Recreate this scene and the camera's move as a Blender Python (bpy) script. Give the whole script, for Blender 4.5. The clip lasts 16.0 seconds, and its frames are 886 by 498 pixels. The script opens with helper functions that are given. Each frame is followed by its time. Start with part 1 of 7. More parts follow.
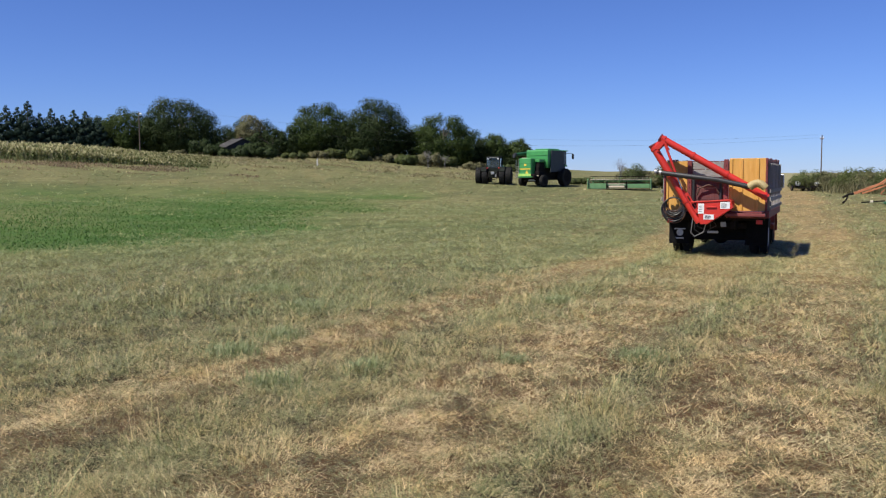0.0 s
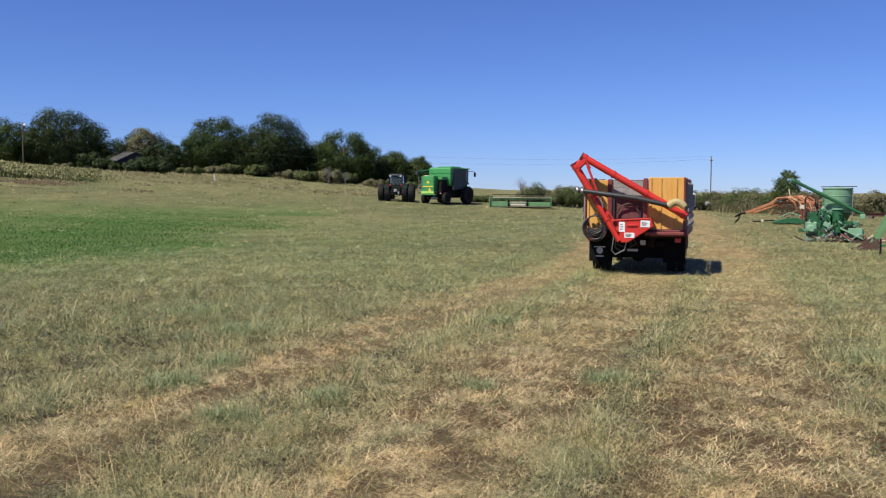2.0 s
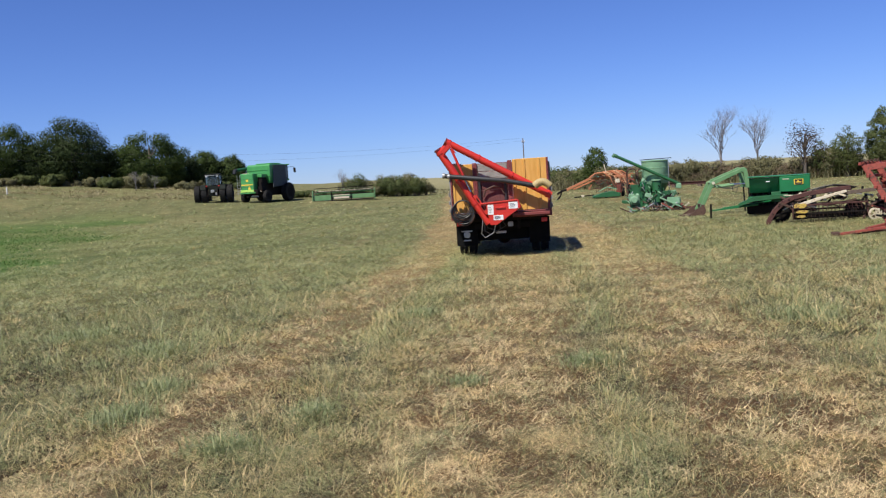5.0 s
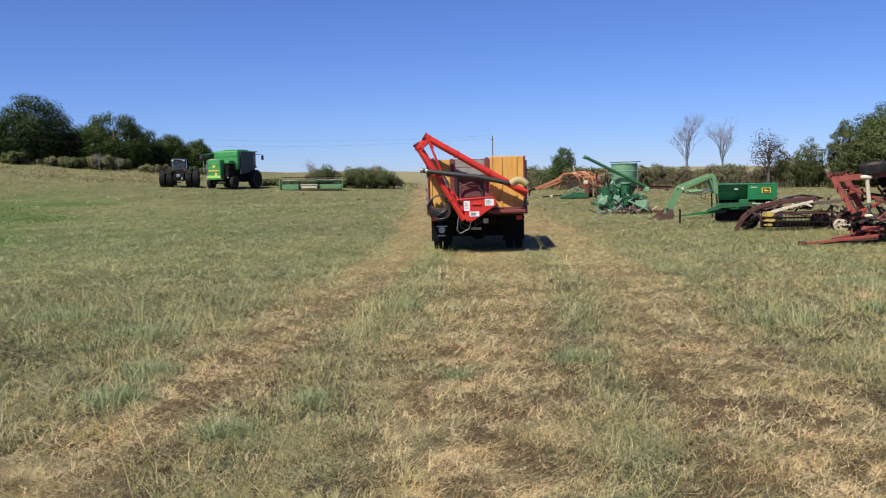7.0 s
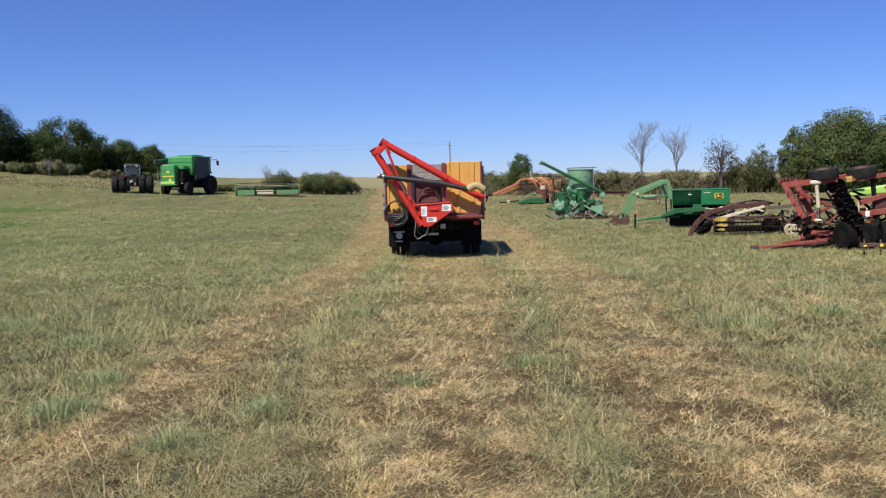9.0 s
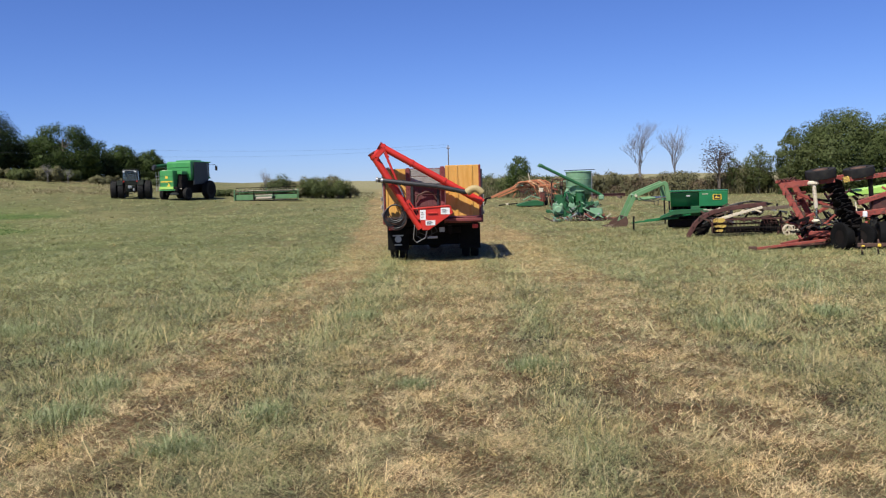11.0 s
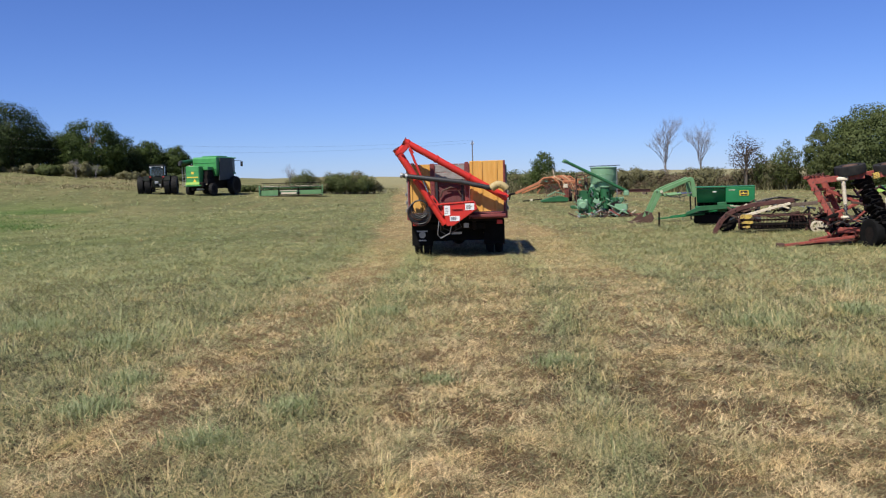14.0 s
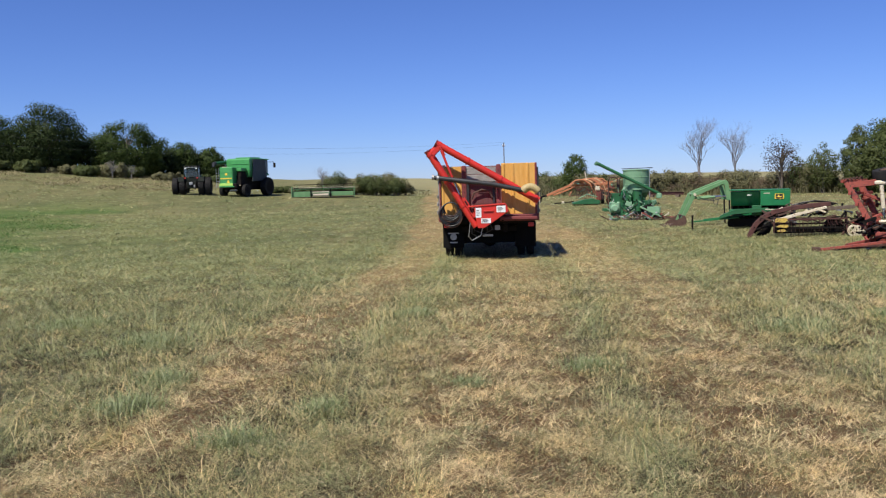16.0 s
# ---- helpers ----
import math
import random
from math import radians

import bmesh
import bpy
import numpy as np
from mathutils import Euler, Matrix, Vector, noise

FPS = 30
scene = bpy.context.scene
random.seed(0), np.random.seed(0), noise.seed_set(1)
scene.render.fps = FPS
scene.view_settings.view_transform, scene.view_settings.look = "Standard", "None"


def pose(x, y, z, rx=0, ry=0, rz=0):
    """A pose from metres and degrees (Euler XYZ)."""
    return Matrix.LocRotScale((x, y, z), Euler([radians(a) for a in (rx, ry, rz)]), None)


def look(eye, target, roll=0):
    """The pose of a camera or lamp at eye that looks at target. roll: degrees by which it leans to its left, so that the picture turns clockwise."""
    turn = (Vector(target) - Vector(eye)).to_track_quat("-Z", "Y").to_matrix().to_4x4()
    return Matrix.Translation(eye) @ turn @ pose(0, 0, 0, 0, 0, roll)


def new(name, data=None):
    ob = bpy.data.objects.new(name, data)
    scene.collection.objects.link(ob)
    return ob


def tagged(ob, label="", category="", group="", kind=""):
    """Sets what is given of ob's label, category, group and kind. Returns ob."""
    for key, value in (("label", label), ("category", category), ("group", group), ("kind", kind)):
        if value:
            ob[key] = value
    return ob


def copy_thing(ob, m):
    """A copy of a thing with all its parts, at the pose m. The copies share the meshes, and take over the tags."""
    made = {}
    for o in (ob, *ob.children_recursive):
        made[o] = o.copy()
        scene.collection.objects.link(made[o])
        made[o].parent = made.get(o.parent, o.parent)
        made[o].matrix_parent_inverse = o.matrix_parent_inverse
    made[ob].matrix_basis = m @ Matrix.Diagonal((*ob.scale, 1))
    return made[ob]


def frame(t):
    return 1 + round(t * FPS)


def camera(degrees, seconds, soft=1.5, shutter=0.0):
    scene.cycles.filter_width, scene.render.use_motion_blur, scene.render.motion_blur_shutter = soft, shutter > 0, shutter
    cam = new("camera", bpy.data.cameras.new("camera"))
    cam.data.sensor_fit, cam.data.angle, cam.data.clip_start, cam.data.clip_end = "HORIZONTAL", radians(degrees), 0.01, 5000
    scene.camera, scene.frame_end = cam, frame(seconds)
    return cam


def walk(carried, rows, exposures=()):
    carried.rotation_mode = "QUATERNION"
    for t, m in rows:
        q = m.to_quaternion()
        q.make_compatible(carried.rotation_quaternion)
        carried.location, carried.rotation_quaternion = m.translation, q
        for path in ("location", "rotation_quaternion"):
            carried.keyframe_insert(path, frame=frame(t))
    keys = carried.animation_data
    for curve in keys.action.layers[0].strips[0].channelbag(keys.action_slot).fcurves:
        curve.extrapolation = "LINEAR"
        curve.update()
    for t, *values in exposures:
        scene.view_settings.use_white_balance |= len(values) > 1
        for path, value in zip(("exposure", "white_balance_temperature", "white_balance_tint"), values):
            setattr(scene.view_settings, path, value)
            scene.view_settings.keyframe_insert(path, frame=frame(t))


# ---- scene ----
cam = camera(53.6, 16.0, soft=1.2)
PATH = [
    (0, (2.783, -0.831, 1.775), (1.926, 0.969, 1.611), -0.3),
    (0.5, (2.653, -0.821, 1.709), (1.815, 0.988, 1.556), -0.5),
    (1, (2.487, -0.738, 1.729), (1.689, 1.09, 1.579), -0.1),
    (1.5, (2.274, -0.623, 1.766), (1.541, 1.233, 1.636), 0.6),
    (2, (2.011, -0.614, 1.759), (1.372, 1.278, 1.634), 0.2),
    (2.5, (1.742, -0.545, 1.753), (1.178, 1.367, 1.591), -0.8),
    (3, (1.495, -0.423, 1.755), (0.96, 1.496, 1.58), -1.4),
    (3.5, (1.21, -0.366, 1.747), (0.77, 1.578, 1.576), -1.3),
    (4, (0.924, -0.414, 1.768), (0.613, 1.556, 1.61), -2.9),
    (4.2, (0.831, -0.421, 1.757), (0.544, 1.552, 1.61), -3.4),
    (6.3, (0.259, -0.561, 1.778), (0.116, 1.427, 1.604), -1.9),
    (6.5, (0.257, -0.568, 1.779), (0.12, 1.419, 1.608), -1.7),
    (7, (0.227, -0.576, 1.78), (0.087, 1.412, 1.609), -1.2),
    (7.5, (0.224, -0.547, 1.778), (0.105, 1.442, 1.61), -1.0),
    (8, (0.218, -0.562, 1.779), (0.13, 1.43, 1.615), -0.9),
    (8.5, (0.225, -0.552, 1.775), (0.161, 1.441, 1.616), -1.0),
    (9, (0.238, -0.523, 1.772), (0.194, 1.47, 1.612), -1.2),
    (11.5, (0.242, -0.571, 1.779), (0.198, 1.423, 1.627), -1.7),
    (12, (0.235, -0.567, 1.78), (0.18, 1.426, 1.627), -1.5),
    (12.5, (0.237, -0.541, 1.773), (0.175, 1.453, 1.624), -1.4),
    (13, (0.224, -0.569, 1.777), (0.154, 1.424, 1.624), -1.4),
    (13.5, (0.227, -0.568, 1.781), (0.144, 1.424, 1.623), -1.6),
    (14, (0.228, -0.558, 1.776), (0.132, 1.434, 1.615), -1.6),
    (14.5, (0.227, -0.546, 1.774), (0.116, 1.445, 1.609), -1.6),
    (15, (0.223, -0.565, 1.782), (0.093, 1.424, 1.618), -1.5),
    (15.5, (0.221, -0.563, 1.777), (0.078, 1.426, 1.62), -1.3),
    (16, (0.223, -0.57, 1.783), (0.057, 1.417, 1.628), -1.4),
]
walk(cam, [(t, look(eye, target, roll)) for t, eye, target, roll in PATH], [(0, 0.45)])

# ---- world and sun ----
SUN_DIR = Vector((-0.50, -0.82, 1.38)).normalized()
world = bpy.data.worlds.new("sky")
scene.world = world
world.use_nodes = True
_n = world.node_tree.nodes
_sky = _n.new("ShaderNodeTexSky")
_sky.sky_type = 'NISHITA'
_sky.sun_disc = False
_sky.sun_elevation = math.asin(SUN_DIR.z)
_sky.sun_rotation = math.atan2(SUN_DIR.x, SUN_DIR.y)
_sky.altitude = 1500
_sky.air_density = 1.0
_sky.dust_density = 0.0
_sky.ozone_density = 4.0
_tone = _n.new("ShaderNodeMix")
_tone.data_type, _tone.blend_type = 'RGBA', 'MULTIPLY'
_tone.inputs[0].default_value = 1.0
_tone.inputs[7].default_value = (0.72, 0.9, 1.5, 1)
world.node_tree.links.new(_sky.outputs[0], _tone.inputs[6])
world.node_tree.links.new(_tone.outputs[2], _n["Background"].inputs[0])
_n["Background"].inputs[1].default_value = 0.058
_sd = bpy.data.lights.new("sun", 'SUN')
_sd.energy, _sd.angle, _sd.color = 5.0, radians(0.53), (1.0, 0.95, 0.86)
sun = new("sun", _sd)
sun.matrix_world = look(SUN_DIR * 200, (0, 0, 0))


# ---- materials ----
def nodes_of(name):
    m = bpy.data.materials.new(name)
    m.use_nodes = True
    t = m.node_tree
    return m, t, t.nodes["Principled BSDF"]


def link(t, a, b):
    t.links.new(a, b)


def noise_node(t, coord, scale, detail=4.0, rough=0.6):
    n = t.nodes.new("ShaderNodeTexNoise")
    n.inputs["Scale"].default_value = scale
    n.inputs["Detail"].default_value = detail
    n.inputs["Roughness"].default_value = rough
    if coord:
        link(t, coord, n.inputs["Vector"])
    return n.outputs["Fac"]


def ramp_node(t, fac, stops):
    r = t.nodes.new("ShaderNodeValToRGB")
    e = r.color_ramp.elements
    while len(e) < len(stops):
        e.new(0.5)
    for el, (p, c) in zip(e, stops):
        el.position = p
        el.color = (*c, 1) if len(c) == 3 else c
    link(t, fac, r.inputs[0])
    return r.outputs[0]


def mix_node(t, fac, a, b, mode='MIX'):
    m = t.nodes.new("ShaderNodeMix")
    m.data_type, m.blend_type = 'RGBA', mode
    for sock, v in ((m.inputs[0], fac), (m.inputs[6], a), (m.inputs[7], b)):
        if isinstance(v, (int, float)):
            sock.default_value = v
        elif isinstance(v, tuple):
            sock.default_value = (*v, 1)
        else:
            link(t, v, sock)
    return m.outputs[2]


def surface(name, c1, c2, scale=6.0, rough=0.6, metal=0.0, wear=None, wear_at=0.62, bump=0.15, fine=60.0, stretch=None, vary=0.0):
    """A painted, rusted or wooden surface: two colours in slow blotches, fine grain, optional worn patches."""
    m, t, p = nodes_of(name)
    tc = t.nodes.new("ShaderNodeTexCoord")
    co = tc.outputs["Object"]
    if stretch:
        mp = t.nodes.new("ShaderNodeMapping")
        mp.inputs["Scale"].default_value = stretch
        link(t, co, mp.inputs[0])
        co = mp.outputs[0]
    big = noise_node(t, co, scale)
    small = noise_node(t, co, fine, 3.0)
    col = mix_node(t, ramp_node(t, big, [(0.3, (0, 0, 0)), (0.7, (1, 1, 1))]), c1, c2)
    col = mix_node(t, 0.35, col, ramp_node(t, small, [(0.25, (0.45, 0.45, 0.45)), (0.75, (1.0, 1.0, 1.0))]), 'MULTIPLY')
    if vary:
        oi = t.nodes.new("ShaderNodeObjectInfo")
        k = ramp_node(t, oi.outputs["Random"], [(0, (1 - vary,) * 3), (1, (1, 1, 1))])
        col = mix_node(t, 1.0, col, k, 'MULTIPLY')
    rv = ramp_node(t, small, [(0.2, (max(rough - 0.12, 0.05),) * 3), (0.8, (min(rough + 0.12, 1),) * 3)])
    if wear:
        w = ramp_node(t, noise_node(t, co, scale * 2.3, 6.0, 0.7), [(wear_at, (0, 0, 0)), (wear_at + 0.06, (1, 1, 1))])
        col = mix_node(t, w, col, wear)
    link(t, col, p.inputs["Base Color"])
    link(t, rv, p.inputs["Roughness"])
    p.inputs["Metallic"].default_value = metal
    if bump:
        b = t.nodes.new("ShaderNodeBump")
        b.inputs["Strength"].default_value = bump
        b.inputs["Distance"].default_value = 0.01
        link(t, small, b.inputs["Height"])
        link(t, b.outputs[0], p.inputs["Normal"])
    return m


def leafy(name, c1, c2, c3=None, trans=0.25, rough=0.6, c4=None, hues=None, gloss=0.15):
    """Leaves or blades: the colour runs over a per-leaf tint stored on the mesh."""
    m, t, p = nodes_of(name)
    a = t.nodes.new("ShaderNodeAttribute")
    a.attribute_name = "tint"
    stops = [(0.0, c1), (1.0, c2)] if c3 is None else [(0.0, c1), (0.5, c2), (1.0, c3)]
    if c4:
        stops = [(0.0, c1), (0.22, c2), (0.55, c3), (1.0, c4)]
    col = ramp_node(t, a.outputs["Fac"], stops)
    if hues:
        where = t.nodes.new("ShaderNodeNewGeometry").outputs["Position"]
        drift = ramp_node(t, noise_node(t, where, hues[0], 4, 0.6), [(0.36, (0.92, 1.02, 1.04)), (0.5, (1, 1, 1)), (0.66, (1.09, 1.02, 0.86))])
        col = mix_node(t, hues[1], col, drift, 'MULTIPLY')
    link(t, col, p.inputs["Base Color"])
    p.inputs["Roughness"].default_value = rough
    p.inputs["Specular IOR Level"].default_value = gloss
    tr = t.nodes.new("ShaderNodeBsdfTranslucent")
    link(t, col, tr.inputs[0])
    mx = t.nodes.new("ShaderNodeMixShader")
    mx.inputs[0].default_value = trans
    link(t, p.outputs[0], mx.inputs[1])
    link(t, tr.outputs[0], mx.inputs[2])
    link(t, mx.outputs[0], t.nodes["Material Output"].inputs[0])
    return m


M = {}
M["red"] = surface("auger_red_paint", (0.62, 0.035, 0.022), (0.5, 0.03, 0.02), 3, 0.38, wear=(0.35, 0.06, 0.04), wear_at=0.7, bump=0.05)
M["truck_red"] = surface("faded_truck_paint", (0.42, 0.055, 0.03), (0.55, 0.13, 0.07), 2.0, 0.5, wear=(0.5, 0.2, 0.13), wear_at=0.62, bump=0.08)
M["maroon"] = surface("maroon_steel", (0.16, 0.025, 0.025), (0.22, 0.05, 0.045), 3.0, 0.6, wear=(0.25, 0.12, 0.1), wear_at=0.66)
M["yellow_board"] = surface("yellow_painted_plywood", (0.6, 0.3, 0.052), (0.7, 0.39, 0.1), 2.5, 0.6, wear=(0.42, 0.25, 0.1), wear_at=0.68, stretch=(6, 6, 1))
M["grey_wood"] = surface("weathered_grey_wood", (0.26, 0.24, 0.22), (0.4, 0.38, 0.36), 4, 0.85, stretch=(2, 2, 12), bump=0.3, vary=0.35)
M["maroon_wood"] = surface("old_maroon_boards", (0.13, 0.03, 0.03), (0.2, 0.075, 0.07), 5, 0.75, wear=(0.3, 0.22, 0.2), wear_at=0.64, stretch=(6, 6, 1.2), bump=0.25, vary=0.3)
M["dark_frame"] = surface("dark_chassis", (0.008, 0.007, 0.007), (0.018, 0.014, 0.012), 5, 0.75, wear=(0.035, 0.02, 0.015), wear_at=0.66)
M["rubber"] = surface("tyre_rubber", (0.016, 0.016, 0.017), (0.035, 0.033, 0.03), 6, 0.8, wear=(0.07, 0.06, 0.045), wear_at=0.66, bump=0.2)
M["white_rim"] = surface("white_rim_paint", (0.6, 0.58, 0.55), (0.72, 0.71, 0.69), 5, 0.5, wear=(0.3, 0.2, 0.13), wear_at=0.66)
M["white"] = surface("white_sticker", (0.75, 0.75, 0.74), (0.82, 0.82, 0.8), 8, 0.5, bump=0.02)
M["black"] = surface("black_rubber_hose", (0.014, 0.014, 0.015), (0.03, 0.03, 0.03), 8, 0.5, bump=0.1)
M["tan_hose"] = surface("tan_ribbed_hose", (0.36, 0.27, 0.11), (0.46, 0.36, 0.17), 6, 0.6)
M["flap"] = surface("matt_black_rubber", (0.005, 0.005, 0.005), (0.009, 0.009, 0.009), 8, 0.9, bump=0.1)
M["chrome"] = surface("mirror_steel", (0.6, 0.6, 0.6), (0.7, 0.7, 0.7), 8, 0.2, metal=1.0, bump=0.02)
M["galv"] = surface("bare_steel", (0.35, 0.35, 0.35), (0.5, 0.5, 0.49), 8, 0.45, metal=0.7)
M["green"] = surface("machine_green_paint", (0.045, 0.24, 0.065), (0.07, 0.3, 0.09), 2, 0.42, wear=(0.05, 0.17, 0.06), wear_at=0.68, bump=0.06)
M["drill_green"] = surface("drill_green_paint", (0.01, 0.14, 0.045), (0.016, 0.18, 0.06), 3, 0.4, wear=(0.05, 0.14, 0.06), wear_at=0.7, bump=0.06)
M["dark_green"] = surface("shaded_green_paint", (0.015, 0.085, 0.03), (0.02, 0.12, 0.04), 3, 0.5)
# machine green copied darker, with shade put into the paint
M["shade_green"] = surface("green_panel_paint_in_shade", (0.012, 0.06, 0.025), (0.02, 0.085, 0.035), 3, 0.45)
M["panel_grey"] = surface("dull_grey_panel", (0.035, 0.042, 0.042), (0.055, 0.062, 0.06), 3, 0.6)
M["mint"] = surface("sun_bleached_green_paint", (0.15, 0.3, 0.165), (0.22, 0.38, 0.24), 3, 0.7, wear=(0.24, 0.22, 0.14), wear_at=0.62, bump=0.1)
M["loader_green"] = surface("faded_loader_green", (0.1, 0.23, 0.09), (0.15, 0.29, 0.13), 3, 0.55, wear=(0.2, 0.2, 0.12), wear_at=0.68, bump=0.1)
M["lime"] = surface("bright_lime_paint", (0.35, 0.6, 0.1), (0.42, 0.66, 0.16), 3, 0.5)
M["yellow"] = surface("machine_yellow_paint", (0.75, 0.5, 0.04), (0.8, 0.58, 0.08), 4, 0.5, wear=(0.4, 0.25, 0.08), wear_at=0.66)
M["chipped_yellow"] = surface("chipped_machine_yellow", (0.55, 0.38, 0.06), (0.66, 0.48, 0.1), 16, 0.6, wear=(0.12, 0.06, 0.04), wear_at=0.5)
M["cream"] = surface("cream_paint", (0.58, 0.5, 0.36), (0.7, 0.63, 0.48), 9, 0.6, wear=(0.25, 0.13, 0.08), wear_at=0.56)
M["implement_red"] = surface("faded_implement_red", (0.23, 0.036, 0.027), (0.34, 0.08, 0.054), 7, 0.7, wear=(0.1, 0.04, 0.03), wear_at=0.54, bump=0.15)
M["rust"] = surface("brown_rust", (0.06, 0.03, 0.022), (0.11, 0.06, 0.04), 8, 0.85, wear=(0.06, 0.035, 0.03), wear_at=0.6, bump=0.3)
M["red_rust"] = surface("old_red_rusted_steel", (0.05, 0.018, 0.015), (0.1, 0.034, 0.026), 9, 0.8, wear=(0.06, 0.035, 0.028), wear_at=0.58, bump=0.3)
M["orange"] = surface("faded_orange_paint", (0.42, 0.125, 0.05), (0.5, 0.22, 0.1), 6, 0.65, wear=(0.26, 0.12, 0.07), wear_at=0.54, bump=0.15)
M["tan_orange"] = surface("bleached_orange_paint", (0.55, 0.3, 0.14), (0.62, 0.4, 0.22), 6, 0.65, wear=(0.3, 0.15, 0.08), wear_at=0.55, bump=0.15)
M["disc_steel"] = surface("dark_disc_steel", (0.02, 0.02, 0.025), (0.05, 0.045, 0.045), 8, 0.4, metal=0.6)
M["tractor_body"] = surface("dark_grey_tractor_paint", (0.01, 0.013, 0.01), (0.02, 0.024, 0.02), 4, 0.8)
M["pole_wood"] = surface("creosote_pole", (0.1, 0.07, 0.05), (0.16, 0.12, 0.09), 4, 0.9, stretch=(6, 6, 1))
M["bark"] = surface("tree_bark", (0.08, 0.065, 0.05), (0.15, 0.125, 0.1), 5, 0.95, stretch=(4, 4, 1), bump=0.4)
M["pale_bark"] = surface("bare_pale_bark", (0.17, 0.155, 0.15), (0.26, 0.24, 0.23), 6, 0.9, stretch=(4, 4, 1), bump=0.3)
# roof base darkened for the shade of the trees, with pale worn patches
M["roof"] = surface("shaded_worn_roofing", (0.025, 0.022, 0.02), (0.06, 0.055, 0.05), 1.6, 0.9, wear=(0.3, 0.28, 0.26), wear_at=0.6, bump=0.2)
M["siding"] = surface("old_dark_siding", (0.035, 0.03, 0.027), (0.06, 0.052, 0.046), 3, 0.85, stretch=(1, 1, 8), bump=0.2)

M["leaf_oak"] = leafy("deciduous_leaves", (0.022, 0.04, 0.01), (0.05, 0.076, 0.018), (0.088, 0.112, 0.03), 0.25)
M["leaf_dark"] = leafy("dark_tree_leaves", (0.015, 0.027, 0.01), (0.03, 0.046, 0.014), (0.055, 0.07, 0.024), 0.22)
M["leaf_belt"] = leafy("belt_tree_leaves", (0.017, 0.029, 0.01), (0.034, 0.052, 0.015), (0.06, 0.08, 0.024), 0.15)
M["leaf_cedar"] = leafy("cedar_needles", (0.008, 0.02, 0.014), (0.02, 0.04, 0.026), (0.04, 0.06, 0.035), 0.1)
M["leaf_bright"] = leafy("sunlit_tree_leaves", (0.042, 0.064, 0.02), (0.086, 0.11, 0.036), (0.165, 0.17, 0.07), 0.35)
M["leaf_olive"] = leafy("olive_leaves", (0.065, 0.088, 0.03), (0.12, 0.145, 0.052), (0.22, 0.215, 0.09), 0.5)
M["leaf_hedge"] = leafy("hedgerow_leaves", (0.1, 0.102, 0.05), (0.175, 0.168, 0.085), (0.28, 0.245, 0.135), 0.4)
M["leaf_scrub"] = leafy("scrub_leaves", (0.045, 0.062, 0.022), (0.085, 0.108, 0.038), (0.14, 0.155, 0.062), 0.35)
M["leaf_dead"] = leafy("browning_leaves", (0.035, 0.024, 0.014), (0.075, 0.05, 0.028), (0.15, 0.1, 0.055), 0.3)
M["leaf_brown"] = leafy("brown_seedheads", (0.1, 0.075, 0.05), (0.19, 0.145, 0.09), (0.31, 0.235, 0.15), 0.4)
M["grass"] = leafy("meadow_grass", (0.05, 0.031, 0.016), (0.27, 0.304, 0.13), (0.58, 0.45, 0.222), 0.3, 0.42, (1.0, 0.78, 0.45), (1.6, 0.65), 0.45)
M["weeds"] = leafy("broadleaf_weeds", (0.035, 0.085, 0.018), (0.07, 0.15, 0.032), (0.12, 0.2, 0.055), 0.3)
M["pale_weeds"] = leafy("pale_blue_green_weeds", (0.15, 0.185, 0.075), (0.235, 0.275, 0.13), (0.4, 0.42, 0.235), 0.3, 0.45)
M["dry_grass"] = leafy("dry_tall_grass", (0.14, 0.13, 0.07), (0.28, 0.24, 0.13), (0.42, 0.36, 0.22), 0.25)
M["corn"] = leafy("drying_corn", (0.07, 0.12, 0.035), (0.27, 0.26, 0.12), (0.48, 0.43, 0.25), 0.25)

# dusty blacks with hardly any sheen
for _n in ("flap", "dark_frame", "rubber", "tractor_body", "disc_steel"):
    for _p in M[_n].node_tree.nodes:
        if _p.type == 'BSDF_PRINCIPLED':
            _p.inputs["Specular IOR Level"].default_value = 0.12

# glass of cab windows
_g, _t, _p = nodes_of("tinted_cab_glass")
_p.inputs["Base Color"].default_value = (0.16, 0.2, 0.2, 1)
_p.inputs["Roughness"].default_value = 0.05
_p.inputs["Transmission Weight"].default_value = 0.85
M["glass"] = _g
_g, _t, _p = nodes_of("dark_cab_glass")
_p.inputs["Base Color"].default_value = (0.012, 0.016, 0.018, 1)
_p.inputs["Roughness"].default_value = 0.08
M["dark_glass"] = _g


# ---- shape helpers ----
def part(name, bm, material, parent, label="", smooth=False):
    me = bpy.data.meshes.new(name)
    bmesh.ops.recalc_face_normals(bm, faces=bm.faces)
    bm.to_mesh(me)
    bm.free()
    me.materials.append(M[material] if isinstance(material, str) else material)
    if smooth:
        me.shade_smooth()
        me.set_sharp_from_angle(angle=radians(40))
    ob = new(name, me)
    ob.parent = parent
    if label:
        tagged(ob, label)
    return ob


def thing(name, m, label, category, group="", kind=""):
    ob = new(name)
    ob.empty_display_size = 0.3
    ob.matrix_world = m
    return tagged(ob, label, category, group, kind)


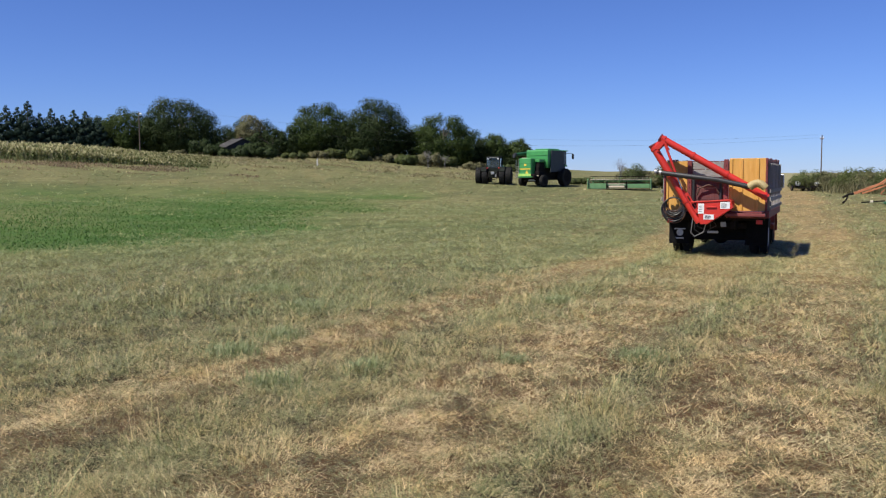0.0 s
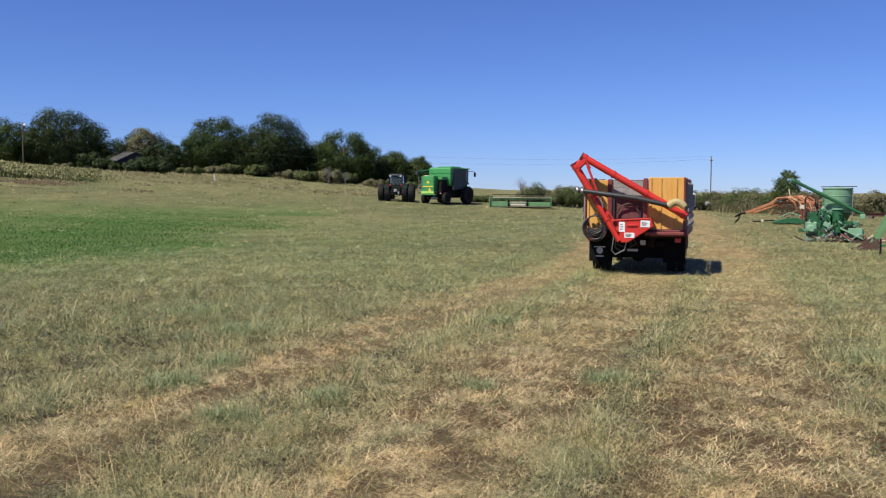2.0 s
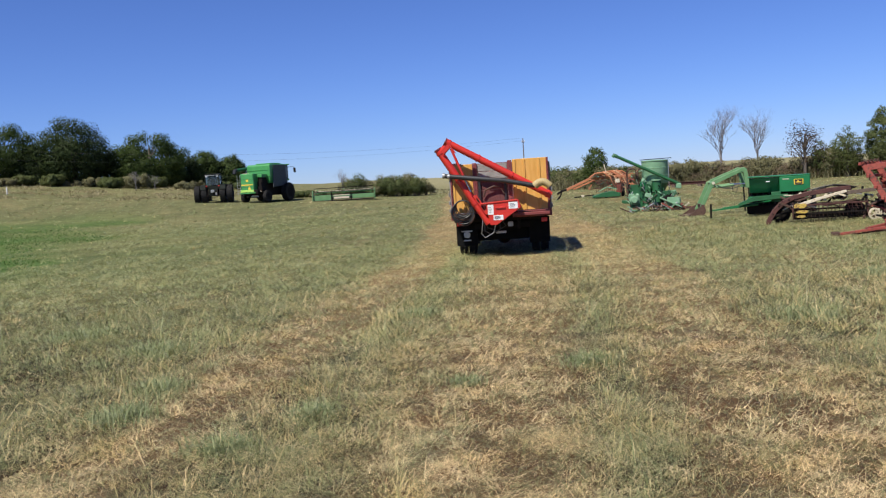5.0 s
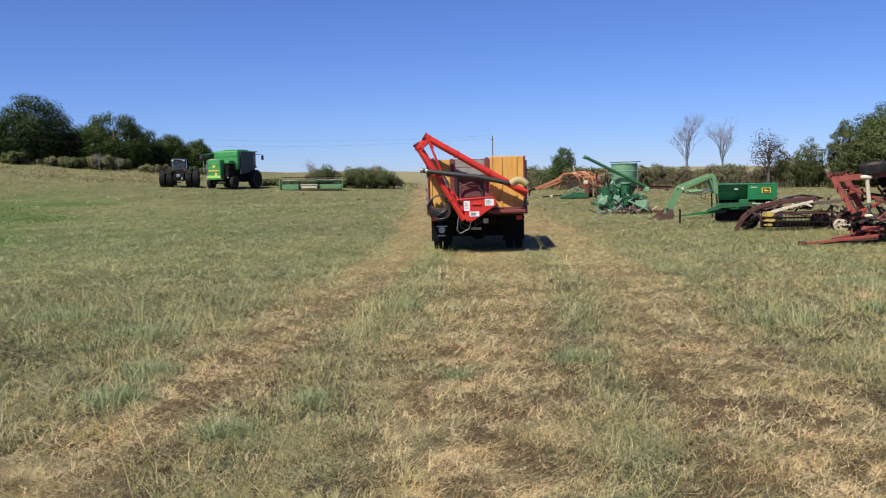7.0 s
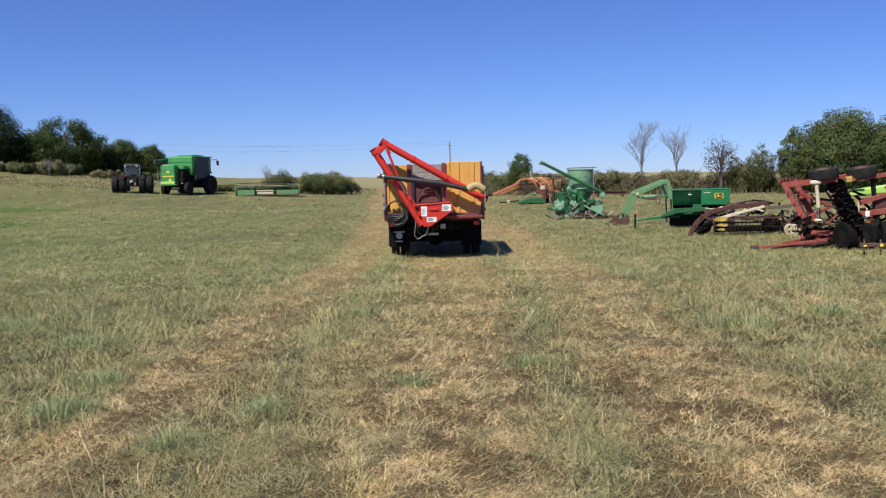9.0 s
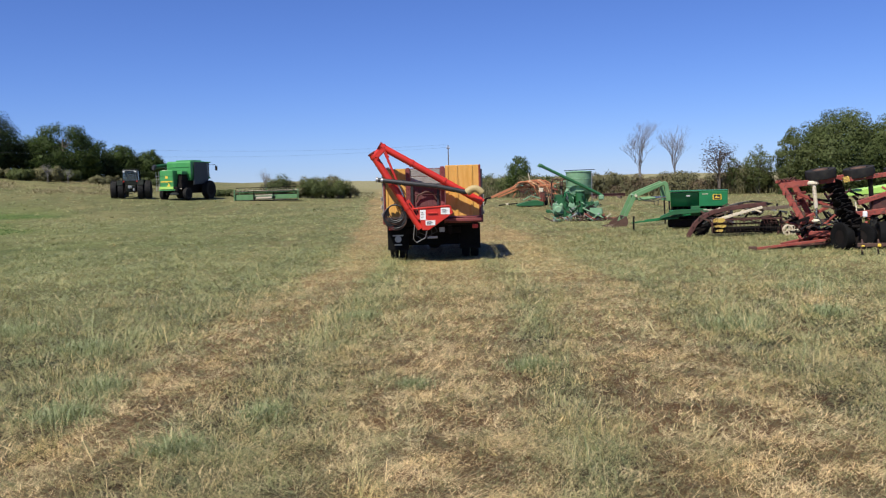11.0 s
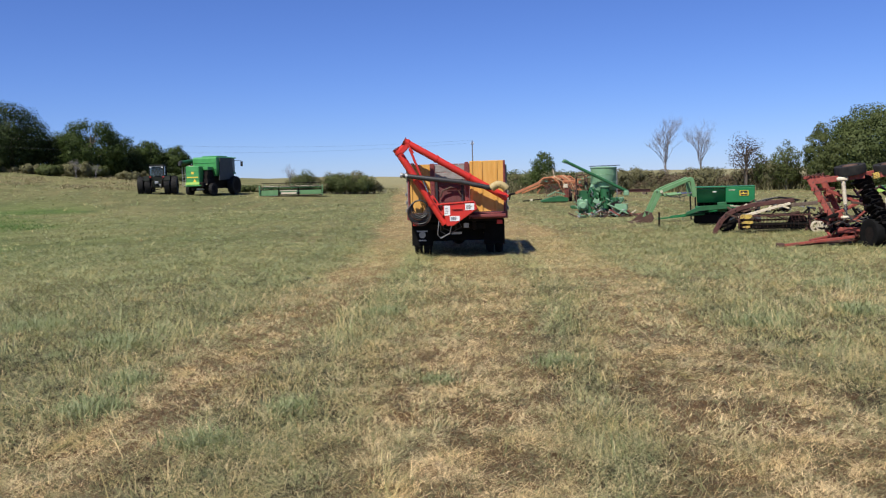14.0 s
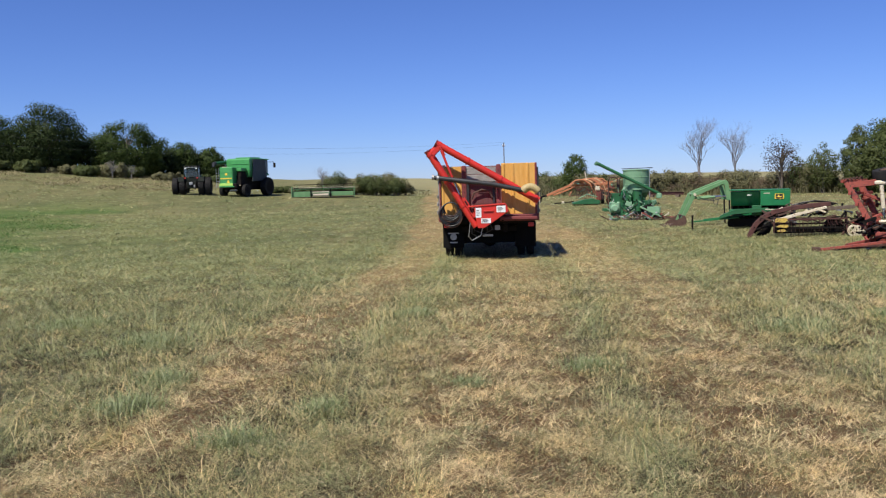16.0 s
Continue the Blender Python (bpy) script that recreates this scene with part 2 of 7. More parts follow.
def bx(bm, lo, hi, bevel=0.0, m=None):
    """A box between two corners, its edges softened."""
    lo, hi = Vector(lo), Vector(hi)
    c, d = (lo + hi) / 2, hi - lo
    mat = Matrix.Translation(c) @ Matrix.Diagonal((*d, 1))
    r = bmesh.ops.create_cube(bm, size=1.0, matrix=(m @ mat) if m else mat)
    if bevel:
        es = list({e for v in r["verts"] for e in v.link_edges})
        bmesh.ops.bevel(bm, geom=es, offset=bevel, segments=1, affect='EDGES', profile=0.5)
    return bm


def frame_of(p0, p1):
    z = (Vector(p1) - Vector(p0)).normalized()
    a = Vector((0, 0, 1)) if abs(z.z) < 0.95 else Vector((1, 0, 0))
    x = a.cross(z).normalized()
    return x, z.cross(x), z


def beam(bm, p0, p1, w, h, bevel=0.006):
    """A square beam from p0 to p1, w across and h deep."""
    p0, p1 = Vector(p0), Vector(p1)
    x, y, z = frame_of(p0, p1)
    m = Matrix.Translation((p0 + p1) / 2) @ Matrix((x, y, z)).transposed().to_4x4()
    L = (p1 - p0).length
    return bx(bm, (-w / 2, -h / 2, -L / 2), (w / 2, h / 2, L / 2), bevel, m)


def sweep(bm, pts, radii, seg=10, caps=True):
    """A round tube along a line of points."""
    pts = [Vector(p) for p in pts]
    if isinstance(radii, (int, float)):
        radii = [radii] * len(pts)
    rings, ref = [], None
    for i, p in enumerate(pts):
        d = (pts[min(i + 1, len(pts) - 1)] - pts[max(i - 1, 0)]).normalized()
        if ref is None:
            ref = frame_of(Vector(), d)[0]
        x = (ref - d * ref.dot(d)).normalized()
        y = d.cross(x)
        ref = x
        rings.append([bm.verts.new(p + (x * math.cos(a) + y * math.sin(a)) * radii[i]) for a in [2 * math.pi * k / seg for k in range(seg)]])
    for a, b in zip(rings, rings[1:]):
        for k in range(seg):
            bm.faces.new((a[k], a[(k + 1) % seg], b[(k + 1) % seg], b[k]))
    if caps:
        bm.faces.new(rings[0][::-1])
        bm.faces.new(rings[-1])
    return bm


def lathe(bm, profile, m=None, seg=24, closed=False):
    """Turns (radius, height) pairs round the local z axis."""
    m = m or Matrix()
    rings = [[bm.verts.new(m @ Vector((r * math.cos(a), r * math.sin(a), z))) for a in [2 * math.pi * k / seg for k in range(seg)]] for r, z in profile]
    pairs = list(zip(rings, rings[1:])) + ([(rings[-1], rings[0])] if closed else [])
    for a, b in pairs:
        for k in range(seg):
            bm.faces.new((a[k], a[(k + 1) % seg], b[(k + 1) % seg], b[k]))
    if not closed:
        for r in (rings[0], rings[-1]):
            bm.faces.new(r)
    return bm


def slab(bm, outline, depth, m=None):
    """A flat plate: an outline of (x, z) pairs, depth thick along y."""
    m = m or Matrix()
    f = [bm.verts.new(m @ Vector((x, 0, z))) for x, z in outline]
    b = [bm.verts.new(m @ Vector((x, depth, z))) for x, z in outline]
    bm.faces.new(f)
    bm.faces.new(b[::-1])
    for i in range(len(f)):
        j = (i + 1) % len(f)
        bm.faces.new((f[i], b[i], b[j], f[j]))
    return bm


def loft(bm, sections):
    """Skins a row of equal-length outlines, closed at both ends."""
    rows = [[bm.verts.new(p) for p in s] for s in sections]
    n = len(rows[0])
    for a, b in zip(rows, rows[1:]):
        for k in range(n):
            bm.faces.new((a[k], a[(k + 1) % n], b[(k + 1) % n], b[k]))
    bm.faces.new(rows[0][::-1])
    bm.faces.new(rows[-1])
    return bm


def sheet(name, verts, faces_loop, sizes, material, tint=None):
    """One mesh from arrays: verts (n, 3), the flat list of corners, corners per face; tint: a value a vertex."""
    me = bpy.data.meshes.new(name)
    me.vertices.add(len(verts))
    me.vertices.foreach_set("co", np.ascontiguousarray(verts, dtype=np.float32).ravel())
    me.loops.add(len(faces_loop))
    me.loops.foreach_set("vertex_index", np.ascontiguousarray(faces_loop, dtype=np.int32))
    me.polygons.add(len(sizes))
    starts = np.concatenate(([0], np.cumsum(sizes)[:-1])).astype(np.int32)
    me.polygons.foreach_set("loop_start", starts)
    me.update(calc_edges=True)
    if tint is not None:
        at = me.attributes.new("tint", 'FLOAT', 'POINT')
        at.data.foreach_set("value", np.ascontiguousarray(tint, dtype=np.float32))
    me.materials.append(M[material] if isinstance(material, str) else material)
    return me


rng = np.random.default_rng(7)


def vnoise(x, y, seed=0):
    """Smooth noise from 0 to 1 over the plan."""
    xi, yi = np.floor(x).astype(np.int64), np.floor(y).astype(np.int64)
    fx, fy = x - xi, y - yi
    fx, fy = fx * fx * (3 - 2 * fx), fy * fy * (3 - 2 * fy)

    def h(a, b):
        k = (a * 374761393 + b * 668265263 + seed * 974634541) & 0x7FFFFFFF
        k = ((k ^ (k >> 13)) * 1274126177) & 0x7FFFFFFF
        return ((k ^ (k >> 16)) & 0xFFFF) / 65535.0
    return (h(xi, yi) * (1 - fx) + h(xi + 1, yi) * fx) * (1 - fy) + (h(xi, yi + 1) * (1 - fx) + h(xi + 1, yi + 1) * fx) * fy


def fbm(x, y, seed=0, octaves=3):
    v, a, s = 0, 0.5, 0
    for o in range(octaves):
        v, s = v + a * vnoise(x * 2 ** o, y * 2 ** o, seed + o), s + a
        a *= 0.5
    return v / s


def smooth(a, b, v):
    t = np.clip((v - a) / (b - a), 0, 1)
    return t * t * (3 - 2 * t)


def height(x, y):
    """The lie of the land: level by the camera, a slope up to the left and ahead, a slight dip among the implements."""
    x, y = np.asarray(x, float), np.asarray(y, float)
    d = -0.9 * x + 0.43 * y
    r = np.hypot(x, y)
    z = 3.7 * smooth(38, 108, d) * (1 - 0.6 * smooth(108, 190, r) * smooth(-0.5, -0.3, x / np.maximum(r, 1))) + 1.2 * smooth(140, 420, r) + 1.0 * smooth(-32, -70, x)
    z = z - 0.2 * np.exp(-((x + 0.5) ** 2 + (y - 24) ** 2) / 80)
    z = z - 0.22 * np.exp(-((x - 5) ** 2 + (y - 39) ** 2) / 220) - 0.26 * np.exp(-((x - 6) ** 2 + (y - 46) ** 2) / 60)
    z = z + 0.1 * np.exp(-((x - 7.5) ** 2 + (y - 29) ** 2) / 60) - 0.09 * np.exp(-((x - 9.5) ** 2 + (y - 21) ** 2) / 16)
    z = z + 0.5 * (fbm(x / 30, y / 30, 5) - 0.5) * smooth(30, 90, r)
    z = z + 0.07 * (fbm(x / 1.7, y / 1.7, 9) - 0.5) * smooth(90, 20, r)
    return z


def H(x, y):
    return float(height(np.array([x]), np.array([y]))[0])


def across(x, y):
    """Metres to the right of the lane's middle, which bears left beyond the start."""
    return x + 0.4 * np.logaddexp(0, (y - 26) / 4.5) + 0.55 * (fbm(x / 2.4 + 3, y / 7, 35, 3) - 0.5)


def dryness(x, y):
    """0 where the meadow is green, 1 where it is mown and straw-coloured."""
    u = across(x, y)

    def row(c, w):
        return np.exp(-((u - c) / w) ** 2)
    inside = smooth(-3.3, -2.4, u) * smooth(4.9, 3.3, u)
    rows = (0.04 + 0.44 * smooth(0.38, 0.6, fbm(x / 0.8, y / 1.3, 37))) * row(-2.4, 0.46 + 0.01 * y) - 0.34 * row(-1.35, 0.42) + 0.34 * row(0.05, 0.62) - 0.24 * row(1.1, 0.36) + 0.3 * row(2.2, 0.6) - 0.22 * row(3.4, 0.45)
    side = 0.16 * np.sin(u * 2.3 + 3 * fbm(x / 4, y / 9, 33)) * (1 - inside)
    patch = 0.55 * smooth(0.36, 0.64, fbm(x / 0.3, y / 0.42, 41, 4)) + 0.45 * smooth(0.38, 0.62, fbm(u / 0.5, y / 8, 43, 3))
    v = 0.1 + (0.33 + 0.32 * smooth(8, 30, y)) * inside + rows * (1.75 - 0.8 * smooth(16, 60, y)) + side + 0.34 * (patch - 0.5) + 0.03 * smooth(0.5, 2, u) + 0.05 * smooth(2.8, 6, u)
    left = smooth(-2.8, -5.5, u)
    return np.clip(v - 0.17 * left - 0.4 * greenness(x, y), 0, 1)


def ridge(x, y):
    """1 along the uncut ridges between the wheel rows."""
    u = across(x, y)
    return np.clip(sum(np.exp(-((u - c) / w) ** 2) for c, w in ((-1.35, 0.36), (1.1, 0.32), (3.4, 0.4), (-3.5, 0.4), (5.4, 0.5))), 0, 1)


def gaps(x, y):
    """Small openings between the clumps."""
    return smooth(0.5, 0.64, fbm(x / 0.24, y / 0.3, 81, 3))


def thatch(x, y):
    """1 where dark rotted thatch lies bare beside the windrows."""
    u = across(x, y)
    r = 0.7 * np.exp(-((u - 1.35) / 0.42) ** 2) + 0.8 * np.exp(-((u + 1.95) / 0.32) ** 2) + 0.6 * np.exp(-((u - 3.0) / 0.35) ** 2)
    return np.clip(r * smooth(0.42, 0.62, fbm(x / 0.8, y / 1.8, 71, 3)) + 0.5 * smooth(0.58, 0.72, fbm(x / 0.7, y / 1.1, 73, 3)), 0, 1)


def greenness(x, y):
    """1 in the fresh green strip at the foot of the slope, less over the rest of the left-hand field."""
    d = -0.9 * x + 0.43 * y + 3 * (fbm(x / 6, y / 6, 63) - 0.5)
    field = 0.21 * smooth(8, 20, d) * smooth(74, 52, d) * smooth(-4, -14, x) * smooth(62, 40, y)
    strip = smooth(18, 23, d) * smooth(68, 33, d) * smooth(2.5, -5, x + 0.35 * y + 6 + 7 * (fbm(x / 5, y / 5, 64) - 0.5))
    return np.clip(field * (0.5 + fbm(x / 11, y / 5, 61)) + 0.85 * strip * (0.62 + 0.5 * smooth(0.3, 0.6, fbm(x / 9, y / 4, 62))), 0, 1)

# ---- ground ----
def make_ground():
    rings = np.concatenate((np.linspace(0.3, 2.6, 6), np.arange(2.8, 14, 0.14), np.geomspace(14, 60, 70)[0:], np.geomspace(62, 4000, 70)))
    a1 = np.radians(np.arange(-66, 40, 0.55))
    a2 = np.radians(np.arange(40, 294, 4.0))
    ang = np.concatenate((a1, a2))
    R, A = np.meshgrid(rings, ang, indexing="ij")
    x, y = R * np.sin(A), R * np.cos(A)
    z = height(x, y)
    v = np.stack((x, y, z), -1).reshape(-1, 3)
    n = len(ang)
    i = np.arange(len(rings) - 1)[:, None] * n
    j = np.arange(n)[None, :]
    k = (j + 1) % n
    quads = np.stack((i + j, i + k, i + n + k, i + n + j), -1).reshape(-1, 4)
    v = np.concatenate((v, [[0, 0, H(0, 0)]]))
    c = len(v) - 1
    tri = np.stack((np.full(n, c), (np.arange(n) + 1) % n, np.arange(n)), -1)
    loops = np.concatenate((quads.ravel(), tri.ravel()))
    sizes = np.concatenate((np.full(len(quads), 4), np.full(n, 3)))
    me = sheet("ground", v, loops, sizes, ground_material(), dryness(v[:, 0], v[:, 1]))
    for key, val in (("turf", np.maximum(smooth(9, 22, np.hypot(v[:, 0], v[:, 1])), 0.8 * smooth(3.0, 0.0, v[:, 1] - 0.4 * np.abs(v[:, 0])))), ("green", greenness(v[:, 0], v[:, 1])), ("stubble", smooth(92, 130, np.hypot(v[:, 0], v[:, 1])) * smooth(-0.3, -0.14, v[:, 0] / np.maximum(v[:, 1], 1)) * (v[:, 1] > 0))):
        at = me.attributes.new(key, 'FLOAT', 'POINT')
        at.data.foreach_set("value", np.ascontiguousarray(val, dtype=np.float32))
    return me


def ground_material():
    m, t, p = nodes_of("mown_meadow")
    a = t.nodes.new("ShaderNodeAttribute")
    a.attribute_name = "tint"
    g = t.nodes.new("ShaderNodeNewGeometry")
    pos = g.outputs["Position"]
    mid = noise_node(t, pos, 2.2, 6, 0.65)
    fine = noise_node(t, pos, 34, 5, 0.7)
    far = noise_node(t, pos, 0.07, 5, 0.6)
    add = t.nodes.new("ShaderNodeMath")
    add.operation = 'MULTIPLY_ADD'
    link(t, mid, add.inputs[0])
    add.inputs[1].default_value = 0.7
    link(t, a.outputs["Fac"], add.inputs[2])
    thatch = ramp_node(t, add.outputs[0], [(0.3, (0.038, 0.033, 0.018)), (0.6, (0.066, 0.042, 0.023)), (0.95, (0.17, 0.104, 0.055))])
    turf = ramp_node(t, add.outputs[0], [(0.25, (0.155, 0.182, 0.092)), (0.5, (0.2, 0.2, 0.108)), (0.8, (0.25, 0.21, 0.118)), (1.05, (0.35, 0.265, 0.15))])
    stretch = t.nodes.new("ShaderNodeMapping")
    stretch.inputs["Rotation"].default_value = (0, 0, -0.085)
    stretch.inputs["Scale"].default_value = (4.0, 0.8, 1.0)
    link(t, pos, stretch.inputs[0])
    streak = noise_node(t, stretch.outputs[0], 1.0, 6, 0.7)
    turf = mix_node(t, 0.8, turf, ramp_node(t, streak, [(0.3, (0.55, 0.6, 0.5)), (0.7, (1.15, 1.1, 1.05))]), 'MULTIPLY')
    gr = t.nodes.new("ShaderNodeAttribute")
    gr.attribute_name = "green"
    gf = ramp_node(t, gr.outputs["Fac"], [(0.05, (0, 0, 0)), (0.5, (1, 1, 1))])
    turf = mix_node(t, gf, turf, mix_node(t, streak, (0.05, 0.125, 0.028), (0.1, 0.17, 0.05)))
    turf = mix_node(t, ramp_node(t, far, [(0.42, (0, 0, 0)), (0.62, (0.5, 0.5, 0.5))]), turf, (0.27, 0.25, 0.13))
    far_stretch = t.nodes.new("ShaderNodeMapping")
    far_stretch.inputs["Scale"].default_value = (1.1, 0.35, 1.0)
    link(t, pos, far_stretch.inputs[0])
    turf = mix_node(t, 0.85, turf, ramp_node(t, noise_node(t, far_stretch.outputs[0], 1.0, 5, 0.7), [(0.32, (0.6, 0.62, 0.6)), (0.68, (1.16, 1.12, 1.08))]), 'MULTIPLY')
    turf = mix_node(t, 0.8, turf, ramp_node(t, noise_node(t, pos, 7.0, 4, 0.75), [(0.34, (0.7, 0.72, 0.68)), (0.66, (1.3, 1.26, 1.2))]), 'MULTIPLY')
    st = t.nodes.new("ShaderNodeAttribute")
    st.attribute_name = "stubble"
    turf = mix_node(t, st.outputs["Fac"], turf, mix_node(t, streak, (0.22, 0.215, 0.112), (0.32, 0.295, 0.17)))
    cov = t.nodes.new("ShaderNodeAttribute")
    cov.attribute_name = "turf"
    base = mix_node(t, cov.outputs["Fac"], thatch, turf)
    base = mix_node(t, 0.7, base, ramp_node(t, fine, [(0.28, (0.4, 0.36, 0.3)), (0.72, (1.15, 1.1, 1.05))]), 'MULTIPLY')
    link(t, base, p.inputs["Base Color"])
    p.inputs["Roughness"].default_value = 0.95
    p.inputs["Specular IOR Level"].default_value = 0.1
    b = t.nodes.new("ShaderNodeBump")
    b.inputs["Strength"].default_value = 0.8
    b.inputs["Distance"].default_value = 0.04
    link(t, fine, b.inputs["Height"])
    link(t, b.outputs[0], p.inputs["Normal"])
    return m


gm = make_ground()
gm.shade_smooth()
tagged(new("ground", gm), "mown meadow with straw-coloured lane and green patches", "ground", kind="structure")


def blades(x, y, z, length, lean, turn, width, tint, curl=0.5):
    """Grass blades, two segments each, as arrays."""
    n = len(x)
    dx, dy = np.cos(turn), np.sin(turn)
    sx, sy = -dy * width / 2, dx * width / 2
    c, s = np.cos(lean), np.sin(lean)
    mx, my, mz = x + dx * s * length * 0.5, y + dy * s * length * 0.5, z + c * length * 0.5
    l2 = np.clip(lean + curl, 0, 1.75)
    tx, ty, tz = mx + dx * np.sin(l2) * length * 0.5, my + dy * np.sin(l2) * length * 0.5, mz + np.cos(l2) * length * 0.5
    tz = np.maximum(tz, z + 0.004)
    v = np.empty((n, 5, 3), np.float32)
    v[:, 0] = np.stack((x - sx, y - sy, z - 0.01), -1)
    v[:, 1] = np.stack((x + sx, y + sy, z - 0.01), -1)
    v[:, 2] = np.stack((mx + sx * 0.75, my + sy * 0.75, mz), -1)
    v[:, 3] = np.stack((mx - sx * 0.75, my - sy * 0.75, mz), -1)
    v[:, 4] = np.stack((tx, ty, tz), -1)
    o = (np.arange(n) * 5)[:, None]
    loops = np.concatenate((o + 0, o + 1, o + 2, o + 3, o + 3, o + 2, o + 4), 1).ravel()
    sizes = np.tile((4, 3), n)
    return v.reshape(-1, 3), loops, sizes, np.repeat(tint, 5)


def spears(x, y, z, length, lean, turn, width, tint, curl=0.0):
    """Far grass blades, one triangle each."""
    n = len(x)
    dx, dy = np.cos(turn), np.sin(turn)
    sx, sy = -dy * width / 2, dx * width / 2
    c, s = np.cos(lean), np.sin(lean)
    v = np.empty((n, 3, 3), np.float32)
    v[:, 0] = np.stack((x - sx, y - sy, z - 0.01), -1)
    v[:, 1] = np.stack((x + sx, y + sy, z - 0.01), -1)
    v[:, 2] = np.stack((x + dx * s * length, y + dy * s * length, z + np.maximum(c * length, 0.004)), -1)
    return v.reshape(-1, 3), np.arange(n * 3), np.full(n, 3), np.repeat(tint, 3)


def sector(n, r0, r1, a0, a1):
    r = np.sqrt(rng.uniform(r0 * r0, r1 * r1, n))
    a = np.radians(rng.uniform(a0, a1, n))
    return r * np.sin(a), r * np.cos(a)


def meadow(name, r0, r1, tufts, per, loose, size, wide, label, lean0=0.95, even=0.0, a0=-62, a1=36, tall=False):
    """Small combed clumps of leaning blades and a mat of cut straw; even: how far the colours run together with distance."""
    shape = blades if r0 < 9 and a0 < 36 else spears
    cx, cy = sector(tufts, r0, r1, a0, a1)
    d = dryness(cx, cy)
    keep = rng.random(tufts) > np.maximum(np.where(tall, 1.2, 0.6) * d + 0.36 * thatch(cx, cy) + 0.42 * (1 - even) * gaps(cx, cy), 1.1 * greenness(cx, cy))
    cx, cy, d = cx[keep], cy[keep], d[keep]
    k = len(cx)
    ts = size * rng.lognormal(0, 0.45, k) * (1.12 - 0.4 * d) * (0.75 + 0.5 * vnoise(cx / 0.6, cy / 0.9, 21)) * (0.9 + 0.3 * ridge(cx, cy))
    cnt = rng.poisson(per * rng.uniform(0.5, 1.5, k))
    idx = np.repeat(np.arange(k), cnt)
    n = len(idx)
    spread = np.abs(rng.normal(0, 0.42, n)) * ts[idx]
    th = rng.uniform(0, 2 * np.pi, n)
    x, y = cx[idx] + spread * np.cos(th), cy[idx] + spread * np.sin(th)
    left = smooth(-2.6, -4.2, across(cx, cy))
    straw = rng.random(k) < (0.12 - 0.07 * left + 0.5 * d) * (0.2 if tall else 1.0)
    own = np.where(straw, rng.normal(0.62, 0.15, k), rng.normal(0.25, 0.11, k) + 0.12 * d + 0.05 * (1 - left))
    own = own + even * 0.9 * (0.22 + 0.17 * d + 0.3 * (fbm(cx / 1.3, cy / 3, 91) - 0.5) - own)
    tint = own[idx] + rng.normal(0, 0.08 - 0.05 * even, n)
    tint = np.where(rng.random(n) < 0.1 * (1 - even), rng.uniform(0.0, 0.1, n), tint)
    tint = np.where(rng.random(n) < (0.09 - 0.05 * left[idx]) * (1 - even), rng.uniform(0.6, 0.85, n), tint)
    tint = np.clip(tint, 0.0, 0.9)
    wind = rng.uniform(0, 2 * np.pi, k)
    turn = np.where(rng.random(n) < 0.78, wind[idx] + rng.normal(0, 0.38, n), th + rng.normal(0, 0.7, n))
    a = shape(x, y, height(x, y), ts[idx] * rng.uniform(0.5, 1.35, n), np.abs(rng.normal(lean0, 0.28 * (1 - 0.5 * even), n)), turn, wide * rng.uniform(0.5, 1.1, n), tint, 1.0)
    x, y = sector(loose, r0, r1, a0, a1)
    d, bare = dryness(x, y), np.clip(thatch(x, y) + 0.9 * gaps(x, y), 0, 1)
    fleck = smooth(0.34, 0.66, fbm(x / 0.11, y / 0.13, 55, 2))
    k2 = rng.random(loose) > np.maximum(0.2 * bare * (1 - even), 1.1 * greenness(x, y))
    x, y, d, bare, fleck = x[k2], y[k2], d[k2], bare[k2], fleck[k2]
    m = len(x)
    flat = rng.random(m) < 0.45 + 0.6 * d
    lean = np.where(flat, rng.normal(1.42, 0.14, m), np.abs(rng.normal(1.2, 0.3, m)))
    ln = size * np.where(flat, rng.uniform(0.25, 0.95, m), rng.uniform(0.25, 0.7, m))
    pale = np.where(rng.random(m) < (0.25 + 0.55 * fleck) * (0.6 + 0.5 * d) * (1 - 0.75 * bare) * (1 - 0.45 * smooth(-2.6, -4.2, across(x, y))), rng.normal(0.82, 0.16, m), rng.normal(0.13 - 0.07 * bare, 0.11, m))
    tint = np.where(flat, pale, rng.normal(0.3, 0.12, m) + 0.15 * d)
    tint = np.clip(tint + even * (0.21 + 0.24 * d - tint) * 0.9, 0, 1)
    combed = 0.35 + 0.9 * (fbm(x / 2, y / 2, 57) - 0.5)
    turn = np.where(rng.random(m) < 0.35, combed + rng.normal(0, 0.55, m) + np.pi * (rng.random(m) < 0.5), rng.uniform(0, 2 * np.pi, m))
    b = spears(x, y, height(x, y) + np.where(flat, rng.uniform(0.0, 0.05, m), 0), ln, lean, turn, wide * rng.uniform(0.5, 1.2, m), tint, np.where(flat, 0.08, 0.4))
    v = np.concatenate((a[0], b[0]))
    loops = np.concatenate((a[1], b[1] + len(a[0])))
    me = sheet(name, v, loops, np.concatenate((a[2], b[2])), "grass", np.concatenate((a[3], b[3])))
    tagged(new(name, me), label, "grass", kind="stuff")


meadow("grass", 2.4, 5.5, 4200, 24, 160000, 0.145, 0.0034, "mixed green and straw meadow grass with mown stubble", 1.27, a1=48)
meadow("grass", 5.5, 9, 7200, 16, 150000, 0.148, 0.005, "grey-green meadow grass in tufts with dry straw", 1.25, a1=44)
meadow("grass", 9, 15, 13000, 12, 155000, 0.155, 0.0096, "tufted grey-green grass and straw along the lane", 1.26, 0.3)
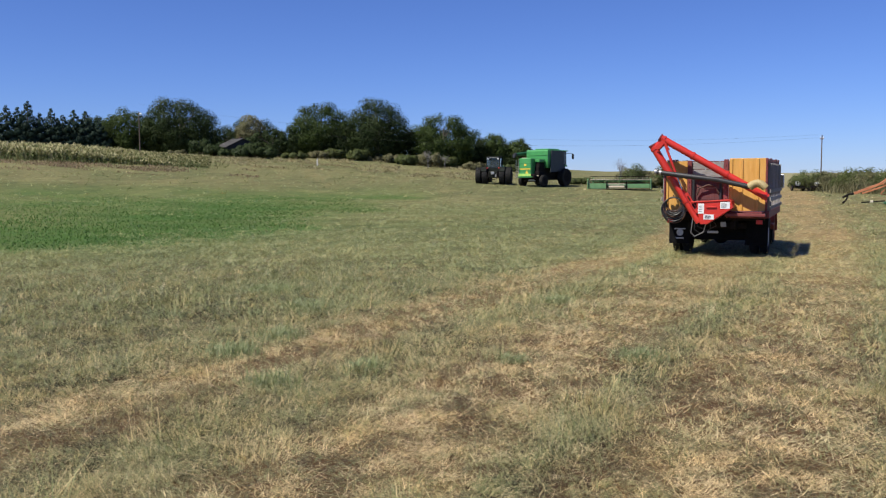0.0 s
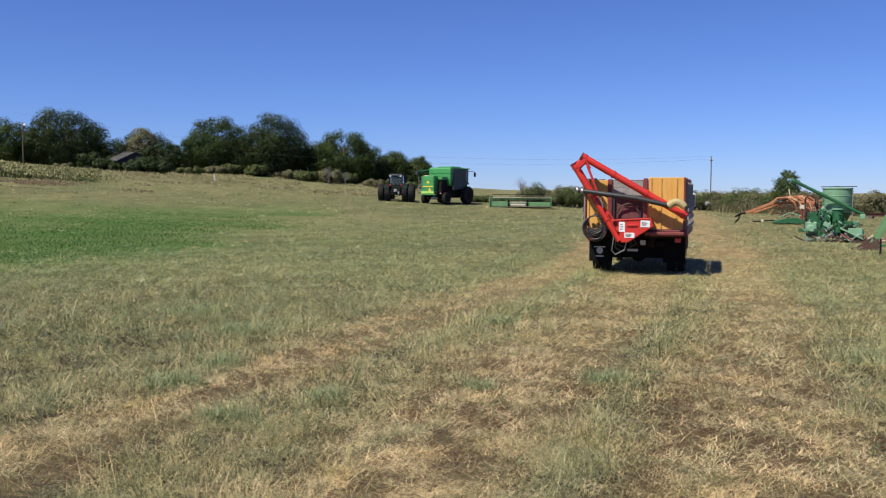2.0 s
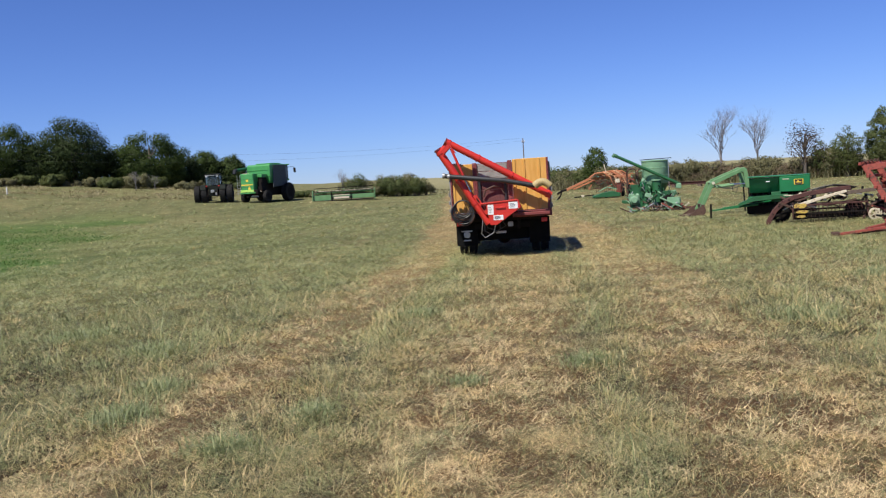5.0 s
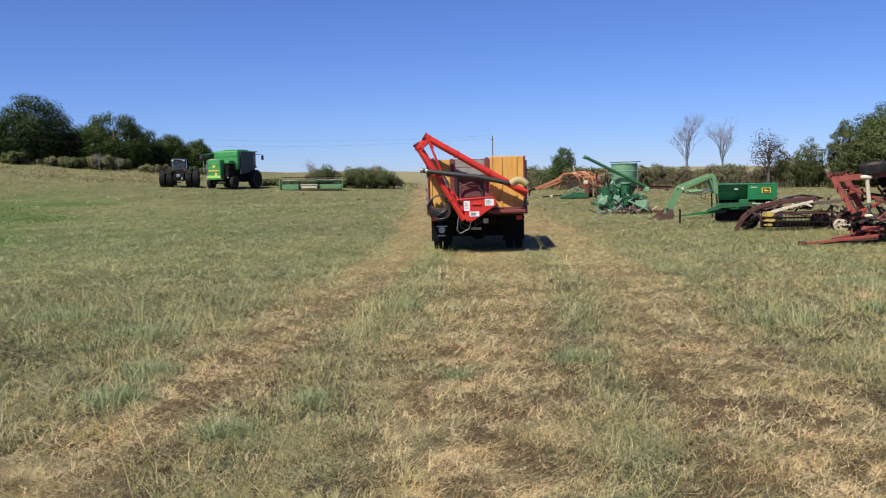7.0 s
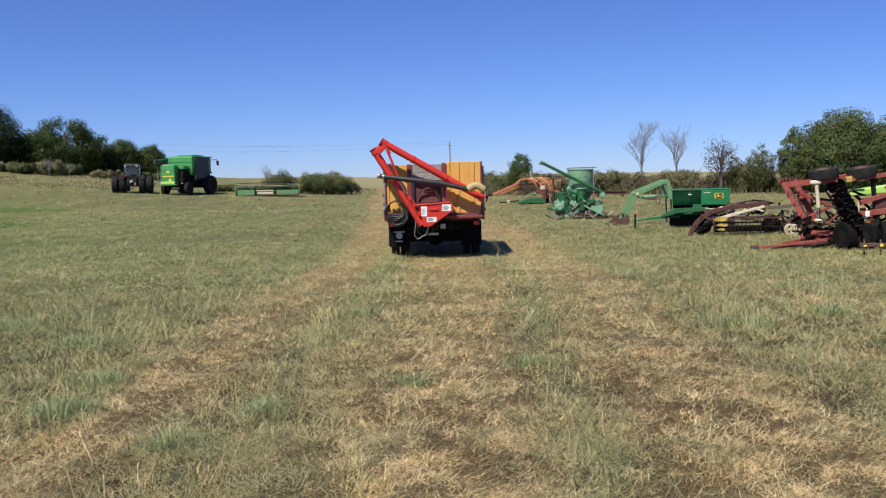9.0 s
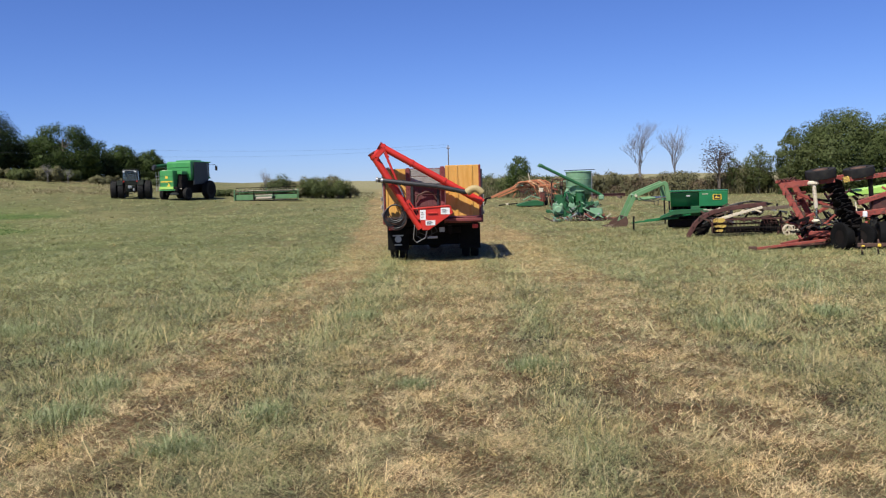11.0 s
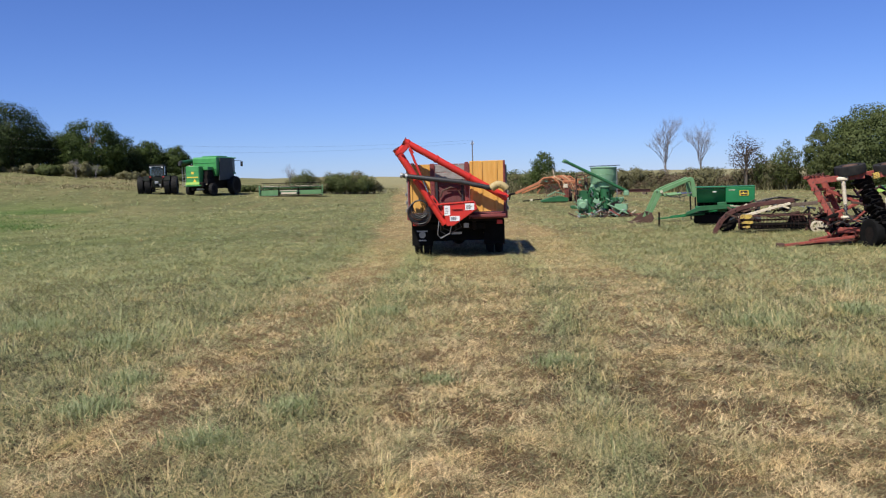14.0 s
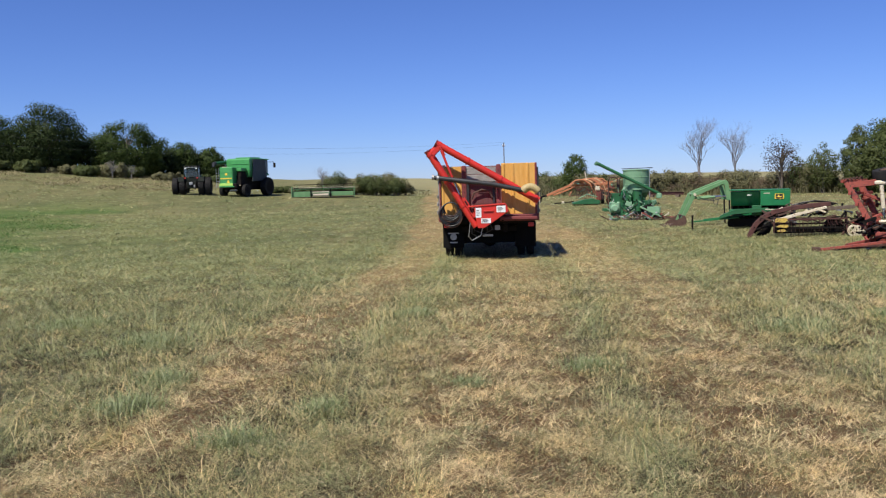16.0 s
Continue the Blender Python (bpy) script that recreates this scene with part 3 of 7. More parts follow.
meadow("grass", 15, 28, 25000, 9, 130000, 0.15, 0.017, "short grey-green meadow grass farther along the lane", 1.3, 0.72)
meadow("grass", 28, 58, 24000, 7, 50000, 0.15, 0.03, "short pale olive meadow grass round the implements", 1.28, 0.8)
meadow("grass", 58, 110, 11000, 6, 22000, 0.18, 0.06, "short pale olive grass of the far meadow", 1.25, 0.8)
meadow("grass", 2.0, 9, 110, 60, 0, 0.2, 0.0045, "tall unmown tufts of grey-green grass", 0.85, a1=46, tall=True)
meadow("grass", 9.2, 18, 200, 40, 0, 0.17, 0.0085, "tall unmown tufts of grey-green grass", 0.85, tall=True)
meadow("grass", 0.1, 2.4, 600, 16, 26000, 0.16, 0.0055, "trodden meadow grass and straw underfoot", 1.05, a0=-180, a1=180)
meadow("grass", 9.1, 20, 2000, 7, 14000, 0.2, 0.026, "meadow grass and straw behind the lane's start", 0.9, a0=44, a1=298)
meadow("grass", 2.4, 9.1, 2600, 11, 50000, 0.17, 0.011, "meadow grass and straw behind the lane's start", 0.9, a0=48, a1=298)


def stand(name, material, xs, ys, low, high, width, tint, label, category="grass", lean=0.25, curl=0.5):
    n = len(xs)
    v = blades(xs, ys, height(xs, ys), rng.uniform(low, high, n) * (0.5 + fbm(xs / 2.2, ys / 2.2, 88)), np.abs(rng.normal(lean, 0.2, n)), rng.uniform(0, 6.28, n), width * rng.uniform(0.6, 1.4, n), np.clip(tint, 0, 1), curl)
    tagged(new(name, sheet(name, *v[:3], material, v[3])), label, category, kind="stuff")


# fresh green strip at the foot of the slope
_r, _a = rng.uniform(17, 62, 110000), np.radians(rng.uniform(-63, -22, 110000))
_x, _y = _r * np.sin(_a), _r * np.cos(_a)
_k = rng.random(110000) < 0.6 * smooth(0.36, 0.85, greenness(_x, _y))
stand("weeds", "weeds", _x[_k], _y[_k], 0.05, 0.14, 0.03, rng.normal(0.5, 0.28, _k.sum()), "strip of fresh green low weeds and grass", "weeds", 0.75, 0.7)
# fresh clumps that stand out of the mown grass
_c = [(-2.97, 6.17, 0.3), (-3.05, 7.13, 0.26), (3.45, 9.76, 0.42), (4.79, 10.46, 0.34), (-1.33, 6.07, 0.2), (-1.76, 5.24, 0.22), (-3.99, 9.09, 0.4), (-1.18, 11.2, 0.3), (0.9, 7.6, 0.24), (-0.2, 7.0, 0.16), (5.6, 13.4, 0.5), (-5.6, 10.5, 0.5)]
_x = np.concatenate([rng.normal(x, r * 0.5, int(2300 * r)) for x, y, r in _c])
_y = np.concatenate([rng.normal(y, r * 0.5, int(2300 * r)) for x, y, r in _c])
stand("weeds", "pale_weeds", _x, _y, 0.08, 0.21, 0.0075, rng.normal(0.5, 0.3, len(_x)), "fresh blue-green weed clumps among the mown grass", "weeds", 0.8, 0.6)
# dry tall grass on the bank below the trees
_r, _a = rng.uniform(88, 116, 56000), np.radians(rng.uniform(-62, -21, 56000))
_x, _y = _r * np.sin(_a), _r * np.cos(_a)
_k = rng.random(56000) < 0.8 * smooth(0.4, 0.62, fbm(_x / 3, _y / 3, 77)) * smooth(-29, -36, _x + 0.25 * (_y - 90))
stand("dry_tall_grass", "dry_grass", _x[_k], _y[_k], 0.3, 0.7, 0.045, rng.normal(0.42, 0.28, _k.sum()), "tall pale dry grass along the bank", "grass", 0.95, 0.7)
_r, _a = rng.uniform(84, 112, 9000), np.radians(rng.uniform(-20, 14, 9000))
_x, _y = _r * np.sin(_a), _r * np.cos(_a)
_k = (rng.random(9000) < smooth(0.42, 0.65, fbm(_x / 5, _y / 5, 78)) * smooth(84, 95, _r)) & (np.abs(across(_x, _y)) > 3)
stand("dry_tall_grass", "dry_grass", _x[_k], _y[_k], 0.08, 0.25, 0.08, rng.normal(0.3, 0.2, _k.sum()), "short pale dry grass beside the far lane")

# uncut grass round the implements
_x = np.concatenate((rng.uniform(3.0, 13.5, 26000), rng.uniform(-1.5, 12, 9000)))
_y = np.concatenate((rng.uniform(19.5, 33, 26000), rng.uniform(33, 48, 9000)))
_k = rng.random(35000) < smooth(0.4, 0.62, fbm(_x / 0.7, _y / 1.1, 98)) * smooth(3.6, 5.5, across(_x, _y) + 1.5)
stand("grass", "grass", _x[_k], _y[_k], 0.08, 0.24, 0.009, rng.normal(0.22, 0.1, _k.sum()), "uncut pale grass round the parked implements", "grass", 0.8, 0.8)
# brown stems along the foot of the hedgerow
_f = rng.random(20000)
_x, _y = 2 + 34 * _f + rng.normal(0, 1.5, 20000), 89.5 - 20 * _f + rng.normal(0, 1.6, 20000)
stand("dry_tall_grass", "leaf_hedge", _x, _y, 0.4, 1.5, 0.05, rng.normal(0.5, 0.3, 20000), "brown weed stems along the foot of the hedgerow", "grass", 0.4, 0.6)
# rank green weeds along the corn's edge and brown stems below it
_r, _a = rng.uniform(74, 89, 26000), np.radians(rng.uniform(-62, -36, 26000))
_x, _y = _r * np.sin(_a), _r * np.cos(_a)
_k = rng.random(26000) < smooth(82, 86, _r + 5 * (fbm(_x / 4, _y / 4, 95) - 0.5)) * smooth(0.3, 0.5, fbm(_x / 2, _y / 2, 96)) * smooth(-37.5, -43, np.degrees(_a))
stand("weeds", "leaf_scrub", _x[_k], _y[_k], 0.2, 0.6, 0.08, rng.normal(0.75, 0.3, _k.sum()), "rank green weeds along the edge of the corn", "weeds", 0.5, 0.8)
_k = rng.random(26000) < 0.7 * smooth(72, 78, _r) * smooth(0.44, 0.62, fbm(_x / 5, _y / 2.5, 97)) * (1 - 0.8 * smooth(83, 87, _r))
stand("dry_tall_grass", "leaf_brown", _x[_k], _y[_k], 0.12, 0.4, 0.07, rng.normal(0.6, 0.3, _k.sum()), "short brown weed stems on the slope below the corn", "grass", 0.8, 0.8)

# corn field on the rise
def corn_field():
    n = 6500
    r, a = rng.uniform(84, 103, n), np.radians(rng.uniform(-62, -39.3, n))
    x, y = r * np.sin(a), r * np.cos(a)
    x = np.round(x / 0.76) * 0.76 + rng.normal(0, 0.04, n)
    hgt = rng.uniform(0.75, 1.15, n) * (1 - 0.82 * smooth(-49, -39.6, np.degrees(a)))
    z = height(x, y)
    packs = [blades(x, y, z, hgt, np.abs(rng.normal(0.05, 0.04, n)), rng.uniform(0, 6.28, n), np.full(n, 0.06), np.clip(rng.normal(0.6, 0.2, n), 0, 1), 0.05)]
    for k in range(5):
        u = rng.uniform(0.2, 0.95, n)
        packs.append(blades(x, y, z + hgt * u, rng.uniform(0.35, 0.75, n) * (0.25 + 0.65 * hgt), rng.uniform(0.5, 1.0, n), rng.uniform(0, 6.28, n), np.full(n, 0.1), np.clip(rng.normal(-0.1 + 0.8 * u, 0.24), 0, 1), 0.9))
    v, loops, sizes, tint, base = [], [], [], [], 0
    for p in packs:
        v.append(p[0]); loops.append(p[1] + base); sizes.append(p[2]); tint.append(p[3])
        base += len(p[0])
    me = sheet("corn", np.concatenate(v), np.concatenate(loops), np.concatenate(sizes), "corn", np.concatenate(tint))
    tagged(new("corn", me), "field of ripe drying corn on the rise", "corn", kind="stuff")


corn_field()


# ---- trees ----
def leaf_cloud(name, centres, radii, count, size, material, parent, flat=1.0, shell=0.45, seed=0, up=0.0):
    """A crown: many small leaf clumps spread over uneven lobes."""
    g = np.random.default_rng(seed)
    count, size = count * 2, size * 0.72
    centres, radii = np.asarray(centres, float), np.asarray(radii, float)
    w = radii ** 2
    i = g.choice(len(radii), count, p=w / w.sum())
    d = g.normal(size=(count, 3))
    d /= np.linalg.norm(d, axis=1)[:, None]
    rr = radii[i] * g.uniform(0, 1, count) ** shell * (1 + 0.07 * np.abs(g.normal(size=count)) * (g.random(count) < 0.3))
    p = centres[i] + d * rr[:, None] * np.array((1, 1, flat))
    nrm = d + g.normal(0, 0.24, (count, 3)) + np.array((0, 0, 0.35))
    nrm /= np.linalg.norm(nrm, axis=1)[:, None]
    a = np.cross(nrm, g.normal(size=(count, 3)))
    a /= np.linalg.norm(a, axis=1)[:, None]
    b = np.cross(nrm, a)
    s = size * g.uniform(0.5, 1.35, count)[:, None]
    v = np.stack((p - a * s - b * s * 0.45, p + a * s * 0.9 - b * s * 0.35, p + a * s * 0.1 + b * s * 0.85), 1)
    v += g.normal(0, 0.12, v.shape) * s[:, None]
    tint = np.clip(0.47 + 0.08 * g.normal(size=count) + 0.3 * (vnoise(p[:, 0] * 1.3 + 50, p[:, 2] * 1.3 + 50, seed) - 0.5), 0, 1)
    me = sheet(name, v.reshape(-1, 3), np.arange(count * 3), np.full(count, 3), material, np.repeat(tint, 3))
    soft = d + 0.3 * (p - p.mean(0)) / p.std(0).mean() + g.normal(0, 0.22, (count, 3)) + np.array((0, 0, up))
    soft /= np.linalg.norm(soft, axis=1)[:, None]
    me.shade_smooth()
    me.normals_split_custom_set_from_vertices(np.repeat(soft, 3, axis=0))
    ob = new(name, me)
    ob.parent = parent
    return ob


def limbs(parent, h, r, spread, n, seed, material="bark", top=0.75):
    g = random.Random(seed)
    bm = bmesh.new()
    lean = (g.uniform(-0.04, 0.04) * h, g.uniform(-0.04, 0.04) * h)
    sweep(bm, [(0, 0, -0.2), (lean[0] * 0.3, lean[1] * 0.3, h * 0.25), (lean[0], lean[1], h * top)], [r * 1.25, r, r * 0.35], 8)
    part("trunk", bm, material, parent, smooth=True)
    for k in range(n):
        bm = bmesh.new()
        a = 2 * math.pi * (k + g.random() * 0.6) / n
        z0 = h * g.uniform(0.18, 0.5)
        e = spread * g.uniform(0.6, 1.0)
        z1 = z0 + h * g.uniform(0.2, 0.4)
        f = z0 / (h * top)
        sweep(bm, [(lean[0] * f, lean[1] * f, z0), (e * 0.5 * math.cos(a), e * 0.5 * math.sin(a), z0 + (z1 - z0) * 0.6), (e * math.cos(a), e * math.sin(a), z1)], [r * 0.45, r * 0.3, r * 0.1], 6)
        part("limb", bm, material, parent, smooth=True)


def broad_tree(x, y, h, spread, seed, material="leaf_oak", label="", count=8800, leaf=0.138, low=0.2, name="tree", group="trees along the far field edge", base=None, lobes=64, full=0.3):
    """A crown of lobes fitted to the height and the half-width, from low * h upwards."""
    t = thing(name, pose(x, y, H(x, y) - 0.05 if base is None else base, 0, 0, seed * 47 % 360), label or "broad deciduous tree with dark green crown", "tree", group)
    g = random.Random(seed)
    limbs(t, h, 0.03 * h, spread * 0.6, 6, seed, top=0.7)
    zc = low * h + 0.42 * (1 - low) * h
    cs, rs = [], []
    for k in range(lobes):
        e = 1 - 2 * (k + 0.5) / lobes
        a = k * 2.4 + g.uniform(-0.4, 0.4)
        q = g.uniform(0.62, 0.86)
        w = math.sqrt(1 - e * e) if e > 0 else math.sqrt(1 - full * e * e)
        cs.append(Vector((q * w * spread * math.cos(a), q * w * spread * math.sin(a), zc + q * e * ((h - zc) if e > 0 else 1.15 * (zc - low * h)))))
        rs.append(min(spread, 0.55 * h) * g.uniform(0.18, 0.33))
    top = max(c.z + 0.85 * r for c, r in zip(cs, rs))
    side = max(math.hypot(c.x, c.y) + r for c, r in zip(cs, rs))
    for c in cs:
        c.x, c.y, c.z = c.x * spread / side, c.y * spread / side, c.z * h / top
    for k in range(9):
        cs.append(Vector((0.42 * spread * math.cos(k * 2.4), 0.42 * spread * math.sin(k * 2.4), h * (low + 0.2 + 0.055 * k))))
        rs.append(0.52 * min(spread, 0.55 * h))
    leaf_cloud("crown", cs, rs, count, leaf, material, t, 0.85, 0.3, seed, 0.45 if group == "hedgerow trees" else 0.0)
    return t


def cedar(x, y, h, spread, seed):
    t = thing("cedar_tree", pose(x, y, H(x, y) - 0.05, 0, 0, seed * 71 % 360), "dark narrow cedar with a pointed top", "tree", "row of cedars")
    bm = bmesh.new()
    sweep(bm, [(0, 0, -0.2), (0, 0, h * 0.9)], [0.03 * h, 0.006 * h], 8)
    part("trunk", bm, "bark", t, smooth=True)
    g = random.Random(seed)
    cs, rs = [], []
    for k in range(34):
        f = (k + 0.5) / 34
        a = k * 2.4
        w = spread * (1 - f) ** 0.8 * g.uniform(0.55, 0.95)
        cs.append((w * math.cos(a), w * math.sin(a), h * (0.08 + 0.88 * f)))
        rs.append(h * (0.03 + 0.1 * (1 - f)))
    for f in (0.1, 0.25, 0.4, 0.55, 0.7):
        cs.append((0, 0, h * f))
        rs.append(spread * 0.75 * (1 - f))
    leaf_cloud("crown", cs, rs, 4200, 0.15, "leaf_cedar", t, 0.8, 0.35, seed)


def bush(x, y, h, spread, seed, material="leaf_hedge", label="scrubby olive-green bush", count=1500, leaf=0.2, name="bush", group=""):
    t = thing(name, pose(x, y, H(x, y) - 0.05, 0, 0, seed * 31 % 360), label, "bush", group)
    g = random.Random(seed)
    for k in range(5):
        bm = bmesh.new()
        a = k * 1.26 + g.random()
        sweep(bm, [(0, 0, -0.1), (0.25 * spread * math.cos(a), 0.25 * spread * math.sin(a), h * 0.35), (0.5 * spread * math.cos(a), 0.5 * spread * math.sin(a), h * 0.75)], [0.05, 0.035, 0.012], 5)
        part("stem", bm, "bark", t)
    cs, rs = [], []
    for k in range(11):
        a, q = g.uniform(0, 6.28), math.sqrt(g.random())
        cs.append((q * spread * 0.8 * math.cos(a), q * spread * 0.8 * math.sin(a), h * g.uniform(0.25, 0.75)))
        rs.append(h * g.uniform(0.2, 0.32))
    for k in range(4):
        cs.append((0.45 * spread * math.cos(1.57 * k), 0.45 * spread * math.sin(1.57 * k), h * 0.42))
        rs.append(0.45 * min(h, spread))
    leaf_cloud("crown", cs, rs, count, leaf * 1.15, material, t, 0.85, 0.24, seed, 0.5)
    return t


def bare_tree(x, y, h, seed, wide=0.45):
    t = thing("bare_tree", pose(x, y, H(x, y) - 0.05, 0, 0, seed * 13), "leafless grey tree with fine twigs behind the hedgerow", "tree", "bare trees")
    g = random.Random(seed)
    trunk = bmesh.new()
    sweep(trunk, [(0, 0, -0.2), (0.03, 0, h * 0.2), (0.0, 0.04, h * 0.34)], [0.016 * h, 0.013 * h, 0.01 * h], 7)
    part("trunk", trunk, "pale_bark", t, smooth=True)

    def grow(bm, p, d, ln, r, depth):
        q = p + d * ln
        mid = p + d * ln * 0.5 + Vector((g.uniform(-1, 1), g.uniform(-1, 1), 0.4)) * ln * 0.06
        sweep(bm, [p, mid, q], [r, r * 0.8, r * 0.55], 5 if depth < 2 else 3, caps=False)
        if depth < 5:
            for _ in range(3 if depth < 4 else 2):
                nd = (d + Vector((g.uniform(-0.7, 0.7), g.uniform(-0.7, 0.7), g.uniform(-0.05, 0.4)))).normalized()
                grow(bm, p + (q - p) * g.uniform(0.6, 1.0), nd, ln * g.uniform(0.55, 0.78), r * 0.55, depth + 1)
    for k in range(9):
        bm = bmesh.new()
        a = k * 2.4 + g.uniform(-0.3, 0.3)
        w = wide * (0.35 + 1.0 * (k % 3) / 2)
        d = Vector((math.cos(a) * w, math.sin(a) * w, 1)).normalized()
        grow(bm, Vector((0, 0, h * g.uniform(0.18, 0.34))), d, h * (0.26 - 0.04 * (k % 3)), 0.0046 * h, 0)
        part("limb", bm, "pale_bark", t)


# the belt of trees on the far left
for _x, _y, _h, _s, _m, _n in ((-83.4, 85.5, 6.6, 4.8, "leaf_oak", 11000), (-77.5, 88.4, 8.0, 5.2, "leaf_belt", 13000), (-69.9, 93.2, 5.7, 2.2, "leaf_hedge", 5000), (-66, 92.6, 3.6, 3.6, "leaf_belt", 5500),
                               (-64.7, 101.7, 7.7, 5.0, "leaf_oak", 13000), (-56, 102.4, 8.6, 4.6, "leaf_belt", 14000), (-48.2, 106.4, 7.0, 5.0, "leaf_oak", 13000), (-43.6, 112.7, 4.9, 2.5, "leaf_oak", 6000),
                               (-40.2, 114, 4.5, 2.1, "leaf_oak", 5000), (-37.6, 115.4, 2.7, 1.8, "leaf_belt", 3500),
                               (-60.3, 107, 6.4, 5.2, "leaf_dark", 6000), (-51.5, 112, 5.4, 5.2, "leaf_dark", 6000), (-73, 96.5, 5.4, 5.0, "leaf_dark", 6000), (-46, 116, 3.9, 4.2, "leaf_dark", 4000),
                               (-80.5, 92, 6.0, 5.0, "leaf_dark", 5000), (-87, 84.5, 5.6, 4.0, "leaf_dark", 5000), (-69, 101, 4.6, 4.8, "leaf_dark", 5000), (-92, 86, 6.0, 4.6, "leaf_dark", 4000), (-53, 106, 4.8, 4.0, "leaf_dark", 5000), (-60.5, 101.5, 5.0, 4.0, "leaf_dark", 5000), (-45.5, 110.5, 4.2, 3.0, "leaf_dark", 4000), (-41.8, 113.6, 3.6, 2.4, "leaf_dark", 3000), (-73, 91.5, 4.0, 3.4, "leaf_dark", 4000), (-80.5, 87, 4.6, 3.4, "leaf_dark", 4000)):
    broad_tree(_x, _y, _h, _s * 1.14, int(_h * 10 - _x), _m, "broad leafy tree in the belt beyond the field", int(_n * (0.9 if _m == "leaf_dark" else 1.2)), 0.155, -0.06, full=0.8)
for _k, (_x, _y, _h) in enumerate(((-91.4, 70.2, 5.9), (-90.6, 71.2, 5.2), (-89.8, 72.3, 5.9), (-89.1, 73.3, 5.7), (-88.3, 74.1, 6.5), (-87.5, 75.1, 5.1), (-86.7, 76.1, 5.7), (-85.9, 77.1, 5.0), (-85.0, 78.0, 5.6), (-84.1, 79.0, 5.5), (-83.2, 80, 4.7), (-91, 75.5, 5.2), (-88.5, 78.6, 4.8), (-86, 81.5, 4.7))):
    cedar(_x, _y, _h * 1.03, 2.1, 20 + _k)
_r = random.Random(4)
for _k in range(20):
    _a = radians(-17.5 - _k * 1.25 + _r.uniform(-0.4, 0.4))
    _d = 112 + _r.uniform(-4, 3)
    bush(_d * math.sin(_a), _d * math.cos(_a), _r.uniform(0.7, 2.0), _r.uniform(1.4, 2.6), 200 + _k, _r.choice(("leaf_scrub", "leaf_olive", "leaf_hedge", "leaf_dark")), "low scrub at the foot of the trees", 1400, 0.16, group="scrub below the trees")
# mid bushes beyond the header
for _k in range(26):
    _x = -24.5 + 0.535 * _k + _r.uniform(-0.2, 0.2)
    _h = 0.8 + 0.5 * (_x > -19) + 1.0 * math.exp(-((_x + 17.6) / 2.0) ** 2) + 1.9 * math.exp(-((_x + 13.2) / 1.7) ** 2)
    bush(_x, 88 + _r.uniform(-0.8, 1.8), _h * _r.uniform(0.7, 1.15), _r.uniform(0.6, 1.2), 150 + _k, _r.choice(("leaf_olive", "leaf_scrub", "leaf_scrub", "leaf_hedge")), "low olive and brown bush at the edge of the lane", 1500, 0.09, group="bushes past the grain header")
bare_tree(-19.3, 87.5, 3.3, 5, 0.16)
bare_tree(-45.6, 96.6, 2.6, 6, 0.7)
bare_tree(-43.6, 97.2, 2.2, 7, 0.8)

# hedgerow on the right, from the lane's end to the big tree
_line = ((-2.6, 96), (2.0, 91.8), (6.5, 86.5), (11.8, 82.6), (17.9, 81.3), (25.4, 74.5), (35.9, 69.3), (50.9, 63.3))
_var = [bush(_x, _y, 1.9, 1.5, 300 + _i, _m, "dull olive and brown hedgerow shrub", _c, _l, name="hedge_shrub", group="hedgerow") for _i, (_x, _y, _m, _c, _l) in
        enumerate(((-2.6, 96, "leaf_scrub", 1500, 0.085), (-0.6, 94.5, "leaf_hedge", 1500, 0.085), (1.6, 92, "leaf_olive", 1500, 0.08), (17.9, 81.3, "leaf_hedge", 1450, 0.094), (19.9, 79.5, "leaf_hedge", 1450, 0.092), (21.7, 77.8, "leaf_brown", 1400, 0.082)))]
for (_x0, _y0), (_x1, _y1) in zip(_line, _line[1:]):
    _n = int(math.hypot(_x1 - _x0, _y1 - _y0) / (0.6 if _x0 < 6 else 0.62))
    for _k in range(_n):
        _f = (_k + _r.random() * 0.5) / _n
        _x, _y = _x0 + (_x1 - _x0) * _f + _r.uniform(-1.0, 1.0), _y0 + (_y1 - _y0) * _f + _r.uniform(-1.3, 1.3)
        _s = _r.choice((0.7, 0.85, 0.95, 1.05, 1.1, 1.2, 1.35)) * _r.uniform(0.93, 1.07)
        _o = copy_thing(_r.choice(_var[:3] if _x < 8 else _var[3:]), pose(_x, _y, H(_x, _y) - 0.08, 0, 0, _r.uniform(0, 360)))
        _o.scale = (_s, _s, _s * _r.uniform(0.85, 1.15))
# trees in and behind the hedgerow
broad_tree(6.1, 86, 4.2, 1.5, 11, "leaf_oak", "small rounded green tree in the hedgerow", 3600, 0.11, 0.05, group="hedgerow trees")
_t = broad_tree(22.2, 74.3, 4.5, 1.9, 12, "leaf_dead", "thin half-bare tree with brownish leaves", 620, 0.1, 0.3, group="hedgerow trees", lobes=17)
_g = random.Random(8)
for _k in range(34):
    bm = bmesh.new()
    _a, _z = _g.uniform(0, 6.28), _g.uniform(1.6, 3.6)
    _w = _g.uniform(0.8, 2.0) * (1 - 0.25 * (_z - 1.6) / 2)
    sweep(bm, [(0, 0, _z - 0.3), (0.5 * _w * math.cos(_a), 0.5 * _w * math.sin(_a), _z + 0.25), (_w * math.cos(_a), _w * math.sin(_a), _z + _g.uniform(0.3, 1.1))], [0.035, 0.022, 0.008], 4)
    part("twig", bm, "bark", _t)
broad_tree(25.0, 72.6, 4.2, 1.5, 13, "leaf_olive", "slender green sapling in the hedgerow", 2400, 0.098, 0.05, group="hedgerow trees", lobes=24)
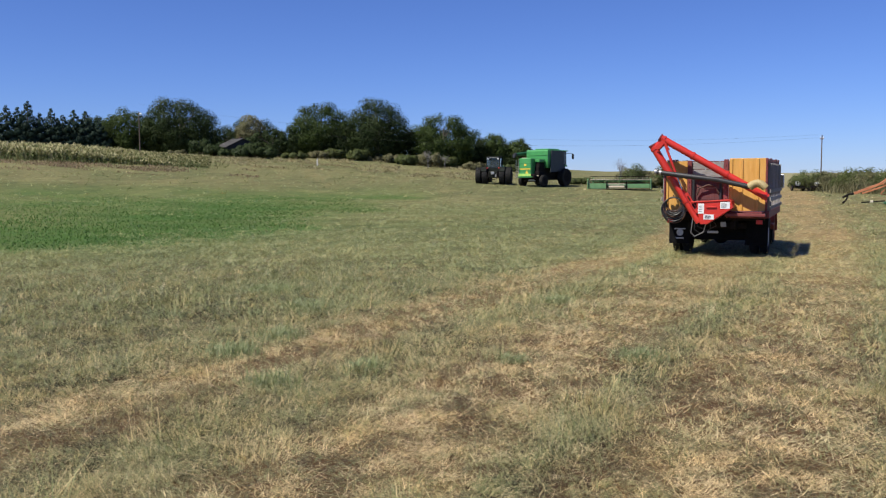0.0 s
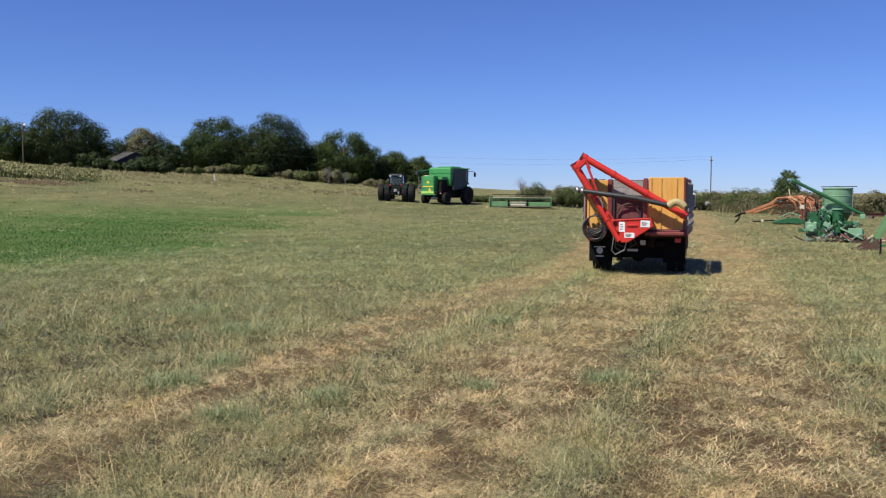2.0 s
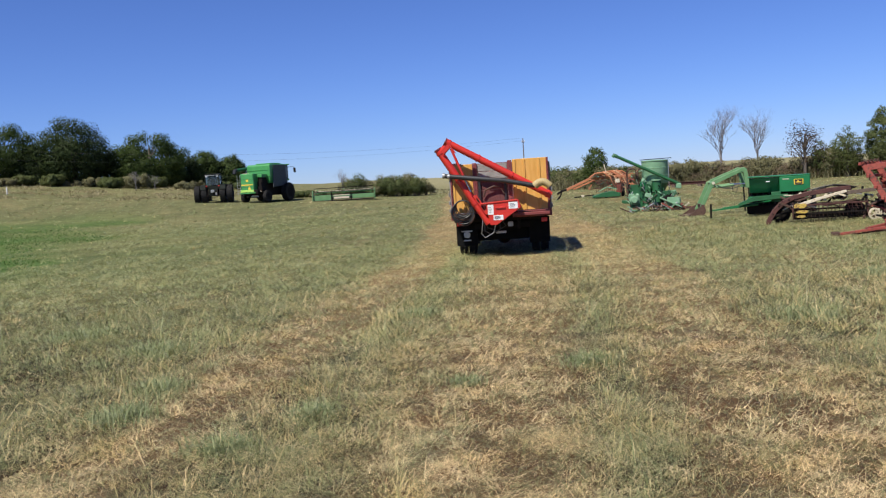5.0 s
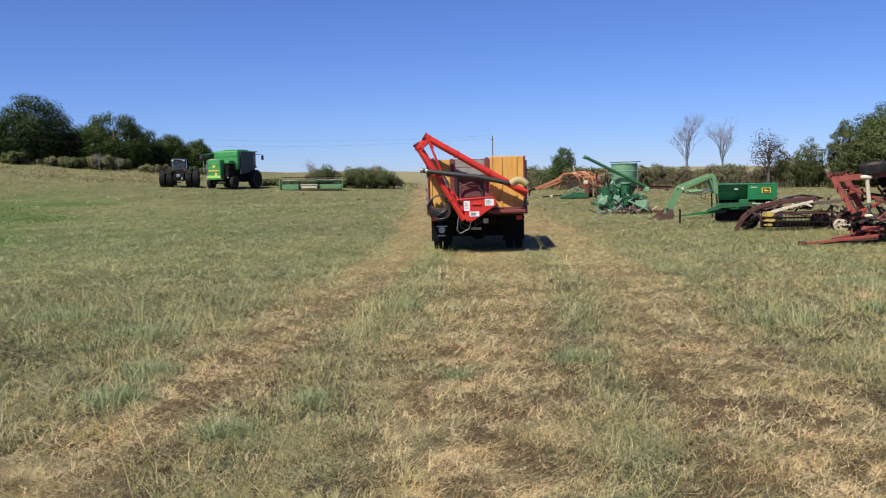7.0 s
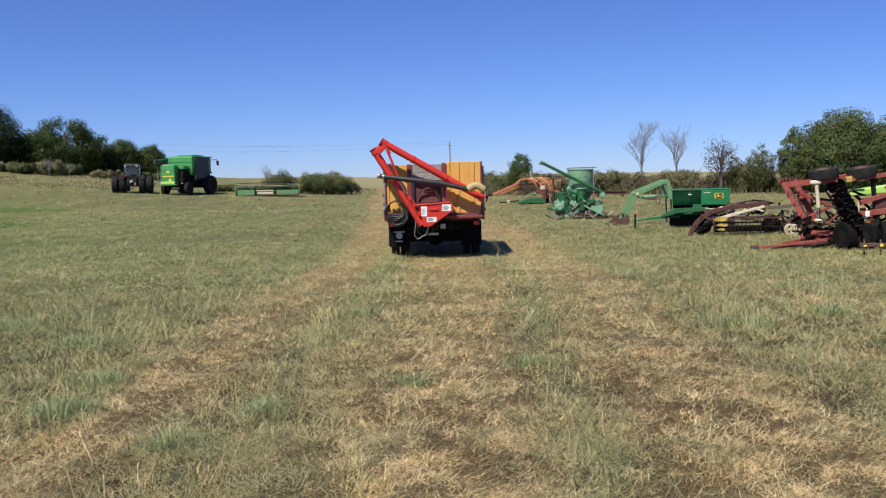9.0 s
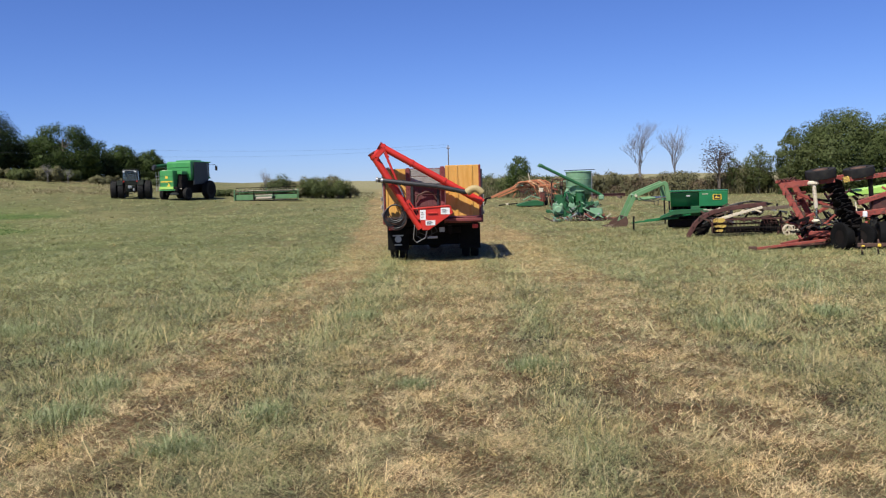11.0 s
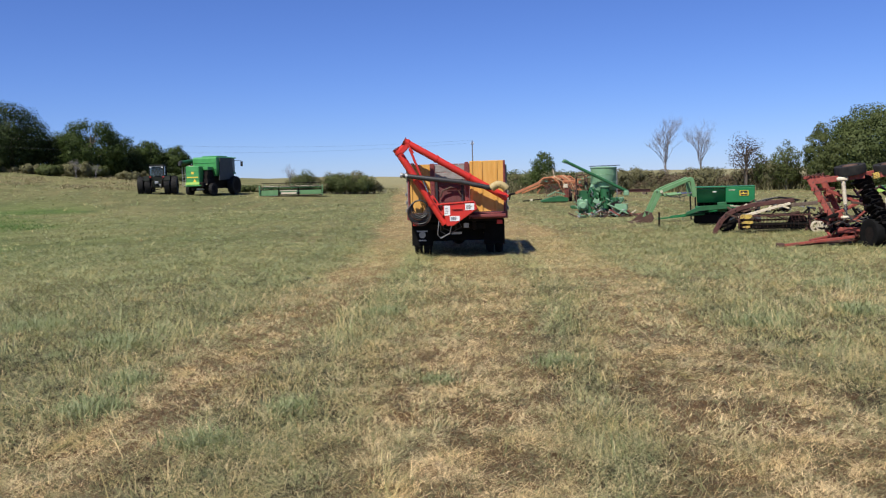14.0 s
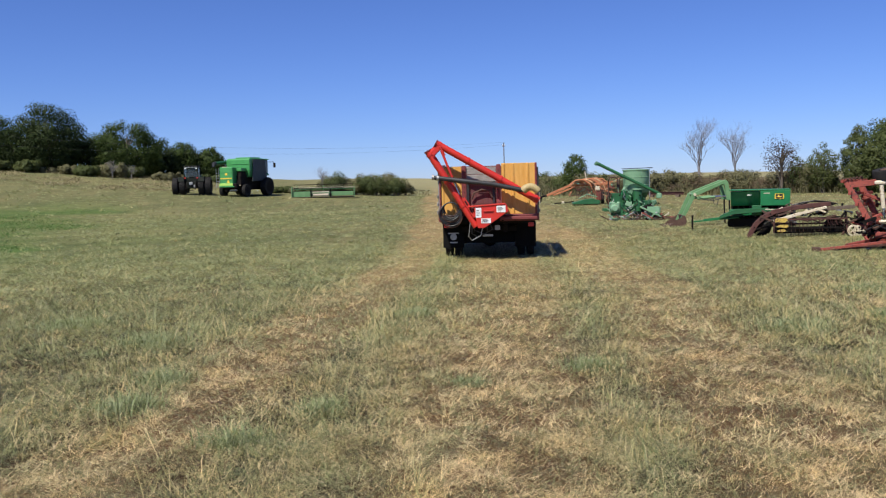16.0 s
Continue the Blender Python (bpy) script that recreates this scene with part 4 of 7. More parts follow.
broad_tree(23.7, 74.7, 3.2, 1.2, 18, "leaf_olive", "slender green sapling in the hedgerow", 1500, 0.098, 0.05, group="hedgerow trees", lobes=20)
broad_tree(26.5, 69.6, 5.4, 1.45, 14, "leaf_olive", "upright browning tree beside the big crown", 6500, 0.098, 0.0, group="hedgerow trees")
broad_tree(30.3, 70.2, 6.75, 4.0, 15, "leaf_bright", "large round green tree with a few browning branches", 26000, 0.123, -0.05, group="hedgerow trees", lobes=60)
broad_tree(35.2, 70.2, 6.4, 3.9, 16, "leaf_bright", "large round green tree at the end of the hedgerow", 16000, 0.135, -0.05, group="hedgerow trees", lobes=56)
broad_tree(41.3, 68.6, 5.6, 3.9, 17, "leaf_dark", "rounded tree at the end of the hedgerow", 9000, 0.12, -0.05, group="hedgerow trees")
bare_tree(17.6, 84.5, 7.9, 21, 0.34)
bare_tree(20.8, 84.0, 7.2, 22, 0.2)


# ---- poles, wires, house ----
def utility_pole(x, y, h, arm=True, lamp=False):
    t = thing("utility_pole", pose(x, y, H(x, y) - 0.1), "weathered wooden utility pole" + (" with a yard light" if lamp else ""), "pole")
    bm = bmesh.new()
    sweep(bm, [(0, 0, -0.3), (0, 0, h)], [0.07, 0.05], 10)
    part("post", bm, "pole_wood", t, smooth=True)
    if arm:
        bm = bmesh.new()
        bx(bm, (-0.16, -0.04, h - 0.42), (0.16, 0.04, h - 0.34), 0.01)
        part("crossarm", bm, "pole_wood", t)
        for sx in (-0.12, 0.12):
            bm = bmesh.new()
            lathe(bm, [(0.03, 0), (0.05, 0.04), (0.03, 0.08), (0.05, 0.12), (0.02, 0.15)], Matrix.Translation((sx, 0, h - 0.34)), 8)
            part("insulator", bm, "white", t)
    if lamp:
        bm = bmesh.new()
        sweep(bm, [(0, 0, h - 0.5), (0.3, -0.2, h - 0.25), (0.6, -0.4, h - 0.25)], 0.03, 6)
        part("lamp_arm", bm, "galv", t)
        bm = bmesh.new()
        lathe(bm, [(0.04, 0.13), (0.1, 0.07), (0.16, 0.0), (0.1, -0.1), (0.03, -0.13)], Matrix.Translation((0.65, -0.43, h - 0.3)), 12)
        part("lamp_head", bm, "white", t, "pale yard-light head", smooth=True)
    return t


utility_pole(-0.9, 95.2, 5.85 - H(-0.9, 95.2))
utility_pole(-68.3, 71.8, 9.1 - H(-68.3, 71.8), arm=False, lamp=True)
for _dz in (0.0, 1.15):
    bm = bmesh.new()
    _p0, _p1 = Vector((-68.3, 71.8, 8.7 + _dz)), Vector((-0.9, 95.2, 5.5 + _dz * 0.25))
    sweep(bm, [_p0.lerp(_p1, k / 16) - Vector((0, 0, 1.9 * (1 - (2 * k / 16 - 1) ** 2))) for k in range(17)], 0.0045, 4)
    tagged(part("power_line", bm, "black", None), "thin sagging overhead power line", "cable")


def farmhouse():
    t = thing("farmhouse", pose(-65.9, 85.4, H(-65.9, 85.4) - 0.1, 0, 0, 64) @ Matrix.Scale(0.5, 4), "old dark low building half hidden under the trees", "house")
    bm = bmesh.new()
    slab(bm, [(-4, 0), (4, 0), (4, 2.4), (0, 4.3), (-4, 2.4)], 6.0, pose(0, -3, 0))
    part("wall", bm, "siding", t)
    for s in (-1, 1):
        bm = bmesh.new()
        slab(bm, [(s * 4.5, 2.2), (s * 4.5, 2.35), (0, 4.5), (0, 4.32)], 6.8, pose(0, -3.4, 0))
        part("roof", bm, "roof", t, "worn grey shingle roof darkened for shade under the trees")
    bm = bmesh.new()
    slab(bm, [(4.0, 0), (7.5, 0), (7.5, 1.7), (4.0, 2.4)], 5.0, pose(0, -2.5, 0))
    part("lean_to", bm, "siding", t)
    for i, xx in enumerate((-2.2, 1.6)):
        bm = bmesh.new()
        bx(bm, (xx - 0.5, -3.06, 0.9), (xx + 0.5, -2.98, 2.0), 0.01)
        w = part("window", bm, "rust", t)
        bm = bmesh.new()
        bx(bm, (xx - 0.42, -3.08, 0.98), (xx + 0.42, -3.061, 1.92))
        part("pane", bm, "glass", w)
    bm = bmesh.new()
    bx(bm, (0.9, 0.5, 3.6), (1.5, 1.1, 5.0), 0.02)
    part("chimney", bm, "rust", t)


farmhouse()
for _k, (_x, _y, _h) in enumerate(((-63.4, 83.0, 1.3), (-62.2, 84.0, 2.0), (-61.0, 84.9, 1.6), (-65.2, 82.2, 0.9), (-66.9, 81.7, 1.5), (-68.2, 81.4, 2.2))):
    bush(_x, _y, _h, 1.3, 240 + _k, "leaf_belt", "dark scrub in front of the old building", 1500, 0.12, group="scrub below the trees")
for _k, (_x, _y, _h) in enumerate(((-64.2, 83.4, 1.5), (-63.0, 84.2, 1.9), (-61.8, 84.9, 1.4), (-65.6, 82.6, 1.1), (-66.8, 82.2, 1.4))):
    bush(_x, _y, _h, 1.3, 240 + _k, "leaf_belt", "dark scrub in front of the old building", 1500, 0.12, group="scrub below the trees")
_post = thing("fence_post", pose(-52.11, 81.95, H(-52.11, 81.95) - 0.1), "short white-painted wooden fence post", "post")
bm = bmesh.new()
lathe(bm, [(0.001, 0), (0.07, 0.0), (0.065, 0.8), (0.04, 0.86), (0.001, 0.87)], Matrix.Identity(4), 10)
part("post", bm, "white_rim", _post, smooth=True)
bm = bmesh.new()
bx(bm, (-0.02, -0.09, 0.78), (0.02, -0.06, 0.84), 0.004)
part("staple", bm, "galv", _post)


# ---- wheels ----
def wheel(parent, x, y, r, w, rim_mat="white_rim", lugs=30, name="wheel", hub=0.5, deep=0.18, face=1, tread=0.02, rim_label="", tyre="rubber"):
    """A wheel on a sideways axle; face: the side that its dish shows to."""
    wh = new(name)
    wh.parent = parent
    wh.matrix_basis = pose(x, y, r, 0, 90, 0)
    h = w / 2
    bm = bmesh.new()
    ri = r * hub * 1.12
    lathe(bm, [(ri, -h * 0.8), (r * 0.8, -h), (r * 0.95, -h * 0.9), (r - tread, -h * 0.6), (r - tread, h * 0.6), (r * 0.95, h * 0.9), (r * 0.8, h), (ri, h * 0.8)], None, 36, True)
    for k in range(lugs):
        a = 2 * math.pi * k / lugs
        for s in (-1, 1):
            m = pose(0, 0, 0, 0, 0, math.degrees(a + (0.5 * math.pi / lugs if s > 0 else -0.5 * math.pi / lugs))) @ Matrix.Translation((r - tread * 0.6, 0, s * h * 0.42)) @ pose(0, 0, 0, s * 28, 0, 0)
            bx(bm, (-tread, -r * 0.035, -h * 0.42), (tread * 0.6, r * 0.035, h * 0.42), 0.0, m)
    part("tyre", bm, tyre, wh, smooth=True)
    bm = bmesh.new()
    f = face
    lathe(bm, [(ri + 0.01, f * h * 0.78), (ri * 0.92, f * h * 0.72), (ri * 0.86, f * (h * 0.72 - deep)), (ri * 0.45, f * (h * 0.72 - deep * 0.8)), (ri * 0.4, f * (h * 0.72 - deep * 0.3)), (ri * 0.1, f * (h * 0.72 - deep * 0.25))], None, 24)
    part("rim", bm, rim_mat, wh, rim_label, smooth=True)
    return wh


# ---- the farm truck ----
def farm_truck(m):
    T = thing("farm_truck", m, "old faded red grain truck with stake bed and rear auger", "truck")
    W = 1.2

    def boxes(name, mat, items, label="", bevel=0.008):
        for lo, hi in items:
            bm = bmesh.new()
            part(name, bx(bm, lo, hi, bevel), mat, T, label)

    # chassis
    boxes("frame_rail", "dark_frame", [((s * 0.42 - 0.05, -1.3, 0.72), (s * 0.42 + 0.05, 4.5, 0.92)) for s in (-1, 1)])
    boxes("cross_member", "dark_frame", [((-W + 0.05, y, 0.93), (W - 0.05, y + 0.08, 1.03)) for y in (-1.3, -0.7, -0.1, 0.5, 1.1, 1.7, 2.3)])
    bm = bmesh.new()
    sweep(bm, [(-1.0, 0, 0.46), (1.0, 0, 0.46)], 0.07, 12)
    part("rear_axle", bm, "dark_frame", T, smooth=True)
    bm = bmesh.new()
    lathe(bm, [(0.02, -0.2), (0.14, -0.16), (0.2, 0), (0.14, 0.16), (0.02, 0.2)], pose(0, -0.04, 0.47, 90, 0, 0), 16)
    part("differential", bm, "dark_frame", T, smooth=True)
    bm = bmesh.new()
    sweep(bm, [(0, 0.15, 0.5), (0, 3.2, 0.75)], 0.05, 10)
    part("drive_shaft", bm, "dark_frame", T)
    bm = bmesh.new()
    sweep(bm, [(-0.9, 3.85, 0.44), (0.9, 3.85, 0.44)], 0.05, 10)
    part("front_axle", bm, "dark_frame", T)
    for s in (-1, 1):
        bm = bmesh.new()
        sweep(bm, [(s * 0.42, -0.65, 0.72), (s * 0.42, -0.3, 0.6), (s * 0.42, 0, 0.56), (s * 0.42, 0.35, 0.6), (s * 0.42, 0.7, 0.72)], 0.04, 6)
        part("leaf_spring", bm, "dark_frame", T)
    for s in (-1, 1):
        bm = bmesh.new()
        lathe(bm, [(0.24, -0.5), (0.26, -0.46), (0.26, 0.46), (0.24, 0.5)], pose(s * 0.78, 1.9, 0.72, 90, 0, 0), 20)
        part("fuel_tank", bm, "dark_frame", T, "round dark fuel tank under the bed", smooth=True)
    for s in (-1, 1):
        wheel(T, s * 1.07, 0, 0.465, 0.2, "white_rim", 34, face=s, rim_label="white painted rim")
        wheel(T, s * 0.83, 0, 0.465, 0.2, "dark_frame", 34, face=-s)
        wheel(T, s * 0.93, 3.85, 0.455, 0.2, "rust", 34, face=s, deep=0.06)
    # dark boxes added in place of the shadow between bed and axle
    boxes("dump_hoist", "dark_frame", [((-0.7, 0.55, 0.5), (0.7, 1.5, 1.0))], "dark box added for the shade under the bed", 0.03)
    boxes("toolbox", "dark_frame", [((s * 0.8 - 0.3, 0.75, 0.5), (s * 0.8 + 0.3, 1.35, 0.98)) for s in (-1, 1)], bevel=0.03)
    # mud flaps
    for s in (-1, 1):
        bm = bmesh.new()
        bx(bm, (s * 0.93 - 0.27, -0.74, 0.3), (s * 0.93 + 0.27, -0.72, 0.95), 0.004)
        f = part("mud_flap", bm, "flap", T, "black rubber mud flap" + (" with a pale worn print" if s < 0 else ""))
        if s > 0:
            continue
        bm = bmesh.new()
        lathe(bm, [(0.005, 0), (0.085, 0.001), (0.085, 0.004), (0.005, 0.005)], pose(s * 0.93, -0.742, 0.58, 90, 0, 0) @ Matrix.Diagonal((1, 1, 1, 1)), 18)
        bx(bm, (s * 0.93 - 0.14, -0.746, 0.66), (s * 0.93 + 0.14, -0.742, 0.69))
        bx(bm, (s * 0.93 - 0.1, -0.746, 0.42), (s * 0.93 + 0.1, -0.742, 0.45))
        part("print", bm, "galv", f)
    # black plate added where the ground under the bed lies in shade
    boxes("rear_guard", "flap", [((-0.66, -0.6, 0.4), (0.66, -0.54, 1.0))], "flat black plate added for the shade under the bed")
    # deck
    boxes("deck", "maroon", [((-W, -1.42, 1.03), (W, 2.68, 1.11))], bevel=0.01)
    for i in range(9):
        x = -W + 0.09 + i * (2 * W - 0.18) / 9
        boxes("floor_plank", "grey_wood", [((x + 0.004, -1.4, 1.112), (x + (2 * W - 0.18) / 9 - 0.004, 2.66, 1.145))], bevel=0.004)
    boxes("side_rail", "maroon", [((s * W - 0.03 + s * 0.03, -1.42, 1.0), (s * W + 0.03 + s * 0.03, 2.68, 1.18)) for s in (-1, 1)])
    boxes("rear_sill", "maroon", [((0.28, -1.5, 1.0), (W, -1.425, 1.16))])
    boxes("rear_sill", "dark_frame", [((-W, -1.5, 1.0), (0.28, -1.425, 1.14))])
    boxes("rear_ledge", "maroon", [((0.28, -1.78, 1.05), (W, -1.5, 1.12))], "dusty maroon rear step")
    # sides: stakes, rails and panels
    y0, n = -1.38, 8
    step = (2.64 - y0) / 7.0
    for s in (-1, 1):
        xo = s * (W + 0.035)
        for k in range(n):
            y = y0 + min(k * step, 7 * step - 0.07)
            bm = bmesh.new()
            bx(bm, (xo - 0.022, y, 1.16), (xo + 0.022, y + 0.07, 2.33), 0.006)
            part("stake", bm, "grey_wood", T)
        for z0, z1 in ((1.2, 1.29), (1.4, 1.49), (1.6, 1.69)):
            bm = bmesh.new()
            bx(bm, (s * (W + 0.062), y0 - 0.03, z0), (s * (W + 0.092), 2.68, z1), 0.006)
            part("rail", bm, "grey_wood", T, "weathered grey board rail")
        for k in range(7):
            y = y0 + k * step + 0.035
            g = (k * 37 % 11) * 0.004
            for j, (z0, z1) in enumerate(((1.71, 2.06), (2.075, 2.42 + g))):
                bm = bmesh.new()
                c = 0.07 if j else 0.01
                a, b = y + 0.015, y + step - 0.015
                slab(bm, [(a, z0), (b, z0), (b, z1 - c), (b - c, z1), (a + c, z1), (a, z1 - c)], 0.03, pose(s * (W - 0.025) + 0.015, 0, 0, 0, 0, 90))
                part("side_board", bm, "maroon_wood", T)
            bm = bmesh.new()
            bx(bm, (s * (W + 0.005) - 0.015, y + 0.01, 2.05), (s * (W + 0.005) + 0.015, y + step - 0.01, 2.085), 0.004)
            part("batten", bm, "grey_wood", T)
    for k in range(6):
        x = -W + 0.02 + k * 0.4
        boxes("front_board", "maroon_wood", [((x, 2.62, 1.15), (x + 0.385, 2.655, 2.45))])
    # rear wall
    yr = -1.42

    def yellow_panel(xa, xb, top, ribs):
        bm = bmesh.new()
        bx(bm, (xa, yr, 1.17), (xb, yr + 0.03, top), 0.006)
        p = part("rear_panel", bm, "yellow_board", T, "yellow painted plywood rear panel")
        for x in ribs:
            bm = bmesh.new()
            bx(bm, (x - 0.03, yr - 0.022, 1.17), (x + 0.03, yr - 0.002, top - 0.01), 0.008)
            part("rib", bm, "yellow_board", p)
    yellow_panel(-1.17, -0.66, 2.38, (-1.14, -0.9))
    yellow_panel(0.33, 1.17, 2.44, (0.38, 0.62, 0.99))
    for x, top, w in ((-0.6, 2.4, 0.05), (0.26, 2.42, 0.05), (-1.2, 2.36, 0.022), (1.19, 2.44, 0.026)):
        bm = bmesh.new()
        bx(bm, (x - w, yr - 0.05, 1.12), (x + w, yr + 0.04, top), 0.008)
        p = part("rear_post", bm, "maroon", T, "rusty maroon steel post with bolts")
        for k in range(9):
            bm = bmesh.new()
            lathe(bm, [(0.012, 0), (0.012, 0.012), (0.004, 0.016)], pose(x, yr - 0.05, 1.2 + k * 0.135, 90, 0, 0), 6)
            part("bolt", bm, "rust", p)
    for k, (z0, z1, mt) in enumerate(((1.17, 1.42, "maroon_wood"), (1.43, 1.72, "maroon_wood"), (1.73, 1.98, "maroon_wood"), (1.99, 2.17, "grey_wood"), (2.18, 2.36, "grey_wood"))):
        boxes("tailgate_board", mt, [((-0.54, yr + 0.0, z0), (0.2, yr + 0.035, z1))])
    bm = bmesh.new()
    sweep(bm, [(-0.42, yr - 0.06, 1.55), (-0.35, yr - 0.09, 1.72), (-0.15, yr - 0.1, 1.8), (0.02, yr - 0.09, 1.78), (0.1, yr - 0.06, 1.6)], 0.022, 8)
    part("tailgate_bar", bm, "rust", T)
    for x in (-0.5, 0.14):
        boxes("gate_latch", "black", [((x - 0.03, yr - 0.06, 1.3), (x + 0.03, yr - 0.01, 2.0))])
    # cab
    def ring(y, hw, zb, zt, r):
        o = []
        for cx, cz, a0 in ((hw - r, zt - r, 0), (-hw + r, zt - r, 90), (-hw + r, zb + r, 180), (hw - r, zb + r, 270)):
            for k in range(4):
                a = radians(a0 + 30 * k)
                o.append((cx + r * math.cos(a), y, cz + r * math.sin(a)))
        return o
    bm = bmesh.new()
    loft(bm, [ring(2.78, 0.84, 0.76, 1.46, 0.1), ring(2.86, 0.9, 0.74, 1.5, 0.1), ring(3.6, 0.9, 0.74, 1.5, 0.1), ring(3.78, 0.84, 0.76, 1.5, 0.12)])
    part("cab_body", bm, "truck_red", T, smooth=True)
    bm = bmesh.new()
    loft(bm, [ring(2.8, 0.68, 2.1, 2.18, 0.035), ring(2.9, 0.76, 2.1, 2.26, 0.07), ring(3.4, 0.76, 2.1, 2.26, 0.07), ring(3.58, 0.68, 2.1, 2.18, 0.035)])
    part("cab_roof", bm, "truck_red", T, smooth=True)
    for s in (-1, 1):
        for a, b in (((s * 0.8, 2.84, 1.48), (s * 0.7, 2.88, 2.14)), ((s * 0.8, 3.68, 1.48), (s * 0.69, 3.46, 2.14)), ((s * 0.83, 3.42, 1.48), (s * 0.72, 3.36, 2.14))):
            bm = bmesh.new()
            part("pillar", beam(bm, a, b, 0.06, 0.07, 0.01), "truck_red", T)
        bm = bmesh.new()
        slab(bm, [(2.9, 1.5), (3.4, 1.5), (3.34, 2.1), (2.92, 2.1)], 0.008, Matrix.Translation((s * 0.775, 0, 0)) @ pose(0, 0, 0, 0, 0, 90))
        part("side_window", bm, "glass", T)
        bm = bmesh.new()
        bx(bm, (s * 0.9 - 0.004 + s * 0.006, 3.0, 1.32), (s * 0.9 + 0.02 * s + s * 0.012, 3.12, 1.35), 0.004)
        part("door_handle", bm, "chrome", T)
        bm = bmesh.new()
        bx(bm, (s * 0.9 - 0.003, 2.92, 0.86), (s * 0.905 + 0.003, 3.46, 1.47), 0.002)
        part("door", bm, "truck_red", T, "faded orange-red cab door")
        bm = bmesh.new()
        bx(bm, (s * 0.8, 2.75, 0.6), (s * 1.08, 3.3, 0.66), 0.015)
        part("running_board", bm, "truck_red", T)
        bm = bmesh.new()
        out, inn = [], []
        for k in range(13):
            a = radians(-12 + 16.2 * k)
            out.append((3.85 + 0.63 * math.cos(a), 0.5 + 0.66 * math.sin(a)))
            inn.append((3.85 + 0.55 * math.cos(a), 0.5 + 0.57 * math.sin(a)))
        prof = out + [(3.05, 0.62)] + [(3.1, 0.58)] + inn[::-1]
        slab(bm, prof, 0.46, Matrix.Translation((s * 0.85 + 0.23, 0, 0)) @ pose(0, 0, 0, 0, 0, 90))
        bmesh.ops.bevel(bm, geom=[e for e in bm.edges if abs(e.verts[0].co.x - e.verts[1].co.x) < 1e-4], offset=0.02, segments=1, affect='EDGES')
        part("front_fender", bm, "truck_red", T, "sun-faded salmon-red rounded fender", smooth=True)
        bm = bmesh.new()
        bx(bm, (s * 0.66 - 0.04, 3.2, 0.75), (s * 0.66 + 0.04, 4.5, 1.2), 0.02)
        part("inner_fender", bm, "truck_red", T)
        bm = bmesh.new()
        lathe(bm, [(0.1, -0.03), (0.11, 0.02), (0.09, 0.045), (0.03, 0.06)], pose(s * 0.68, 4.52, 1.12, -90, 0, 0), 18)
        part("headlight", bm, "white", T, smooth=True)
        # mirror on its bracket
        bm = bmesh.new()
        sweep(bm, [(s * 0.85, 3.5, 1.5), (s * 1.17, 3.52, 1.66), (s * 1.2, 3.52, 2.08), (s * 0.76, 3.46, 2.14)], 0.012, 6)
        arm = part("mirror_arm", bm, "chrome", T)
        bm = bmesh.new()
        bx(bm, (s * 1.22 - 0.08, 3.5, 1.66), (s * 1.22 + 0.08, 3.56, 2.06), 0.025)
        head = part("mirror_housing", bm, "white", arm, "pale rectangular wing mirror")
        bm = bmesh.new()
        bx(bm, (s * 1.22 - 0.06, 3.488, 1.69), (s * 1.22 + 0.06, 3.498, 2.03), 0.004)
        part("mirror_glass", bm, "black", arm, "dark mirror glass")
    for nm, y, w, a in (("rear_window", 2.85, 0.62, 2), ("windshield", 3.58, 0.72, -18)):
        bm = bmesh.new()
        bx(bm, (-w, -0.004, -0.31), (w, 0.004, 0.31), 0.0, pose(0, y, 1.81, -a, 0, 0))
        part(nm, bm, "glass", T)
    bm = bmesh.new()
    bx(bm, (-0.7, 2.95, 0.95), (0.7, 3.2, 1.7), 0.06)
    part("bench_seat", bm, "black", T)
    bm = bmesh.new()
    loft(bm, [ring(3.72, 0.7, 0.95, 1.58, 0.16), ring(4.1, 0.64, 0.95, 1.56, 0.18), ring(4.45, 0.58, 0.95, 1.48, 0.18), ring(4.55, 0.52, 0.98, 1.38, 0.14)])
    part("hood", bm, "truck_red", T, smooth=True)
    boxes("grille_bar", "dark_frame", [((-0.45, 4.555, z), (0.45, 4.575, z + 0.04)) for z in (1.02, 1.1, 1.18, 1.26)])
    boxes("front_bumper", "dark_frame", [((-1.0, 4.6, 0.6), (1.0, 4.68, 0.78))], bevel=0.02)
    bm = bmesh.new()
    sweep(bm, [(0.62, 2.7, 2.28), (0.62, 2.74, 2.28), (0.62, 2.74, 2.42)], 0.03, 6)
    part("bed_hook", bm, "dark_frame", T)
    # auger
    def tube(name, pts, r, mat, label="", parent=T, seg=18):
        bm = bmesh.new()
        return part(name, sweep(bm, pts, r, seg), mat, parent, label, smooth=True)
    ya = -1.78
    low = tube("lower_auger_tube", [(-1.42, ya, 2.72), (-0.3, ya - 0.02, 0.9)], 0.09, "red", "bright red lower auger tube")
    up = tube("upper_auger_tube", [(-1.22, ya - 0.06, 2.94), (1.24, ya + 0.1, 1.5)], 0.085, "red", "bright red upper auger tube")

    def bands(parent, a, b, fs, r):
        a, b = Vector(a), Vector(b)
        for f in fs:
            c = a.lerp(b, f)
            d = (b - a).normalized() * 0.025
            bm = bmesh.new()
            part("flange", sweep(bm, [c - d, c + d], r, 18), "red", parent, smooth=True)
    bands(low, (-1.42, ya, 2.72), (-0.3, ya - 0.02, 0.9), (0.02, 0.4, 0.72), 0.105)
    bands(up, (-1.22, ya - 0.06, 2.94), (1.24, ya + 0.1, 1.5), (0.02, 0.3, 0.62, 0.97), 0.1)
